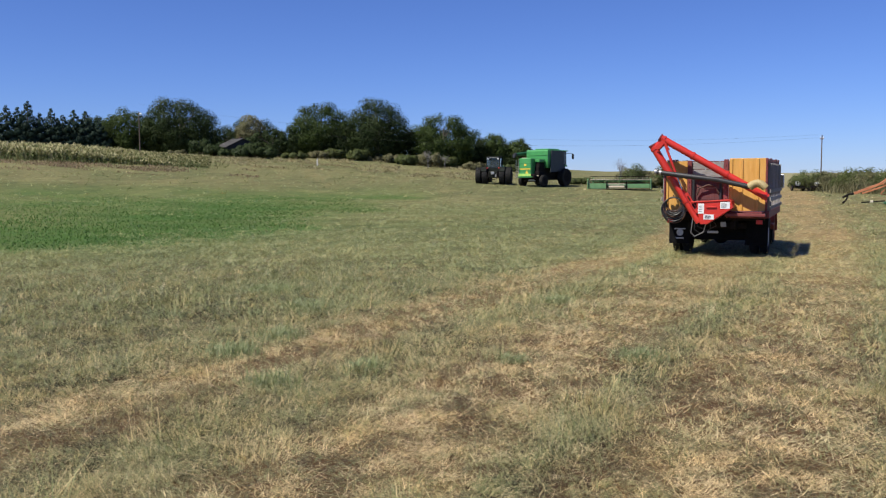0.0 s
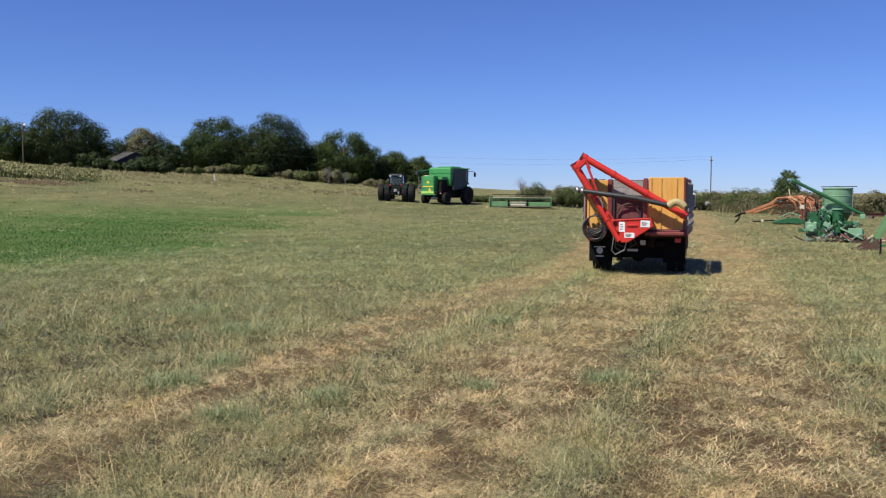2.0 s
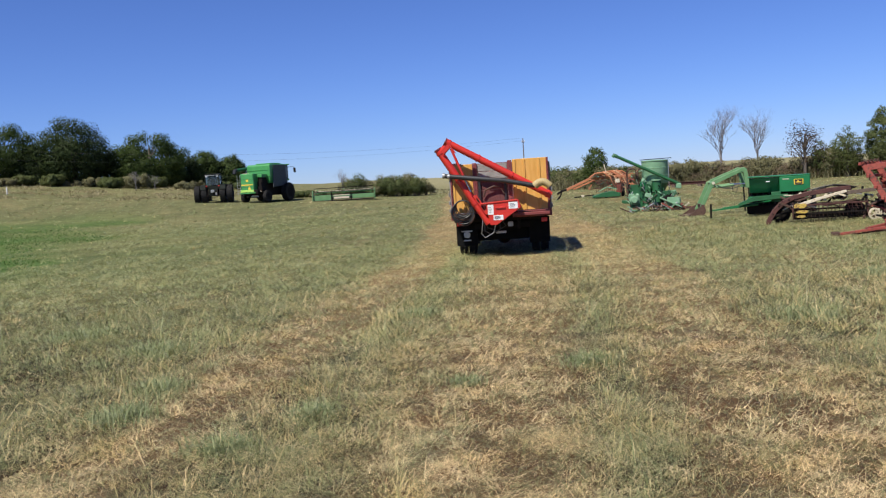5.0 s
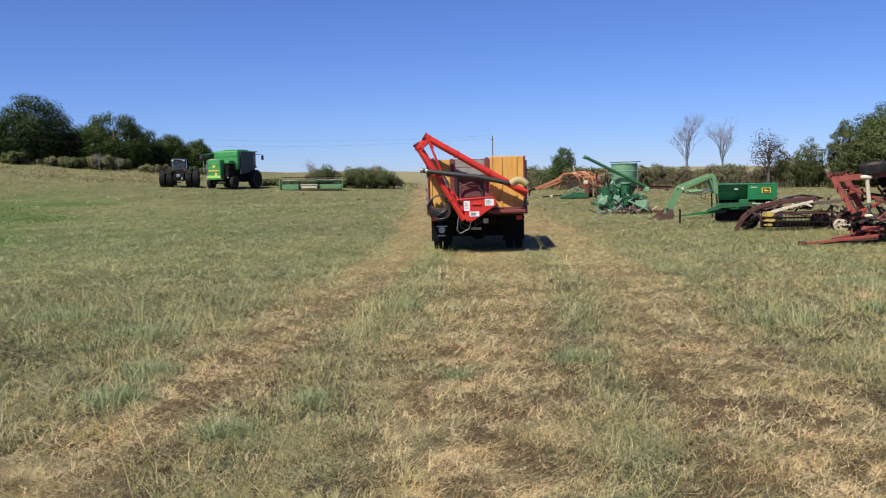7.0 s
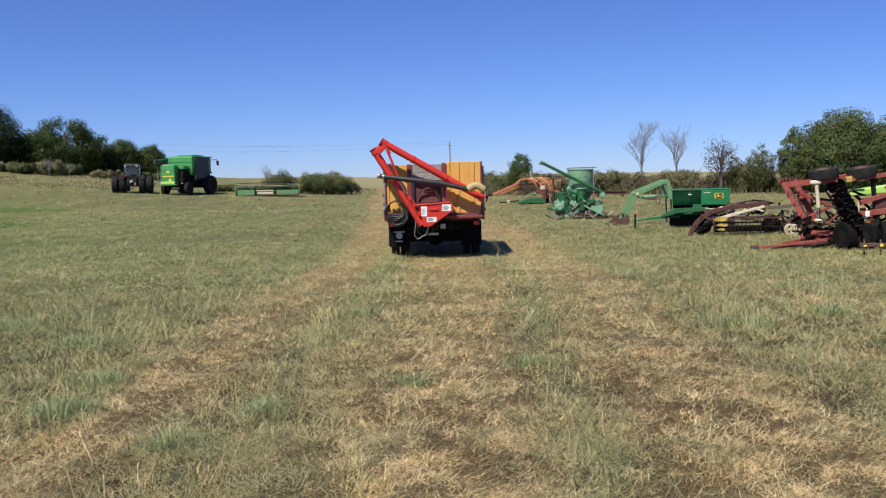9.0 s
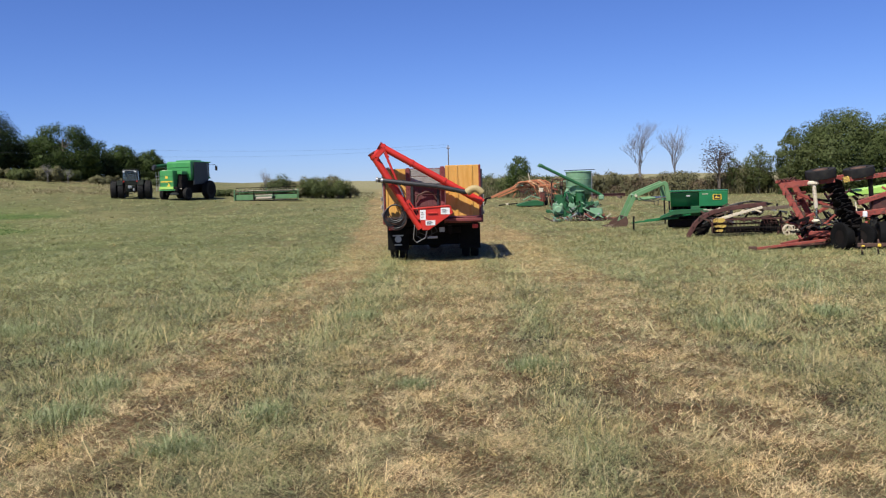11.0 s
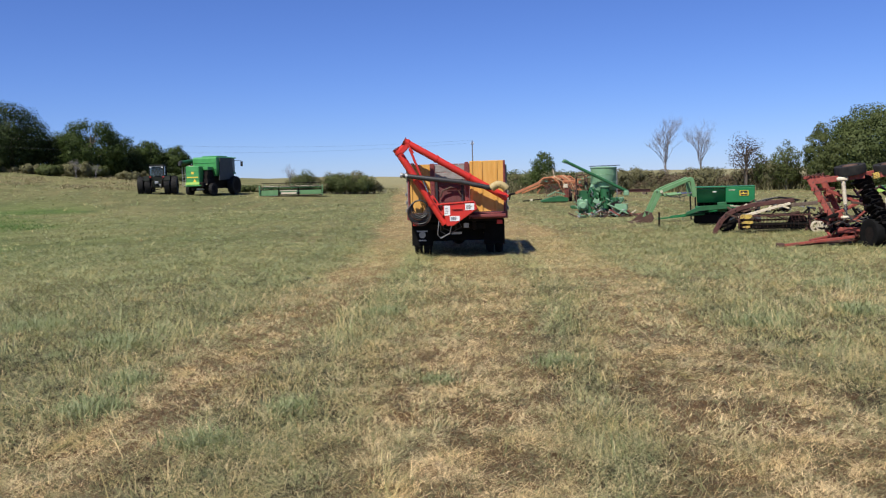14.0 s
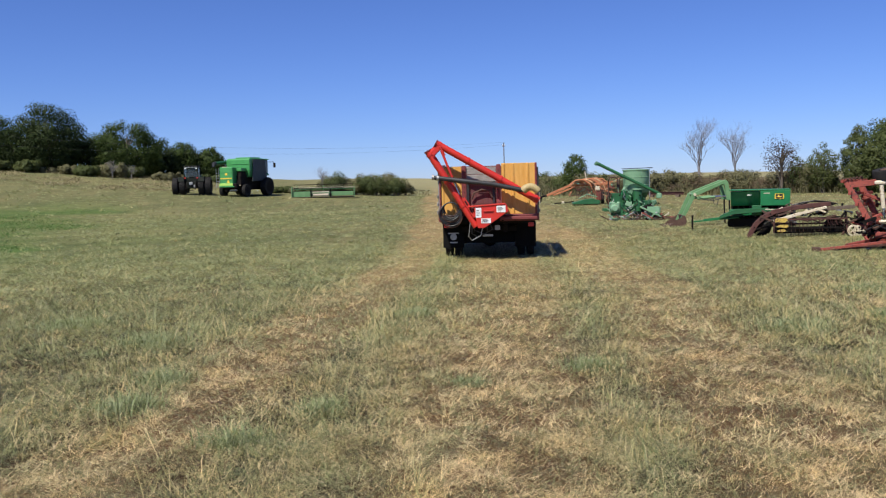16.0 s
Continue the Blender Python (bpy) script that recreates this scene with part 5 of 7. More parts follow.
    # elbow at the top: two open tube ends joined by a short transfer pipe
    tube("lower_end", [(-1.41, ya, 2.7), (-1.455, ya + 0.002, 2.775)], [0.092, 0.092], "red")
    tube("end_flange", [(-1.45, ya, 2.766), (-1.463, ya, 2.788)], 0.106, "maroon")
    tube("upper_end", [(-1.2, ya - 0.06, 2.93), (-1.25, ya - 0.064, 2.957)], [0.088, 0.088], "red")
    tube("end_flange", [(-1.245, ya - 0.064, 2.954), (-1.265, ya - 0.065, 2.966)], 0.102, "maroon")
    tube("transfer_pipe", [(-1.42, ya - 0.01, 2.68), (-1.32, ya - 0.03, 2.76), (-1.2, ya - 0.05, 2.9)], [0.07, 0.085, 0.075], "red")
    for dy in (-0.15, 0.1):
        bm = bmesh.new()
        slab(bm, [(-1.36, 2.7), (-1.3, 2.66), (-1.12, 2.83), (-1.12, 2.9), (-1.2, 2.9)], 0.015, pose(0, ya + dy, 0))
        part("hinge_plate", bm, "red", T)
    bm = bmesh.new()
    part("cylinder_bracket", beam(bm, (-1.16, ya - 0.16, 2.88), (-1.02, ya - 0.16, 2.66), 0.06, 0.03, 0.005), "red", T)
    tube("lift_cylinder", [(-1.12, ya - 0.16, 2.78), (-0.82, ya - 0.16, 2.0)], 0.03, "red")
    tube("lift_rod", [(-0.82, ya - 0.16, 2.0), (-0.7, ya - 0.16, 1.7)], 0.018, "chrome")
    c0, c1 = Vector((-1.42, ya, 2.72)).lerp(Vector((-0.3, ya - 0.02, 0.9)), 0.64), Vector((-1.42, ya, 2.72)).lerp(Vector((-0.3, ya - 0.02, 0.9)), 0.9)
    bm = bmesh.new()
    plate = part("slide_bracket", beam(bm, c0 + Vector((0.09, -0.1, 0.05)), c1 + Vector((0.09, -0.1, 0.05)), 0.05, 0.09, 0.006), "red", low, "slotted red slide bracket")
    for f in (0.15, 0.55):
        bm = bmesh.new()
        part("slot", beam(bm, c0.lerp(c1, f) + Vector((0.09, -0.13, 0.05)), c0.lerp(c1, f + 0.22) + Vector((0.09, -0.13, 0.05)), 0.012, 0.03, 0.0), "dark_frame", plate)
    # discharge hose lying across
    hose = tube("discharge_hose", [(-1.3, ya - 0.2, 2.12), (-0.6, ya - 0.22, 2.02), (0.1, ya - 0.22, 1.93), (0.86, ya - 0.2, 1.76)], [0.055, 0.061, 0.061, 0.058], "black", "black rubber discharge hose")
    for k, (x, z) in enumerate(((-1.36, 2.13), (-1.24, 2.11))):
        tube("clamp", [(x, ya - 0.2, z), (x + 0.05, ya - 0.2, z - 0.007)], 0.066, "galv", "", hose)
    pts, rad = [], []
    for k in range(29):
        f = k / 28
        a = radians(-10 + 120 * f)
        pts.append((0.86 + 0.36 * f, ya - 0.2 - 0.07 * math.sin(a), 1.76 + 0.1 * math.sin(math.pi * f * 0.9) - 0.06 * f * f))
        rad.append(0.092 + 0.007 * (k % 2) - 0.012 * f)
    tube("spout_hose", pts, rad, "tan_hose", "ribbed tan flexible spout")
    # hopper
    hm = bmesh.new()
    yf = -1.98
    slab(hm, [(-0.36, 1.38), (0.45, 1.44), (0.5, 1.26), (-0.1, 0.86), (-0.26, 0.86)], 0.5, pose(0, yf, 0))
    bmesh.ops.bevel(hm, geom=list(hm.edges), offset=0.012, segments=1, affect='EDGES')
    hop = part("hopper", hm, "red", T, "bright red auger hopper with white stickers")
    for lo, hi in (((-0.31, yf - 0.006, 1.12), (-0.17, yf - 0.002, 1.36)), ((0.2, yf - 0.006, 1.24), (0.42, yf - 0.002, 1.4)), ((-0.18, yf - 0.006, 0.98), (0.06, yf - 0.002, 1.1))):
        bm = bmesh.new()
        st = part("sticker", bx(bm, lo, hi), "white", hop, "white warning sticker")
        bm = bmesh.new()
        for k in range(4):
            w = (hi[0] - lo[0])
            z = lo[2] + (hi[2] - lo[2]) * (0.2 + 0.17 * k)
            bx(bm, (lo[0] + w * 0.12, yf - 0.009, z), (lo[0] + w * (0.6 + 0.07 * (k % 3)), yf - 0.0065, z + 0.01))
        part("print", bm, "black", st)
    bm = bmesh.new()
    bx(bm, (-0.12, yf - 0.03, 1.26), (0.12, yf - 0.005, 1.3), 0.008)
    part("handle", bm, "red", hop)
    bm = bmesh.new()
    bx(bm, (-0.4, yf - 0.02, 1.37), (0.5, yf + 0.52, 1.4), 0.008, pose(0, 0, 0.03, 0, -3.5, 0))
    part("lid", bm, "red", hop)
    for x in (-0.3, 0.35):
        boxes("hopper_mount", "dark_frame", [((x - 0.04, -1.5, 1.0), (x + 0.04, -1.42, 1.4))])
    # coiled hose on its hook
    for k in range(7):
        bm = bmesh.new()
        r = 0.17 + 0.021 * k
        c = []
        for q in range(25):
            a = 2 * math.pi * q / 24
            c.append((-0.93 + (r + 0.012 * math.sin(3 * a + k)) * math.cos(a), ya + 0.1 - 0.03 * (k % 3) + 0.02 * math.sin(2 * a + k), 1.33 - 0.025 * k + (r * 1.05) * math.sin(a)))
        part("hose_coil", sweep(bm, c, 0.016, 6), "black" if k % 3 else "rust", T, "coil of dark hydraulic hose", smooth=True)
    bm = bmesh.new()
    sweep(bm, [(-0.93, -1.45, 1.5), (-0.93, -1.7, 1.5), (-0.93, -1.75, 1.56)], 0.015, 6)
    part("coil_hook", bm, "rust", T)
    for k, (dx, zz) in enumerate(((0.0, 0.55), (0.16, 0.62), (0.3, 0.7))):
        bm = bmesh.new()
        sweep(bm, [(-0.45 + dx * 0.3, ya - 0.05, 1.0), (-0.5 + dx * 0.5, ya, zz + 0.1), (-0.42 + dx, ya + 0.05, zz), (-0.2 + dx, ya, zz + 0.12), (-0.12 + dx * 0.5, ya - 0.06, 0.95)], 0.012, 6)
        part("loose_hose", bm, "galv" if k == 0 else "black", T, smooth=True)
    boxes("tail_light", "red", [((s * 1.05 - 0.07, -1.53, 0.86), (s * 1.05 + 0.07, -1.48, 0.96)) for s in (-1, 1)])
    boxes("hitch_plate", "galv", [((-0.16, -1.44, 0.62), (0.1, -1.41, 0.68)), ((0.15, -1.44, 0.78), (0.28, -1.41, 0.9))])
    boxes("rear_bumper", "dark_frame", [((-0.7, -1.0, 0.72), (0.7, -0.92, 0.86))])
    return T


farm_truck(pose(-0.47, 22.85, H(-0.47, 22.85) - 0.02, 0, 0, 1.0))


# ---- machines on the far left ----
def combine(m):
    C = thing("combine_harvester", m, "large green combine harvester parked facing away", "combine")

    def boxes(name, mat, items, label="", bevel=0.02):
        for lo, hi in items:
            bm = bmesh.new()
            part(name, bx(bm, lo, hi, bevel), mat, C, label)
    bm = bmesh.new()
    slab(bm, [(-2.6, 1.2), (-2.2, 0.95), (2.0, 0.95), (2.0, 2.0), (-1.5, 2.0), (-2.6, 1.9)], 1.7, Matrix.Translation((0.85, 0, 0)) @ pose(0, 0, 0, 0, 0, 90))
    # shade on this side is put into the body's dark colour
    part("separator_body", bm, "dark_frame", C, "dark shaded separator body")

    def quad_ring(z, hx, ya, yb):
        return [(-hx, ya, z), (hx, ya, z), (hx, yb, z), (-hx, yb, z)]
    bm = bmesh.new()
    loft(bm, [quad_ring(1.75, 1.12, -1.5, 0.8), quad_ring(2.3, 1.24, -1.62, 0.9), quad_ring(3.38, 1.24, -1.62, 0.9), quad_ring(3.5, 1.18, -1.5, 0.8)])
    bmesh.ops.bevel(bm, geom=list(bm.edges), offset=0.03, segments=1, affect='EDGES')
    part("grain_tank", bm, "green", C, "tall green grain tank")
    boxes("tank_rib", "green", [((-1.2, -1.66, z), (1.2, -1.6, z + 0.05)) for z in (2.35, 2.95)], bevel=0.01)
    boxes("tank_cover", "green", [((-0.5, -1.2, 3.5), (1.1, 0.5, 3.6))], bevel=0.03)
    bm = bmesh.new()
    slab(bm, [(-1.3, 1.35), (1.2, 1.5), (0.95, 3.42), (-1.1, 3.42)], 0.05, Matrix.Translation((1.32, 0, 0)) @ pose(0, 0, 0, 0, 0, 90))
    part("side_shield", bm, "panel_grey", C, "dull dark grey sloping side panel")
    boxes("side_shield", "dark_green", [((-1.3, -2.2, 1.25), (-1.25, 0.6, 2.3))])
    boxes("rear_hood", "green", [((-0.95, -3.25, 1.05), (0.42, -1.7, 2.68))], "bright green rear hood", 0.06)
    boxes("rear_hood", "green", [((0.42, -2.6, 2.3), (0.95, -1.7, 2.6))], bevel=0.03)
    boxes("lower_bay", "dark_frame", [((0.42, -2.7, 1.05), (0.95, -1.7, 1.45))], bevel=0.03)
    boxes("pale_fitting", "cream", [((0.5, -2.75, 1.0), (0.95, -2.7, 1.05)), ((0.0, -3.0, 0.62), (0.6, -2.95, 0.68)), ((0.9, -2.0, 0.5), (1.3, -1.95, 0.56))], bevel=0.006)
    boxes("hood_badge", "yellow", [((-0.35, -3.27, 1.95), (-0.1, -3.255, 2.15))], "small yellow badge", 0.004)
    # solid block, its dark colour holds the shade of a recess
    boxes("rear_recess", "dark_frame", [((0.42, -2.5, 1.45), (0.88, -1.7, 2.45))], "dark block standing in for a shaded rear recess")
    boxes("hood_line", "dark_green", [((-0.9, -3.262, z), (0.38, -3.25, z + 0.03)) for z in (1.45, 2.15)], bevel=0.004)
    boxes("rear_stripe", "yellow", [((-0.85, -3.268, 1.62), (0.36, -3.252, 1.72))], "yellow rear stripe")
    bm = bmesh.new()
    slab(bm, [(-0.2, 1.24), (0.14, 1.24), (-0.03, 1.55)], 0.02, pose(0, -3.275, 0))
    part("warning_triangle", bm, "yellow", C, "yellow warning triangle")
    boxes("bumper_step", "green", [((-1.0, -3.35, 0.86), (0.6, -3.0, 0.96))], bevel=0.02)
    boxes("rear_skirt", "lime", [((-0.98, -3.3, 1.0), (0.45, -3.262, 1.22))], "pale lime rear skirt panel", 0.01)
    boxes("straw_chopper", "dark_frame", [((-0.75, -3.2, 0.75), (0.75, -2.6, 1.2))], bevel=0.06)
    boxes("underbelly", "dark_frame", [((-0.8, -2.4, 0.6), (0.8, 1.9, 0.96))])
    boxes("rear_axle", "dark_frame", [((-1.2, -2.35, 0.45), (1.2, -2.15, 0.65))])
    boxes("front_axle", "dark_frame", [((-1.3, 0.9, 0.65), (1.3, 1.2, 0.95))])
    for s in (-1, 1):
        wheel(C, s * 1.4, 1.05, 0.86, 0.62, "dark_frame", 22, face=s, tread=0.05)
        wheel(C, s * 1.2, -2.25, 0.55, 0.36, "dark_frame", 20, face=s, tread=0.035)
    boxes("cab_frame", "green", [((-0.85, 0.95, 1.9), (0.85, 2.4, 2.1)), ((-0.88, 0.95, 3.4), (0.88, 2.5, 3.5))], bevel=0.04)
    boxes("cab_glass", "dark_glass", [((-0.8, 0.98, 2.1), (0.8, 2.35, 3.4))], bevel=0.05)
    for x in (-1.45, -1.05):
        boxes("handrail", "cream", [((x, -1.75, 1.9), (x + 0.04, -1.7, 2.75))], bevel=0.008)
    boxes("platform_rail", "cream", [((-1.5, -2.0, 2.7), (-1.0, -1.7, 2.75)), ((-1.5, -2.3, 1.55), (-1.0, -1.75, 1.65))], "pale platform rail", 0.008)
    boxes("axle_bracket", "galv", [((-0.4, -2.55, 0.5), (0.4, -2.4, 0.62))])
    boxes("feeder_house", "dark_green", [((-0.6, 2.0, 0.7), (0.6, 3.6, 1.4))])
    bm = bmesh.new()
    sweep(bm, [(-1.3, 0.9, 2.7), (-1.6, 0.8, 3.35), (-1.7, 0.4, 3.3), (-1.75, -2.6, 3.05)], [0.2, 0.2, 0.19, 0.17], 14)
    part("unloading_auger", bm, "dark_green", C, "folded dark green unloading auger", smooth=True)
    bm = bmesh.new()
    sweep(bm, [(-1.75, -2.6, 3.08), (-1.77, -2.85, 3.0), (-1.77, -2.9, 2.75)], [0.18, 0.19, 0.16], 12)
    part("auger_spout", bm, "black", C, smooth=True)
    for s in (-1, 1):
        bm = bmesh.new()
        sweep(bm, [(s * 0.85, 2.2, 3.2), (s * 1.45, 2.3, 3.2), (s * 1.55, 2.3, 3.0)], 0.025, 6)
        part("mirror_arm", bm, "dark_frame", C)
        boxes("mirror", "dark_frame", [((s * 1.55 - 0.12, 2.27, 2.65), (s * 1.55 + 0.12, 2.33, 3.1))])
    for k in range(6):
        boxes("ladder_rung", "galv", [((-1.55, -2.9 + 0.0, 0.9 + 0.25 * k), (-1.25, -2.86, 0.93 + 0.25 * k))], bevel=0.004)
    for x in (-1.56, -1.25):
        boxes("ladder_rail", "galv", [((x, -2.91, 0.8), (x + 0.03, -2.85, 2.6))], bevel=0.004)


def tractor(m):
    C = thing("tractor", m, "dark tractor with dual rear wheels seen from behind", "tractor")

    def boxes(name, mat, items, label="", bevel=0.02):
        for lo, hi in items:
            bm = bmesh.new()
            part(name, bx(bm, lo, hi, bevel), mat, C, label)
    for s in (-1, 1):
        wheel(C, s * 0.84, 0, 0.82, 0.52, "dark_frame", 22, face=s, tread=0.04)
        wheel(C, s * 1.48, 0, 0.82, 0.52, "dark_frame", 22, face=s, tread=0.04)
        wheel(C, s * 0.95, 2.9, 0.62, 0.38, "yellow", 20, face=s, tread=0.04)
        bm = bmesh.new()
        slab(bm, [(-0.75, 1.35), (-0.55, 1.75), (0.5, 1.8), (0.9, 1.5), (0.85, 1.45), (0.5, 1.72), (-0.5, 1.68), (-0.7, 1.3)], 0.5, Matrix.Translation((s * 0.9 + 0.25, 0, -0.1)) @ pose(0, 0, 0, 0, 0, 90))
        part("fender", bm, "tractor_body", C)
    bm = bmesh.new()
    sweep(bm, [(-1.65, 0, 0.8), (1.65, 0, 0.8)], 0.09, 12)
    part("rear_axle", bm, "dark_frame", C)
    boxes("transmission", "tractor_body", [((-0.42, -0.5, 0.6), (0.42, 2.0, 1.25))], bevel=0.06)
    boxes("hood", "green", [((-0.42, 1.2, 1.15), (0.42, 3.5, 1.85))], bevel=0.1)
    boxes("cab_floor", "tractor_body", [((-0.6, -0.42, 1.25), (0.6, 1.15, 1.6))], bevel=0.04)
    boxes("cab_roof", "tractor_body", [((-0.64, -0.58, 2.56), (0.64, 1.15, 2.7))], bevel=0.06)
    boxes("roof_edge", "galv", [((-0.6, -0.6, 2.53), (0.6, -0.55, 2.57))], bevel=0.01)
    boxes("cab_glass", "glass", [((-0.6, -0.45, 1.62), (0.6, 1.05, 2.54))], bevel=0.02)
    for x in (-0.64, 0.64):
        for y in (-0.47, 1.06):
            boxes("cab_post", "tractor_body", [((x - 0.045, y - 0.045, 1.5), (x + 0.045, y + 0.045, 2.54))], bevel=0.01)
    boxes("seat", "black", [((-0.28, 0.0, 1.5), (0.28, 0.5, 1.75)), ((-0.28, -0.12, 1.75), (0.28, 0.02, 2.2))], bevel=0.05)
    for s in (-1, 1):
        bm = bmesh.new()
        part("lift_arm", beam(bm, (s * 0.4, -0.4, 0.75), (s * 0.45, -1.35, 0.55), 0.07, 0.12), "dark_frame", C)
        bm = bmesh.new()
        part("lift_link", beam(bm, (s * 0.42, -0.6, 1.25), (s * 0.43, -0.95, 0.65), 0.05, 0.05), "dark_frame", C)
    bm = bmesh.new()
    part("top_link", beam(bm, (0, -0.5, 1.05), (0, -1.3, 0.95), 0.06, 0.06), "galv", C)
    boxes("drawbar", "dark_frame", [((-0.08, -1.2, 0.42), (0.08, 0.2, 0.5))])
    boxes("valve_block", "galv", [((-0.2, -0.62, 0.95), (0.12, -0.52, 1.2)), ((0.2, -0.6, 0.7), (0.34, -0.5, 0.95))], bevel=0.02)
    boxes("tail_lamp", "red", [((s * 0.56 - 0.07, -0.56, 1.52), (s * 0.56 + 0.07, -0.48, 1.62)) for s in (-1, 1)], bevel=0.01)
    boxes("work_light", "white", [((s * 0.5 - 0.08, -0.66, 2.4), (s * 0.5 + 0.08, -0.62, 2.48)) for s in (-1, 1)], bevel=0.01)
    boxes("exhaust", "dark_frame", [((0.25, 2.0, 1.8), (0.36, 2.11, 2.75))], bevel=0.03)


def grain_header(m):
    C = thing("grain_header", m, "green combine grain header lying on the grass", "header")

    def boxes(name, mat, items, label="", bevel=0.015):
        for lo, hi in items:
            bm = bmesh.new()
            part(name, bx(bm, lo, hi, bevel), mat, C, label)
    L = 2.9
    boxes("back_sheet", "loader_green", [((-L, 0.0, 0.16), (-1.2, 0.06, 0.66)), ((0.82, 0.0, 0.22), (L - 0.1, 0.06, 0.6))], "faded green back sheet")
    boxes("feeder_slat", "cream", [((-1.0, 0.0, 0.56), (0.55, 0.05, 0.63)), ((-0.95, 0.0, 0.26), (0.5, 0.05, 0.44))], "pale slat round the feeder opening")
    boxes("top_beam", "dark_green", [((-L, -0.05, 0.84), (L, 0.06, 0.9))])
    boxes("bottom_beam", "dark_frame", [((-L, -0.1, 0.06), (L, 0.12, 0.15))])
    for x in (-L, -1.12, 0.68, L):
        boxes("upright", "dark_frame", [((x - 0.05, -0.06, 0.1), (x + 0.05, 0.12, 0.9))])
    for s in (-1, 1):
        bm = bmesh.new()
        slab(bm, [(-0.15, 0.1), (1.5, 0.05), (1.8, 0.15), (1.0, 0.75), (0.3, 1.1), (-0.15, 1.0)], 0.08, Matrix.Translation((s * L + 0.04, 0, 0)) @ pose(0, 0, 0, 0, 0, 90))
        part("end_divider", bm, "loader_green", C)
    boxes("platform", "galv", [((-L, 0.1, 0.1), (L, 1.2, 0.14))])
    bm = bmesh.new()
    sweep(bm, [(-L + 0.1, 0.45, 0.4), (L - 0.1, 0.45, 0.4)], 0.2, 12)
    part("cross_auger", bm, "dark_green", C, smooth=True)
    bm = bmesh.new()
    sweep(bm, [(-L + 0.1, 1.1, 0.98), (L - 0.1, 1.1, 0.98)], 0.05, 8)
    part("reel_shaft", bm, "cream", C)
    for k in range(6):
        a = k * math.pi / 3
        y, z = 1.1 + 0.5 * math.cos(a), 0.98 + 0.36 * math.sin(a)
        bm = bmesh.new()
        bx(bm, (-L + 0.12, y - 0.02, z - 0.03), (L - 0.12, y + 0.02, z + 0.03), 0.005)
        for j in range(36):
            x = -L + 0.2 + j * (2 * L - 0.4) / 35
            bx(bm, (x - 0.006, y - 0.006, z - 0.2), (x + 0.006, y + 0.006, z))
        part("reel_bat", bm, "cream" if k == 1 else "dark_frame", C, "dull reel bat with tines")
    for s in (-1, 0, 1):
        for k in range(3):
            a = k * math.pi / 3
            bm = bmesh.new()
            part("reel_spoke", beam(bm, (s * 2.5, 1.1 - 0.5 * math.cos(a), 0.85 - 0.4 * math.sin(a)), (s * 2.5, 1.1 + 0.5 * math.cos(a), 0.85 + 0.4 * math.sin(a)), 0.03, 0.03), "green", C)


combine(pose(-24.9, 80.8, H(-24.9, 80.8) - 0.02, 0, 0, -15.0))
tractor(pose(-29.5, 78.6, H(-29.5, 78.6) - 0.02, 0, 0, 12.0))
grain_header(pose(-17.7, 80.6, H(-17.7, 80.6) - 0.02, 0, 0, 10.0))


# ---- implements along the hedgerow ----
def boxes_for(parent):
    def boxes(name, mat, items, label="", bevel=0.012):
        for lo, hi in items:
            bm = bmesh.new()
            part(name, bx(bm, lo, hi, bevel), mat, parent, label)
    return boxes


def rods_for(parent):
    def rod(name, pts, r, mat, label="", seg=8, under=None):
        bm = bmesh.new()
        return part(name, sweep(bm, pts, r, seg), mat, under or parent, label, smooth=True)
    return rod


def bars_for(parent):
    def bar(name, a, b, w, h, mat, label="", under=None):
        bm = bmesh.new()
        return part(name, beam(bm, a, b, w, h), mat, under or parent, label)
    return bar


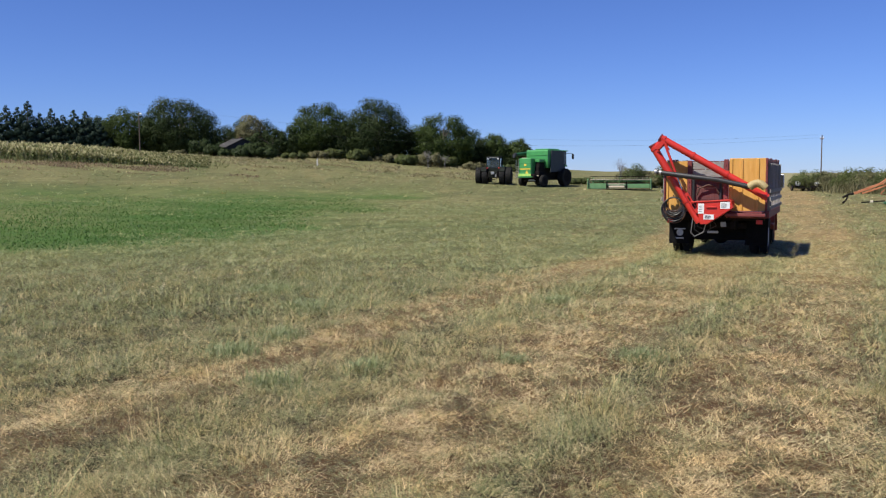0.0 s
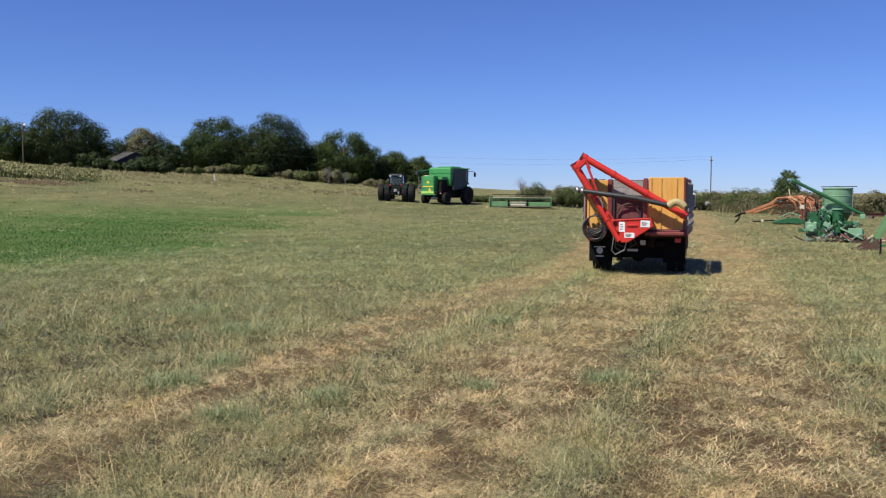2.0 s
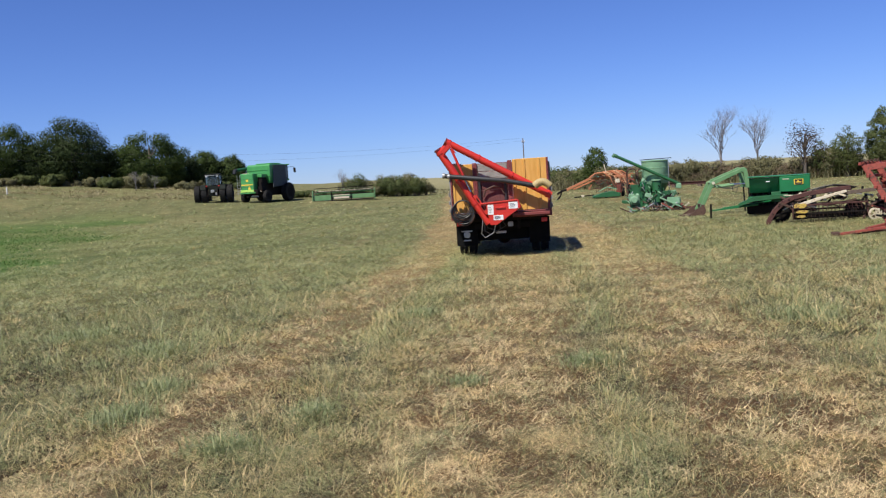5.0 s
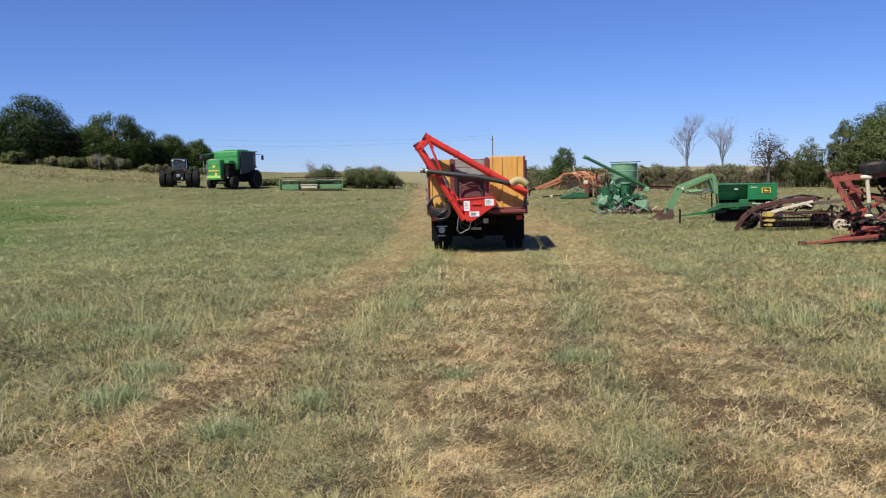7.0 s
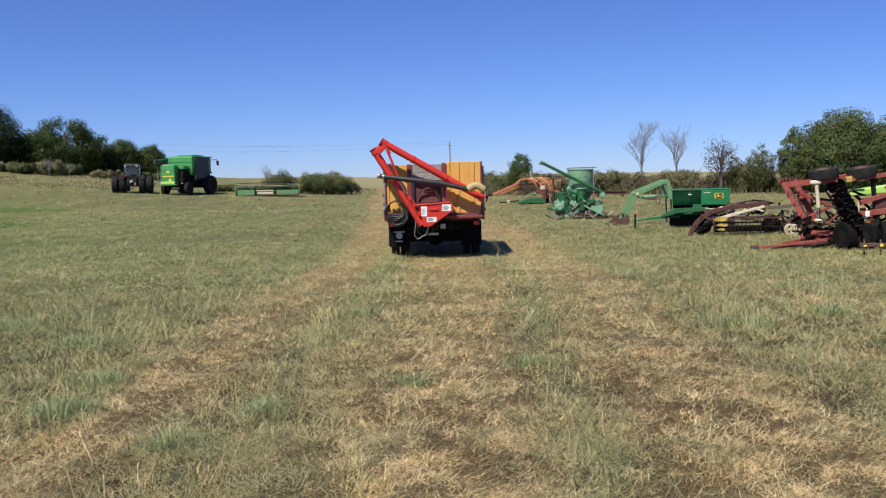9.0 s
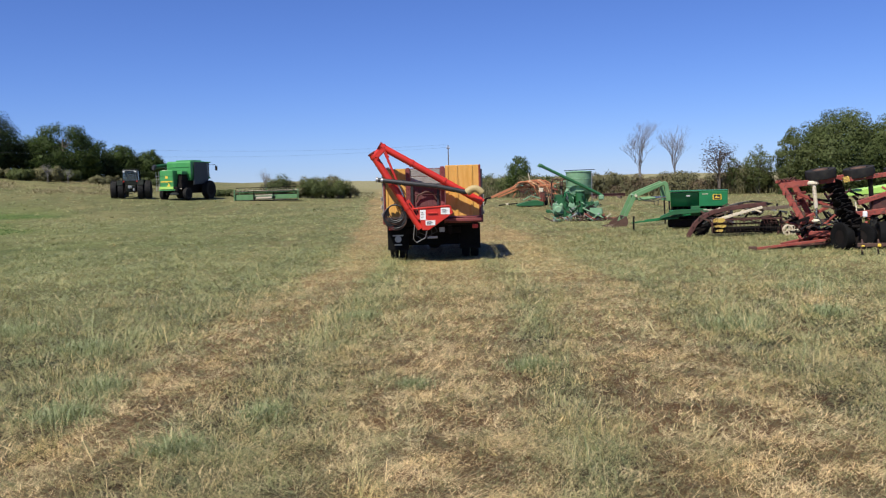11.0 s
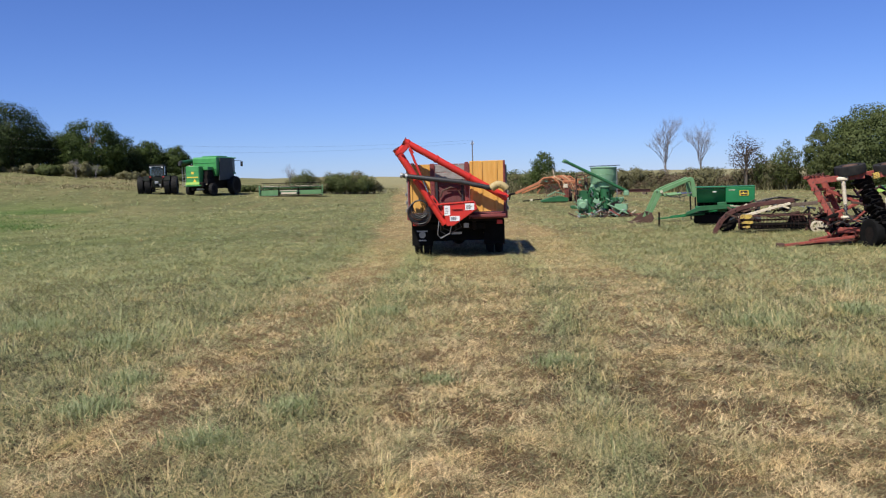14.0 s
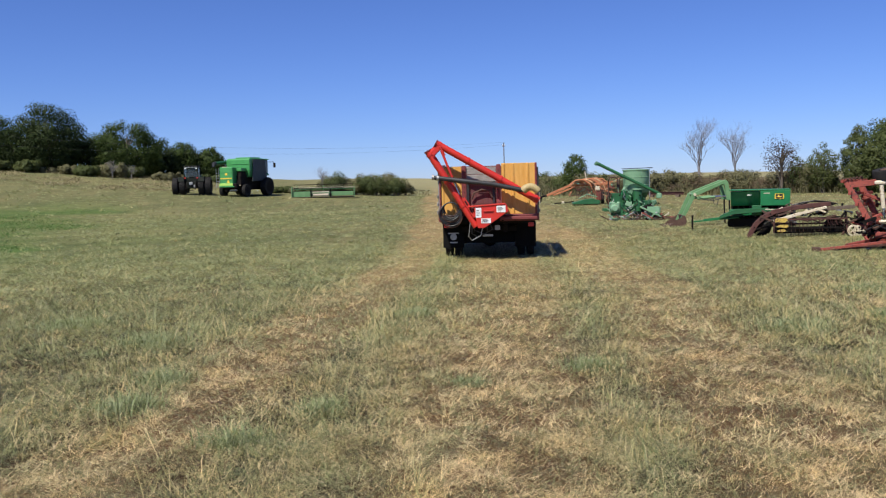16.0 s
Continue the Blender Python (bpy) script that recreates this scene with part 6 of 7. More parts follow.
def front_loader(m):
    C = thing("front_loader", m, "detached faded green front-end loader resting on its bucket", "loader")
    boxes, rod, bar = boxes_for(C), rods_for(C), bars_for(C)
    for k, dy in enumerate((0.0, 1.05)):
        bm = bmesh.new()
        slab(bm, [(0.06, 0.2), (0.2, 0.2), (0.62, 1.12), (0.76, 1.17), (1.74, 1.58), (1.78, 1.66), (1.7, 1.7), (0.68, 1.3), (0.52, 1.2), (0.46, 1.06)], 0.1, pose(0, dy, 0))
        bmesh.ops.bevel(bm, geom=list(bm.edges), offset=0.012, segments=1, affect='EDGES')
        part("boom_arm", bm, "loader_green", C, "bent faded green boom arm")
        bm = bmesh.new()
        slab(bm, [(1.68, 1.64), (1.8, 1.64), (1.95, 0.95), (1.76, 0.95)], 0.12, pose(0, dy - 0.01, 0))
        part("mount_post", bm, "loader_green", C)
        bm = bmesh.new()
        lathe(bm, [(0.05, -0.03), (0.05, 0.16)], pose(0.62, dy + 0.1, 1.18, 90, 0, 0), 12)
        part("pivot_pin", bm, "cream", C)
        rod("lift_cylinder", [(0.72, dy + 0.05, 1.02), (1.35, dy + 0.05, 1.08)], 0.045, "loader_green")
        rod("cylinder_rod", [(1.35, dy + 0.05, 1.08), (1.78, dy + 0.05, 1.1)], 0.025, "chrome")
        rod("hydraulic_hose", [(0.75, dy, 1.1), (0.95, dy - 0.02, 0.98), (1.3, dy - 0.02, 0.95), (1.55, dy, 1.02)], 0.014, "black")
        bar("stand", (1.86, dy + 0.05, 0.95), (1.9, dy + 0.05, 0.0), 0.05, 0.05, "dark_frame")
    for x, z in ((0.62, 1.18), (1.7, 1.55)):
        rod("cross_tube", [(x, 0.0, z), (x, 1.15, z)], 0.05, "loader_green")
    rod("hose_loop", [(1.28, -0.03, 1.02), (1.3, -0.06, 0.82), (1.42, -0.06, 0.8), (1.46, -0.03, 1.0)], 0.013, "black")
    bm = bmesh.new()
    slab(bm, [(-0.4, 0.0), (0.22, 0.02), (0.3, 0.2), (0.24, 0.42), (0.15, 0.42), (0.2, 0.2), (0.12, 0.08), (-0.38, 0.03)], 1.6, pose(0, -0.25, 0))
    b = part("bucket", bm, "rust", C, "rusty brown loader bucket")
    for dy in (-0.27, 1.35):
        bm = bmesh.new()
        slab(bm, [(-0.4, 0.0), (0.22, 0.02), (0.3, 0.2), (0.24, 0.42), (0.0, 0.3)], 0.03, pose(0, dy, 0))
        part("bucket_side", bm, "rust", b)
    for k in range(6):
        bm = bmesh.new()
        bx(bm, (-0.52, -0.2 + k * 0.28, 0.0), (-0.36, -0.13 + k * 0.28, 0.035), 0.004)
        part("tooth", bm, "rust", b)


def grain_drill(m):
    C = thing("grain_drill", m, "dark green grain drill with long seed box and yellow badge", "seed drill")
    boxes, rod, bar = boxes_for(C), rods_for(C), bars_for(C)
    bm = bmesh.new()
    slab(bm, [(-0.08, 0.76), (0.25, 0.76), (0.42, 1.24), (-0.36, 1.24)], 0.92, Matrix.Translation((0.06, 0, 0)) @ pose(0, 0, 0, 0, 0, 90))
    bmesh.ops.bevel(bm, geom=list(bm.edges), offset=0.015, segments=1, affect='EDGES')
    part("seed_box", bm, "drill_green", C, "dark green sloping seed box")
    boxes("seed_box_end", "drill_green", [((0.065, -0.4, 0.76), (0.98, 0.42, 1.26))], "brighter green end panel", 0.02)
    boxes("box_lid", "drill_green", [((-0.9, -0.4, 1.262), (0.99, 0.44, 1.3))])
    boxes("badge", "yellow", [((0.5, -0.412, 0.98), (0.78, -0.404, 1.16))], "yellow badge with a dark emblem")
    boxes("badge_emblem", "black", [((0.53, -0.418, 1.0), (0.75, -0.413, 1.14))])
    bm = bmesh.new()
    bx(bm, (0.56, -0.424, 1.04), (0.72, -0.419, 1.07))
    bx(bm, (0.6, -0.424, 1.07), (0.64, -0.419, 1.11))
    part("emblem_mark", bm, "yellow", C)
    boxes("small_print", "white", [((-0.35, -0.34, 1.1), (-0.22, -0.26, 1.13))])
    boxes("small_print", "cream", [((0.16, -0.408, 1.16), (0.36, -0.4, 1.185))], bevel=0.002)
    boxes("frame_bar", "drill_green", [((-0.9, -0.55, 0.55), (0.9, -0.45, 0.66)), ((-0.9, 0.45, 0.5), (0.95, 0.55, 0.62))])
    bm = bmesh.new()
    slab(bm, [(-1.2, 0.46), (-0.75, 0.66), (0.3, 0.7), (0.3, 0.6), (-0.75, 0.52), (-1.2, 0.38)], 0.6, pose(0, -0.9, 0))
    part("foot_platform", bm, "dark_green", C, "green sloping foot platform")
    bar("tongue", (-0.6, -0.6, 0.4), (-2.1, -0.95, 0.28), 0.035, 0.045, "drill_green")
    bar("tongue_brace", (-0.2, 0.0, 0.48), (-1.7, -0.85, 0.34), 0.04, 0.05, "drill_green")
    rod("tongue_jack", [(-2.05, -0.95, 0.5), (-2.05, -0.95, 0.0)], 0.03, "dark_frame")
    boxes("opener_frame", "dark_frame", [((-0.85, 0.2, 0.08), (0.9, 0.5, 0.8)), ((-0.95, -0.5, 0.08), (0.7, -0.3, 0.4))], "dark opener gang under the seed box", 0.04)
    for k in range(10):
        x = -0.8 + k * 0.18
        bm = bmesh.new()
        lathe(bm, [(0.02, -0.012), (0.17, -0.004), (0.17, 0.004), (0.02, 0.012)], pose(x, 0.12 + 0.12 * (k % 2), 0.17, 0, 90, 8), 18)
        o = part("disc_opener", bm, "disc_steel", C)
        rod("seed_tube", [(x, 0.0, 0.78), (x, 0.05, 0.5), (x, 0.15 + 0.12 * (k % 2), 0.28)], 0.022, "black", seg=6)
    for x in (1.08,):
        wheel(C, x, 0.25, 0.36, 0.18, "yellow", 18, face=1 if x > 0 else -1, tread=0.02)
    boxes("drive_chain_case", "dark_green", [((-0.2, -0.42, 0.45), (0.1, -0.36, 0.78))])


def hay_rake(m):
    C = thing("hay_rake", m, "old rusty side-delivery hay rake with tine bars", "hay rake")
    boxes, rod, bar = boxes_for(C), rods_for(C), bars_for(C)
    arch = [(-0.72, 0, 0.0), (-0.63, 0, 0.2), (-0.5, 0, 0.42), (-0.27, 0, 0.63), (0.02, 0, 0.77), (0.47, 0, 0.87), (1.05, 0, 0.94), (1.55, 0, 0.98)]
    for dy in (-0.06, 0.22):
        bm = bmesh.new()
        for a, b in zip(arch, arch[1:]):
            beam(bm, (a[0], dy, a[2]), (b[0], dy, b[2] + 0.004), 0.05, 0.13, 0.012)
        part("main_arch", bm, "red_rust", C, "curved rusty red main frame arch")
    for k, (x, z) in enumerate(((-0.57, 0.31), (-0.4, 0.53), (-0.12, 0.71))):
        rod("arch_bolt", [(x, -0.1, z), (x, 0.26, z)], 0.022, "dark_frame")
    bar("cream_bar", (-0.04, -0.3, 0.5), (0.7, -0.26, 0.72), 0.07, 0.09, "cream", "chipped cream brace bar")
    bar("cream_bar", (0.68, -0.26, 0.715), (1.42, -0.2, 0.9), 0.06, 0.075, "cream")
    bar("tail_beam", (1.4, -0.15, 0.84), (2.2, -0.05, 0.9), 0.08, 0.1, "pole_wood", "dull grey-brown tapering tail beam")
    for k, z in enumerate((0.54, 0.41, 0.28, 0.16)):
        bm = bmesh.new()
        y = -0.34 + 0.09 * (k % 2)
        beam(bm, (0.0, y, z), (1.98, y + 0.22, z + 0.02), 0.035, 0.045, 0.005)
        for j in range(17):
            x = 0.08 + 0.115 * j
            sweep(bm, [(x, y + 0.11 * x, z), (x + 0.02 * math.sin(j * 2.7), y + 0.11 * x - 0.02, z - 0.11), (x + 0.04, y + 0.11 * x - 0.06, z - 0.16)], 0.007, 4)
        part("tine_bar", bm, "red_rust" if k == 0 else "dark_frame", C, "dark bar with a row of hooked tines")
    for k, (z0, z1, xa, xb) in enumerate(((0.46, 0.6, 0.0, 0.34), (0.31, 0.4, 0.06, 0.38), (0.18, 0.26, 0.08, 0.3))):
        bm = bmesh.new()
        slab(bm, [(xa, z0 + 0.02), (xb - 0.09, z0), (xb, (z0 + z1) / 2), (xb - 0.03, z1), (xa + 0.05, z1), (xa - 0.03, (z0 + z1) / 2)], 0.02, pose(0, -0.4, 0))
        part("yellow_guard", bm, "chipped_yellow", C, "chipped yellow reel end plate")
    for k in range(3):
        z = 0.24 + 0.16 * k
        bm = bmesh.new()
        sweep(bm, [(0.05, 0.14, z), (1.9, 0.34, z + 0.02)], 0.018, 6)
        for j in range(16):
            x = 0.06 + 0.11 * j
            sweep(bm, [(x, 0.14 + 0.11 * x, z), (x + 0.04 * math.sin(j * 3.1), 0.12 + 0.11 * x, z - 0.17)], 0.008, 4)
        part("tine_bar", bm, "rust", C)
    for x, dy in ((-0.03, 0.0), (1.97, 0.22)):
        bm = bmesh.new()
        lathe(bm, [(0.24, -0.012), (0.27, 0), (0.24, 0.012), (0.22, 0)], pose(x, -0.3 + dy, 0.38, 0, 90, 0), 20, True)
        for k in range(5):
            a = 2 * math.pi * k / 5 + 0.3
            beam(bm, (x, -0.3 + dy, 0.38), (x, -0.3 + dy + 0.24 * math.cos(a), 0.38 + 0.22 * math.sin(a)), 0.03, 0.012)
        part("reel_spider", bm, "red_rust", C)
    bar("end_frame", (1.96, 0.0, 0.72), (1.98, -0.05, 0.1), 0.06, 0.06, "dark_frame")
    for x, y in ((2.12, -0.3), (2.3, -0.22)):
        bm = bmesh.new()
        lathe(bm, [(0.12, -0.025), (0.17, -0.02), (0.17, 0.02), (0.12, 0.025)], pose(x, y, 0.21, 90, 0, 20), 22, True)
        for k in range(5):
            a = 2 * math.pi * k / 5
            beam(bm, (x, y, 0.21), (x + 0.15 * math.cos(a), y, 0.21 + 0.15 * math.sin(a)), 0.035, 0.02)
        part("gauge_wheel", bm, "cream", C, "small cream spoked gauge wheel")
    for k in range(4):
        rod("hydraulic_line", [(0.45 + 0.1 * k, 0.02 + 0.05 * k, 0.96), (0.8 + 0.1 * k, 0.0, 1.05 + 0.015 * k), (1.25 + 0.08 * k, 0.05, 1.05), (1.6 + 0.05 * k, 0.1, 0.98)], 0.014, "black", seg=6)
    g = random.Random(23)
    for k in range(64):
        p = Vector((g.uniform(-0.3, 1.95), g.uniform(-0.05, 0.5), g.uniform(0.42, 0.9)))
        p.z -= 0.25 * max(0.0, 0.3 - p.x)
        q = p + Vector((g.uniform(-0.5, 0.5), g.uniform(-0.1, 0.1), g.uniform(-0.15, 0.15)))
        bar("linkage", p, q, 0.04, g.uniform(0.03, 0.06), g.choice(("rust", "rust", "dark_frame", "dark_frame", "rust", "cream")) if k % 9 else "galv")
    # dark wheels under the frame; dark brackets and a rail add its shadow
    for x, y in ((-0.34, 0.36), (1.72, 0.62), (2.45, 0.1)):
        wheel(C, 0, 0, 0.29, 0.14, "dark_frame", 0, face=-1, deep=0.05, tread=0.01, tyre="flap").matrix_basis = pose(x, y, 0.29, 0, 90, 70)
    for k in range(34):
        p = Vector((g.uniform(1.85, 2.75), g.uniform(-0.1, 0.4), g.uniform(0.12, 0.85)))
        q = p + Vector((g.uniform(-0.35, 0.35), g.uniform(-0.1, 0.1), g.uniform(-0.25, 0.25)))
        bar("bracket", p, q, 0.045, g.uniform(0.03, 0.06), g.choice(("red_rust", "flap", "dark_frame", "rust", "red_rust", "cream" if k % 6 == 0 else "flap")))
    bar("rear_rail", (0.0, 0.5, 0.2), (2.1, 0.7, 0.22), 0.06, 0.16, "dark_frame")
    for k in range(3):
        rod("crank_rod", [(0.3 + 0.4 * k, 0.05, 0.94), (0.45 + 0.4 * k, 0.1, 1.02), (0.6 + 0.4 * k, 0.0, 0.9)], 0.02, "rust", seg=6)


def disk_harrow(m):
    C = thing("disk_harrow", m, "faded red folded disk harrow with tyres up on the wings", "disk harrow")
    boxes, rod, bar = boxes_for(C), rods_for(C), bars_for(C)
    # tongue on the ground
    bar("tongue", (-1.2, -0.3, 0.06), (0.35, -0.1, 0.24), 0.06, 0.06, "implement_red", "long faded red tongue lying in the grass")
    bar("tongue", (-0.9, -0.2, 0.05), (0.35, 0.05, 0.16), 0.05, 0.05, "red_rust")
    bar("tongue", (-0.6, -0.1, 0.13), (0.4, 0.5, 0.3), 0.08, 0.1, "implement_red")
    boxes("hitch", "rust", [((-1.34, -0.36, 0.03), (-1.16, -0.24, 0.12))])
    # main frame
    for y in (0.0, 0.8):
        bar("main_beam", (0.0, y, 0.38), (2.6, y, 0.42), 0.12, 0.12, "implement_red")
    for x in (0.05, 0.9, 1.8, 2.55):
        bar("cross_beam", (x, -0.05, 0.4), (x, 0.9, 0.4), 0.1, 0.1, "implement_red")
    # near wing, folded up and leaning
    wing = [((-0.62, 0.1, 1.62), (-0.08, 0.0, 0.62)), ((-0.3, 0.5, 1.62), (0.15, 0.4, 0.62))]
    for a, b in wing:
        bar("wing_beam", a, b, 0.2, 0.12, "implement_red", "leaning folded wing beam")
    for f in (0.02, 0.3, 0.55, 0.8, 0.98):
        a = Vector(wing[0][0]).lerp(Vector(wing[0][1]), f)
        b = Vector(wing[1][0]).lerp(Vector(wing[1][1]), f)
        bar("wing_rib", a - (b - a) * 0.3, b + (b - a) * 0.6, 0.07, 0.07, "implement_red")
    bar("wing_top", (-0.62, 0.05, 1.5), (0.55, -0.02, 1.62), 0.12, 0.13, "implement_red")
    bar("wing_top", (0.3, 0.0, 1.6), (1.1, 0.2, 1.72), 0.12, 0.12, "implement_red")
    bar("wing_stay", (-0.2, 0.1, 1.3), (0.6, 0.2, 0.95), 0.09, 0.07, "implement_red")
    bar("wing_stay", (-0.05, 0.0, 0.75), (0.75, 0.2, 1.15), 0.09, 0.07, "implement_red")
    for k in range(6):
        boxes("clamp", "rust", [((-0.5 + 0.085 * k, 0.0 - 0.02 * k, 1.3 - 0.13 * k), (-0.42 + 0.085 * k, 0.16, 1.42 - 0.13 * k))])
    rod("hydraulic_cylinder", [(0.1, -0.1, 1.5), (0.15, -0.1, 0.98)], 0.045, "cream", "cream hydraulic cylinder")
    rod("cylinder_rod", [(0.15, -0.1, 0.98), (0.16, -0.1, 0.7)], 0.03, "chrome")
    boxes("cylinder_mount", "cream", [((-0.04, -0.16, 1.5), (0.2, -0.02, 1.6)), ((0.06, -0.16, 0.64), (0.26, -0.02, 0.72))], bevel=0.03)
    # tyres carried on top
    for x, y, z in ((0.27, 0.1, 1.76), (1.08, 0.1, 1.78), (2.0, 0.4, 1.78)):
        w = wheel(C, 0, 0, 0.345, 0.22, "rust", 0, face=-1, tread=0.012)
        w.matrix_basis = pose(x, y, z, 6, -8, 0)
    # gang of discs standing on end
    a, b = Vector((0.52, 0.1, 1.5)), Vector((0.92, -0.6, 0.5))
    g = rod("gang_shaft", [a, b], 0.035, "dark_frame")
    x_, y_, z_ = frame_of(a, b)
    g = random.Random(41)
    for k in range(12):
        c = a.lerp(b, (k + 0.2 + g.uniform(-0.2, 0.2)) / 12)
        bm = bmesh.new()
        m4 = Matrix.Translation(c) @ Matrix((x_, y_, z_)).transposed().to_4x4() @ pose(0, 0, 0, g.uniform(-9, 9), g.uniform(-9, 9), 0) @ Matrix.Scale(g.uniform(0.6, 0.8), 4)
        lathe(bm, [(0.03, 0.05), (0.15, 0.035), (0.26, 0.0), (0.26, -0.008), (0.15, 0.025), (0.03, 0.04)], m4, 22)
        part("disc", bm, "dark_frame", C, "dark worn harrow disc", smooth=True)
    bm = bmesh.new()
    part("gang_frame", beam(bm, a + Vector((0.05, 0.12, 0.1)), b + Vector((0.0, 0.2, -0.1)), 0.3, 0.12), "flap", C)
    for k in range(18):
        c = a.lerp(b, (k + 0.5) / 18) + Vector((g.uniform(-0.12, 0.16), -0.12, 0))
        bar("gang_bracket", c, c + Vector((g.uniform(-0.22, 0.22), -0.05, g.uniform(-0.14, 0.1))), 0.05, g.uniform(0.03, 0.06), g.choice(("red_rust", "flap", "dark_frame", "flap")))
    # gang on the ground
    for k in range(9):
        bm = bmesh.new()
        lathe(bm, [(0.03, 0.05), (0.18, 0.035), (0.29, 0.0), (0.29, -0.008), (0.18, 0.025), (0.03, 0.04)], pose(0.95 + k * 0.21, -0.12 + 0.03 * k, 0.27, 0, 82, 14), 22)
        part("disc", bm, "disc_steel", C, smooth=True)
    rod("gang_shaft", [(0.85, -0.14, 0.27), (2.75, 0.14, 0.27)], 0.035, "dark_frame")
    for x in (1.1, 1.6, 2.1, 2.55):
        bar("gang_hanger", (x, -0.1 + 0.15 * (x - 1.1), 0.3), (x, 0.05, 0.62), 0.05, 0.08, "implement_red")
    bar("lower_beam", (1.0, -0.25, 1.08), (2.3, -0.1, 1.5), 0.12, 0.1, "implement_red")
    bar("lower_beam", (0.9, -0.32, 0.82), (2.3, -0.2, 0.98), 0.14, 0.12, "implement_red")
    bar("lower_beam", (0.85, -0.1, 1.62), (2.3, 0.1, 1.78), 0.1, 0.1, "implement_red")
    boxes("drive_box", "red_rust", [((1.3, -0.2, 0.9), (1.95, 0.1, 1.2))], bevel=0.03)
    for k in range(5):
        rod("frame_tooth", [(-0.55 + 0.07 * k, 0.02, 1.6 + 0.01 * k), (-0.6 + 0.072 * k, -0.04, 1.66 + 0.01 * k), (-0.66 + 0.075 * k, -0.05, 1.64)], 0.014, "red_rust", seg=6)
    for k in range(6):
        rod("brake_line", [(-0.2 + 0.18 * k, -0.18, 0.5), (0.0 + 0.18 * k, -0.24, 0.62 + 0.06 * (k % 3)), (0.25 + 0.16 * k, -0.2, 0.5 + 0.05 * k)], 0.012, "black", seg=5)
    # jumble of wing linkages on the other side
    bar("far_wing_beam", (1.3, 0.3, 0.7), (2.6, 0.5, 1.55), 0.12, 0.1, "implement_red")
    bar("far_wing_beam", (1.2, 0.6, 1.1), (2.7, 0.7, 1.32), 0.11, 0.1, "implement_red")
    bar("far_wing_beam", (1.4, -0.1, 0.85), (2.7, 0.1, 1.0), 0.11, 0.1, "implement_red")
    bar("yellow_arm", (0.72, -0.05, 1.6), (1.18, -0.05, 1.7), 0.12, 0.13, "chipped_yellow", "chipped tan-yellow arm")
    bar("post", (1.28, 0.0, 1.78), (1.36, 0.05, 1.0), 0.09, 0.09, "dark_frame")
    for k in range(4):
        rod("hydraulic_hose", [(0.1 + 0.3 * k, -0.12, 0.9), (0.3 + 0.3 * k, -0.2, 0.6 + 0.05 * k), (0.7 + 0.25 * k, -0.15, 0.72)], 0.014, "black", seg=6)
    for k in range(9):
        bm = bmesh.new()
        lathe(bm, [(0.03, 0.05), (0.16, 0.035), (0.27, 0.0), (0.27, -0.008), (0.16, 0.025), (0.03, 0.04)], pose(0.1 + k * 0.2, 0.7 - 0.03 * k, 0.27, 0, 98, -14), 22)
        part("disc", bm, "disc_steel", C, smooth=True)
    g = random.Random(17)
    for k in range(70):
        p = Vector((g.uniform(-0.2, 2.4), g.uniform(-0.15, 0.7), g.uniform(0.25, 1.25)))
        q = p + Vector((g.uniform(-0.45, 0.45), g.uniform(-0.2, 0.2), g.uniform(-0.25, 0.35)))
        bar("linkage", p, q, g.uniform(0.04, 0.09), g.uniform(0.03, 0.07), g.choice(("implement_red", "implement_red", "rust", "dark_frame", "rust")))
    for k in range(44):
        p = Vector((g.uniform(-0.15, 0.95), g.uniform(-0.1, 0.6), g.uniform(0.15, 0.75)))
        q = p + Vector((g.uniform(-0.35, 0.35), g.uniform(-0.1, 0.1), g.uniform(-0.2, 0.25)))
        bar("linkage", p, q, 0.05, g.uniform(0.03, 0.07), g.choice(("red_rust", "flap", "dark_frame", "red_rust", "implement_red")))
    for x, y, a in ((1.02, -0.52, 60), (0.66, -0.42, 25)):
        wheel(C, 0, 0, 0.34, 0.2, "dark_frame", 0, face=-1, hub=0.42, deep=0.08, tread=0.012, tyre="flap").matrix_basis = pose(x, y, 0.33, 0, 90, a)
    wheel(C, 1.5, -0.35, 0.34, 0.22, "dark_frame", 0, face=-1, tread=0.012, tyre="flap")
    for x, y in ((0.75, 0.45), (2.2, 0.45)):
        wheel(C, x, y, 0.33, 0.22, "cream", 20, face=-1, tread=0.02)
    boxes("white_hub", "white", [((1.08, -0.4, 0.76), (1.18, -0.32, 0.9)), ((1.66, -0.4, 0.78), (1.76, -0.32, 0.9))], bevel=0.02)


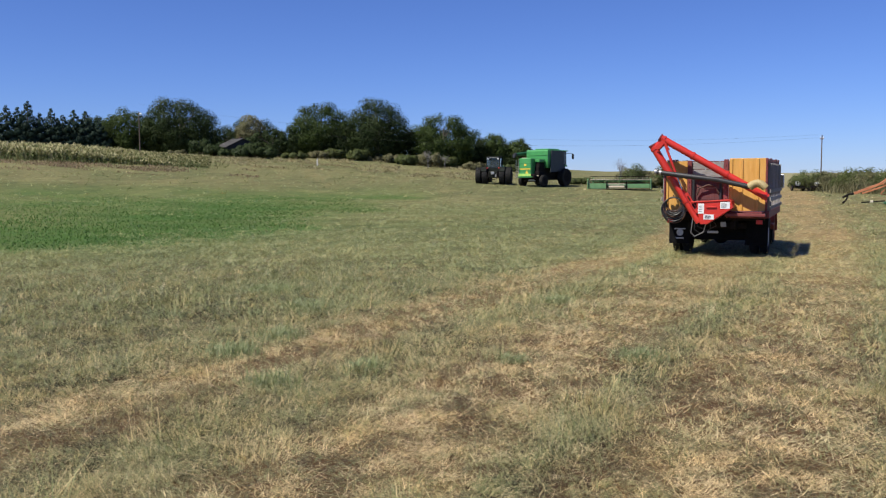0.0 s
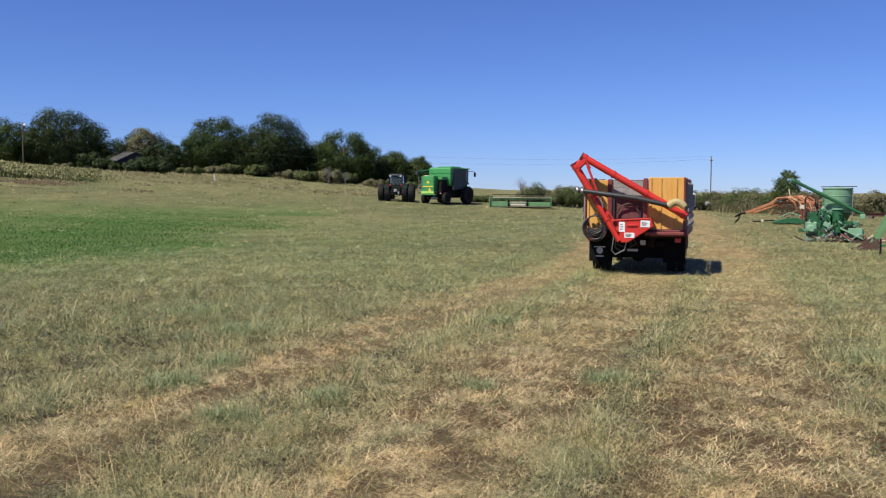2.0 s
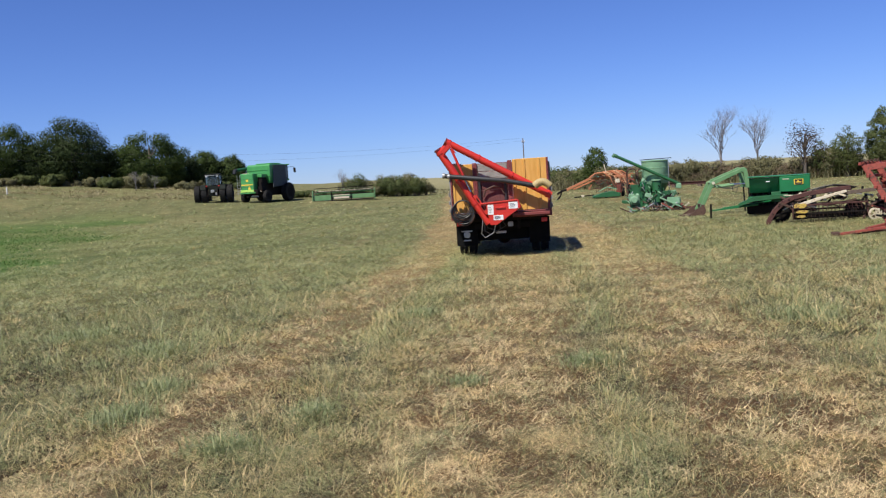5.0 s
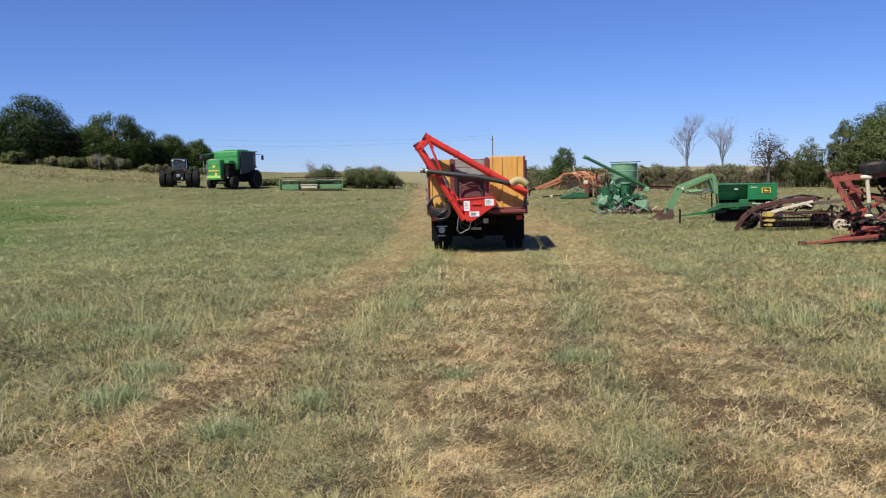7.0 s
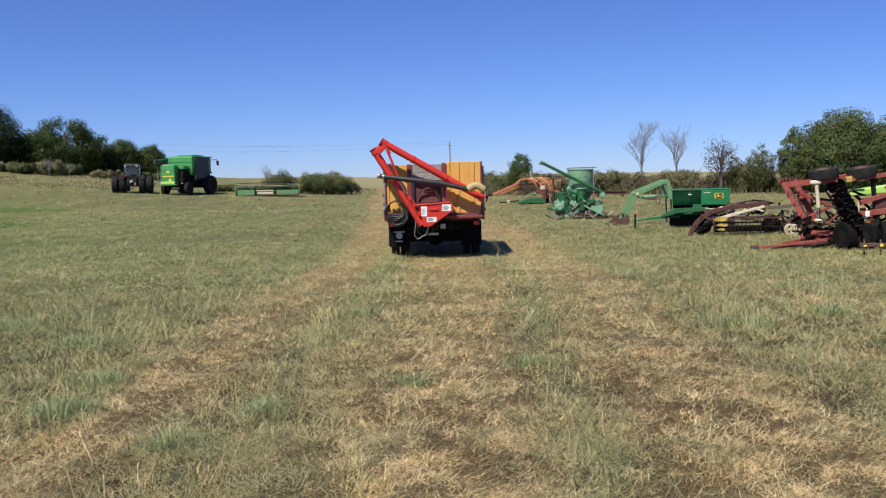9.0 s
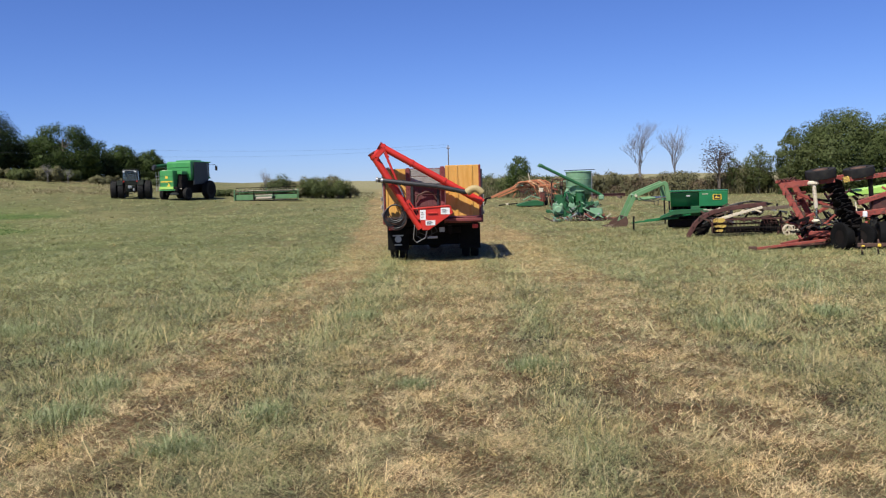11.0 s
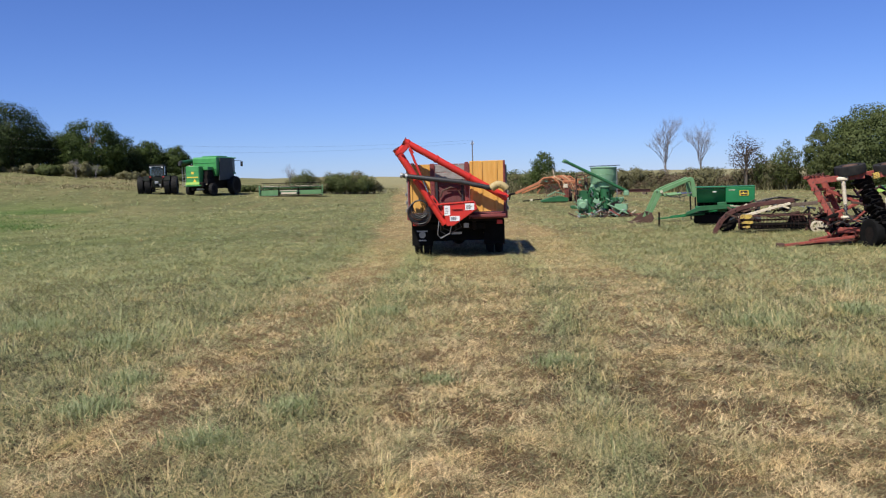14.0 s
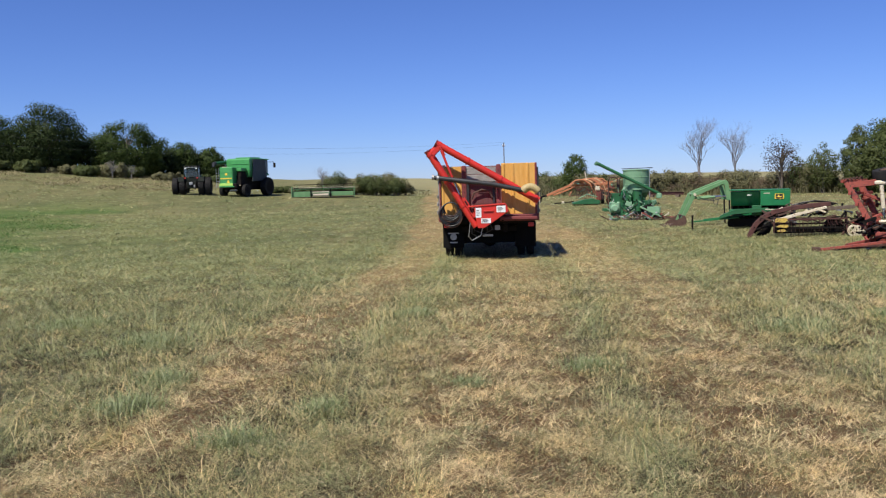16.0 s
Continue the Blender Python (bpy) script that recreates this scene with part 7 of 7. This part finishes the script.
def row_planter(m):
    C = thing("lime_green_implement", m, "lime green implement with pale hood behind the harrow", "implement")
    boxes, rod, bar = boxes_for(C), rods_for(C), bars_for(C)
    bm = bmesh.new()
    slab(bm, [(-0.75, 1.32), (0.9, 1.55), (0.95, 1.32), (-0.7, 1.18)], 0.9, pose(0, 0, 0))
    bmesh.ops.bevel(bm, geom=list(bm.edges), offset=0.02, segments=1, affect='EDGES')
    part("hood", bm, "lime", C, "bright lime green sloping hood")
    boxes("pale_lid", "galv", [((-1.15, -0.2, 1.6), (-0.4, 0.5, 1.67))], "pale grey sheet lid")
    boxes("frame_bar", "dark_frame", [((-1.0, 0.1, 0.7), (1.1, 0.25, 0.85))])
    for k in range(8):
        bar("tine", (-0.7 + 0.2 * k, 0.0, 1.0 + 0.025 * k), (-0.68 + 0.2 * k, -0.05, 0.78), 0.03, 0.03, "cream")
    for x in (-0.8, 0.9):
        bar("leg", (x, 0.2, 0.8), (x, 0.2, 0.0), 0.08, 0.08, "dark_frame")
    wheel(C, 0.0, 0.5, 0.4, 0.2, "yellow", 18, tread=0.02)


def cultivator_row(m):
    C = thing("yellow_cultivator", m, "low rusty cultivator piece with yellow parts in the grass", "implement")
    boxes, rod, bar = boxes_for(C), rods_for(C), bars_for(C)
    bar("tool_bar", (-0.7, 0, 0.24), (1.3, 0.15, 0.26), 0.08, 0.08, "rust")
    for k in range(6):
        x = -0.6 + 0.33 * k
        rod("shank", [(x, 0.02, 0.26), (x, 0.22, 0.34), (x, 0.24, 0.15), (x, 0.1, 0.02)], 0.018, "rust", seg=6)
        boxes("yellow_clamp", "yellow", [((x - 0.03, -0.05, 0.2), (x + 0.04, 0.07, 0.24 + 0.03 * (k % 3)))])
    boxes("gauge_block", "yellow", [((0.14, -0.08, 0.05), (0.24, 0.02, 0.36))], bevel=0.03)


def grinder_mixer(m):
    C = thing("grinder_mixer", m, "bleached green grinder-mixer with round tank and slanting auger", "feed grinder")
    boxes, rod, bar = boxes_for(C), rods_for(C), bars_for(C)
    bm = bmesh.new()
    lathe(bm, [(0.57, 1.25), (0.585, 1.27), (0.585, 2.24), (0.61, 2.25), (0.61, 2.29), (0.3, 2.31), (0.05, 2.32)], pose(1.3, 0, 0), 32)
    part("tank", bm, "mint", C, "round bleached green mixing tank", smooth=True)
    bm = bmesh.new()
    lathe(bm, [(0.25, 0.55), (0.57, 1.25)], pose(1.3, 0, 0), 32)
    part("tank_cone", bm, "dark_green", C, smooth=True)
    for z in (1.6, 1.95):
        bm = bmesh.new()
        lathe(bm, [(0.586, z - 0.015), (0.598, z), (0.586, z + 0.015)], pose(1.3, 0, 0), 32)
        part("tank_band", bm, "mint", C)
    rod("tank_auger", [(-0.42, -0.75, 2.55), (2.25, -0.7, 1.17)], 0.07, "dark_green", "long slanting green unloading auger", 14)
    rod("auger_spout", [(-0.42, -0.75, 2.55), (-0.55, -0.75, 2.62), (-0.6, -0.75, 2.53)], 0.085, "dark_green", seg=12)
    boxes("auger_gearbox", "mint", [((2.1, -0.85, 0.98), (2.32, -0.55, 1.2))], bevel=0.03)
    boxes("chassis", "dark_green", [((-0.2, -0.4, 0.42), (2.3, -0.28, 0.55)), ((-0.2, 0.3, 0.42), (2.3, 0.42, 0.55))])
    for x in (0.55, 1.35, 2.15):
        boxes("cross_member", "dark_green", [((x - 0.05, -0.4, 0.43), (x + 0.05, 0.42, 0.53))])
    for s in (-1, 1):
        wheel(C, 0, 0, 0.36, 0.2, "cream", 18, face=s, tread=0.02).matrix_basis = pose(1.75, s * 0.72, 0.36, 0, 90, 90)
    boxes("hammer_mill", "mint", [((0.04, -0.7, 0.36), (0.5, -0.15, 0.86))], "green hammer mill housing", 0.06)
    bm = bmesh.new()
    lathe(bm, [(0.12, -0.16), (0.16, -0.12), (0.16, 0.12), (0.12, 0.16)], pose(0.24, -0.78, 0.58, 90, 0, 0), 24)
    part("mill_drum", bm, "mint", C, smooth=True)
    for x in (0.02, 0.5):
        rod("hoop_frame", [(x, -0.3, 0.5), (x, -0.3, 1.8), (x + 0.06, -0.3, 1.95), (x + 0.3, -0.3, 1.98), (x + 0.4, -0.3, 1.9), (x + 0.42, -0.3, 0.6)], 0.035, "rust", "rusty hoop frame")
    rod("blower_pipe", [(0.6, -0.2, 0.8), (0.75, -0.15, 1.4), (0.95, -0.1, 1.75), (1.2, 0, 1.9)], 0.09, "mint")
    rod("drop_chute", [(0.7, -0.5, 0.3), (0.95, -0.55, 1.2)], 0.07, "dark_green")
    rod("mixing_column", [(1.28, -0.62, 0.42), (1.28, -0.6, 1.42)], 0.21, "dark_green", "dark green upright mixing column", 20)
    rod("column_flange", [(1.28, -0.62, 1.38), (1.28, -0.62, 1.44)], 0.24, "mint", "", 20)
    boxes("discharge_panel", "mint", [((1.66, -0.95, 0.22), (2.2, -0.88, 0.62))], "slanting bleached green discharge panel")
    rod("tank_ladder", [(1.85, -0.35, 0.6), (1.86, -0.36, 2.2)], 0.018, "galv")
    rod("lid_bar", [(0.65, 0, 2.34), (2.05, 0, 2.36)], 0.016, "dark_frame")
    for k, (x, z, a, mt) in enumerate(((0.85, 0.75, 25, "mint"), (1.15, 0.45, -40, "mint"), (1.7, 0.5, 55, "drill_green"), (2.0, 0.8, -20, "mint"), (0.65, 1.25, 10, "drill_green"), (2.2, 0.45, 15, "mint"))):
        bm = bmesh.new()
        bx(bm, (-0.13, -0.03, -0.1), (0.13, 0.03, 0.1), 0.015, pose(x, -0.78 + 0.03 * k, z, 0, a, 8 * k))
        part("shield_panel", bm, mt, C)
    g = random.Random(31)
    # dark plates added behind the clutter for the shaded gaps inside the mill
    boxes("mill_frame", "dark_green", [((0.1, -0.6, 0.2), (1.0, -0.45, 1.25)), ((1.1, -0.66, 0.15), (2.0, -0.55, 0.9))], "dark green mill frame plate")
    for k in range(110):
        p = Vector((g.uniform(0.0, 2.2), g.uniform(-0.95, -0.5), g.uniform(0.15, 1.4)))
        p.z *= 1.0 - 0.25 * abs(p.x - 0.6)
        q = p + Vector((g.uniform(-0.2, 0.2), g.uniform(-0.1, 0.1), g.uniform(-0.25, 0.25)))
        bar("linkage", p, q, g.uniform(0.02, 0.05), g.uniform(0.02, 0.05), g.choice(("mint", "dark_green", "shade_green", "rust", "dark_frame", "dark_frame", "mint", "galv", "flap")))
    bar("feed_trough", (1.35, -0.9, 0.62), (2.3, -1.0, 0.15), 0.4, 0.06, "mint")
    g = random.Random(8)
    for k in range(45):
        x, y = g.uniform(-0.1, 2.9), g.uniform(-1.3, -0.8)
        a = Vector((x, y, g.uniform(0.02, 0.22)))
        b = a + Vector((g.uniform(-0.5, 0.5), g.uniform(-0.2, 0.2), g.uniform(-0.02, 0.3)))
        bar("scrap_piece", a, b, g.uniform(0.03, 0.09), g.uniform(0.03, 0.07), g.choice(("rust", "rust", "cream", "mint", "implement_red", "galv")))


def orange_rake(m):
    C = thing("orange_implement", m, "faded orange folded implement with long drooping arms", "implement")
    boxes, rod, bar = boxes_for(C), rods_for(C), bars_for(C)
    bar("tongue", (0.05, 0, 0.5), (1.5, 0.1, 1.1), 0.1, 0.12, "orange", "long faded orange drawbar")
    bar("tongue", (0.4, 0.3, 0.5), (1.7, 0.3, 0.98), 0.07, 0.08, "orange")
    rod("hitch", [(-0.45, 0, 0.3), (-0.2, 0, 0.46), (0.05, 0, 0.5)], 0.05, "dark_frame")
    rod("hitch_stand", [(-0.2, 0, 0.48), (-0.28, 0, 0.2), (-0.45, 0, 0.02)], 0.04, "dark_frame")
    g = random.Random(3)
    for k in range(11):
        y = -0.35 + 0.1 * k
        dx, dz = 0.1 * k + g.uniform(-0.1, 0.1), g.uniform(-0.08, 0.08)
        rod("arm", [(1.2 + 0.5 * dx, y, 1.0 + dz), (1.55 + dx, y, 1.24 + dz), (1.95 + dx, y + 0.04, 1.27 + dz), (2.3 + dx, y + 0.06, 1.02 + dz), (2.5 + dx, y, 0.55)], [0.04, 0.045, 0.045, 0.04, 0.025], g.choice(("orange", "orange", "tan_orange")), "curved faded orange spring arm", 7)
    for k in range(16):
        x = 1.5 + 0.1 * k
        rod("spring_tine", [(x, -0.3, 0.95), (x + 0.08, -0.42, 0.7), (x + 0.02, -0.5, 0.28)], 0.014, "rust", seg=5)
    for k in range(70):
        p = Vector((g.uniform(1.3, 3.5), g.uniform(-0.3, 0.7), g.uniform(0.45, 1.2)))
        q = p + Vector((g.uniform(-0.5, 0.5), g.uniform(-0.1, 0.1), g.uniform(-0.25, 0.2)))
        bar("linkage", p, q, g.uniform(0.04, 0.07), g.uniform(0.03, 0.06), g.choice(("orange", "orange", "tan_orange", "implement_red", "mint", "rust")))
    boxes("frame", "orange", [((1.5, -0.2, 1.0), (3.3, -0.1, 1.1)), ((1.9, 0.5, 0.95), (3.4, 0.6, 1.06))])
    boxes("gear_housing", "implement_red", [((2.55, -0.35, 0.2), (2.8, -0.1, 0.7))], "faded red gear housing", 0.04)
    boxes("white_panel", "cream", [((2.5, -0.4, 0.72), (2.72, -0.36, 0.92))])
    rod("mast", [(2.1, 0, 1.2), (2.0, 0, 1.7)], 0.025, "cream")
    for x in (2.9, 3.2):
        wheel(C, x, 0.1, 0.32, 0.16, "orange", 16, tread=0.015)


def mower_deck(m):
    C = thing("green_mower_deck", m, "low pale green mower deck lying in the grass", "mower")
    boxes, rod, bar = boxes_for(C), rods_for(C), bars_for(C)
    bm = bmesh.new()
    slab(bm, [(-0.2, 0.1), (1.1, 0.1), (1.15, 0.35), (0.75, 0.5), (0.3, 0.4), (-0.2, 0.22)], 0.9)
    bmesh.ops.bevel(bm, geom=list(bm.edges), offset=0.03, segments=1, affect='EDGES')
    part("deck", bm, "dark_green", C)
    bar("drawbar", (-0.15, 0.3, 0.3), (-1.1, 0.1, 0.2), 0.08, 0.08, "dark_frame")
    boxes("hitch_block", "cream", [((-0.75, 0.05, 0.2), (-0.62, 0.2, 0.34))])
    wheel(C, 0.5, 1.0, 0.24, 0.14, "cream", 14, tread=0.01)
    rod("lift_bar", [(0.1, 0.2, 0.5), (0.5, 0.3, 0.8), (1.0, 0.3, 0.6)], 0.035, "mint")


def tank_cart(m, label):
    C = thing("tank_cart", m, label, "cart", "carts by the hedgerow")
    boxes, rod, bar = boxes_for(C), rods_for(C), bars_for(C)
    bm = bmesh.new()
    lathe(bm, [(0.05, -0.36), (0.18, -0.33), (0.22, -0.26), (0.22, 0.26), (0.18, 0.33), (0.05, 0.36)], pose(0, 0, 0.76, 0, 90, 90), 20)
    part("tank", bm, "white", C, "small white tank", smooth=True)
    boxes("frame", "dark_frame", [((-0.5, -0.6, 0.42), (0.5, 0.6, 0.54))])
    for s in (-1, 1):
        wheel(C, s * 0.55, 0, 0.3, 0.16, "rust", 16, face=s, tread=0.015)
    bar("drawbar", (0, -0.6, 0.45), (0.5, -1.5, 0.3), 0.07, 0.07, "dark_frame")
    for x in (-0.35, 0.35):
        rod("pipe", [(x, -0.5, 0.5), (x * 1.3, -0.6, 0.75), (x * 1.7, -0.6, 0.7)], 0.03, "dark_frame")


front_loader(pose(6.46, 33.9, H(7.0, 34) - 0.02, 0, 0, -3) @ Matrix.Scale(1.04, 4))
grain_drill(pose(8.57, 30.5, H(8.57, 30.5) - 0.02, 0, 0, -14) @ Matrix.Scale(1.04, 4))
hay_rake(pose(7.86, 26.1, H(7.9, 26.1) - 0.02, 0, 0, -12) @ Matrix.Scale(0.99, 4))
disk_harrow(pose(8.95, 21.55, H(8.9, 21.5) - 0.02, 0, 0, -14) @ Matrix.Scale(1.08, 4))
row_planter(pose(11.5, 23.45, H(11.75, 23.45) - 0.02, 0, 0, -14))
cultivator_row(pose(9.75, 18.9, H(9.75, 18.9) - 0.02, 0, 0, -20))
grinder_mixer(pose(4.98, 45.4, H(6.0, 45.3) - 0.02) @ Matrix.Scale(1.127, 4))
orange_rake(pose(2.33, 59.9, H(4, 59.9) - 0.02) @ Matrix.Scale(1.32, 4))
mower_deck(pose(4.3, 58.0, H(4.3, 58.0) - 0.02) @ Matrix.Diagonal((1.35, 1.25, 0.95, 1)))
tank_cart(pose(-3.0, 94.5, H(-3.0, 94.5) - 0.02, 0, 0, 20), "small white tank on a dark two-wheeled cart")
tank_cart(pose(-1.1, 94.0, H(-1.1, 94.0) - 0.02, 0, 0, -30), "dark two-wheeled cart with a pale tank")


def rusty_beam(m):
    C = thing("steel_beam", m, "long rusty steel beam on blocks at the hedge foot", "beam")
    boxes, rod, bar = boxes_for(C), rods_for(C), bars_for(C)
    boxes("flange", "red_rust", [((-1.6, -0.1, 0.3), (1.6, 0.1, 0.34)), ((-1.6, -0.1, 0.5), (1.6, 0.1, 0.54))])
    boxes("web", "red_rust", [((-1.6, -0.02, 0.34), (1.6, 0.02, 0.5))])
    boxes("block", "pole_wood", [((x - 0.15, -0.2, 0.0), (x + 0.15, 0.2, 0.3)) for x in (-1.1, 1.1)])


rusty_beam(pose(12.6, 73.5, H(12.6, 73.5) - 0.1, 0, 0, -30))
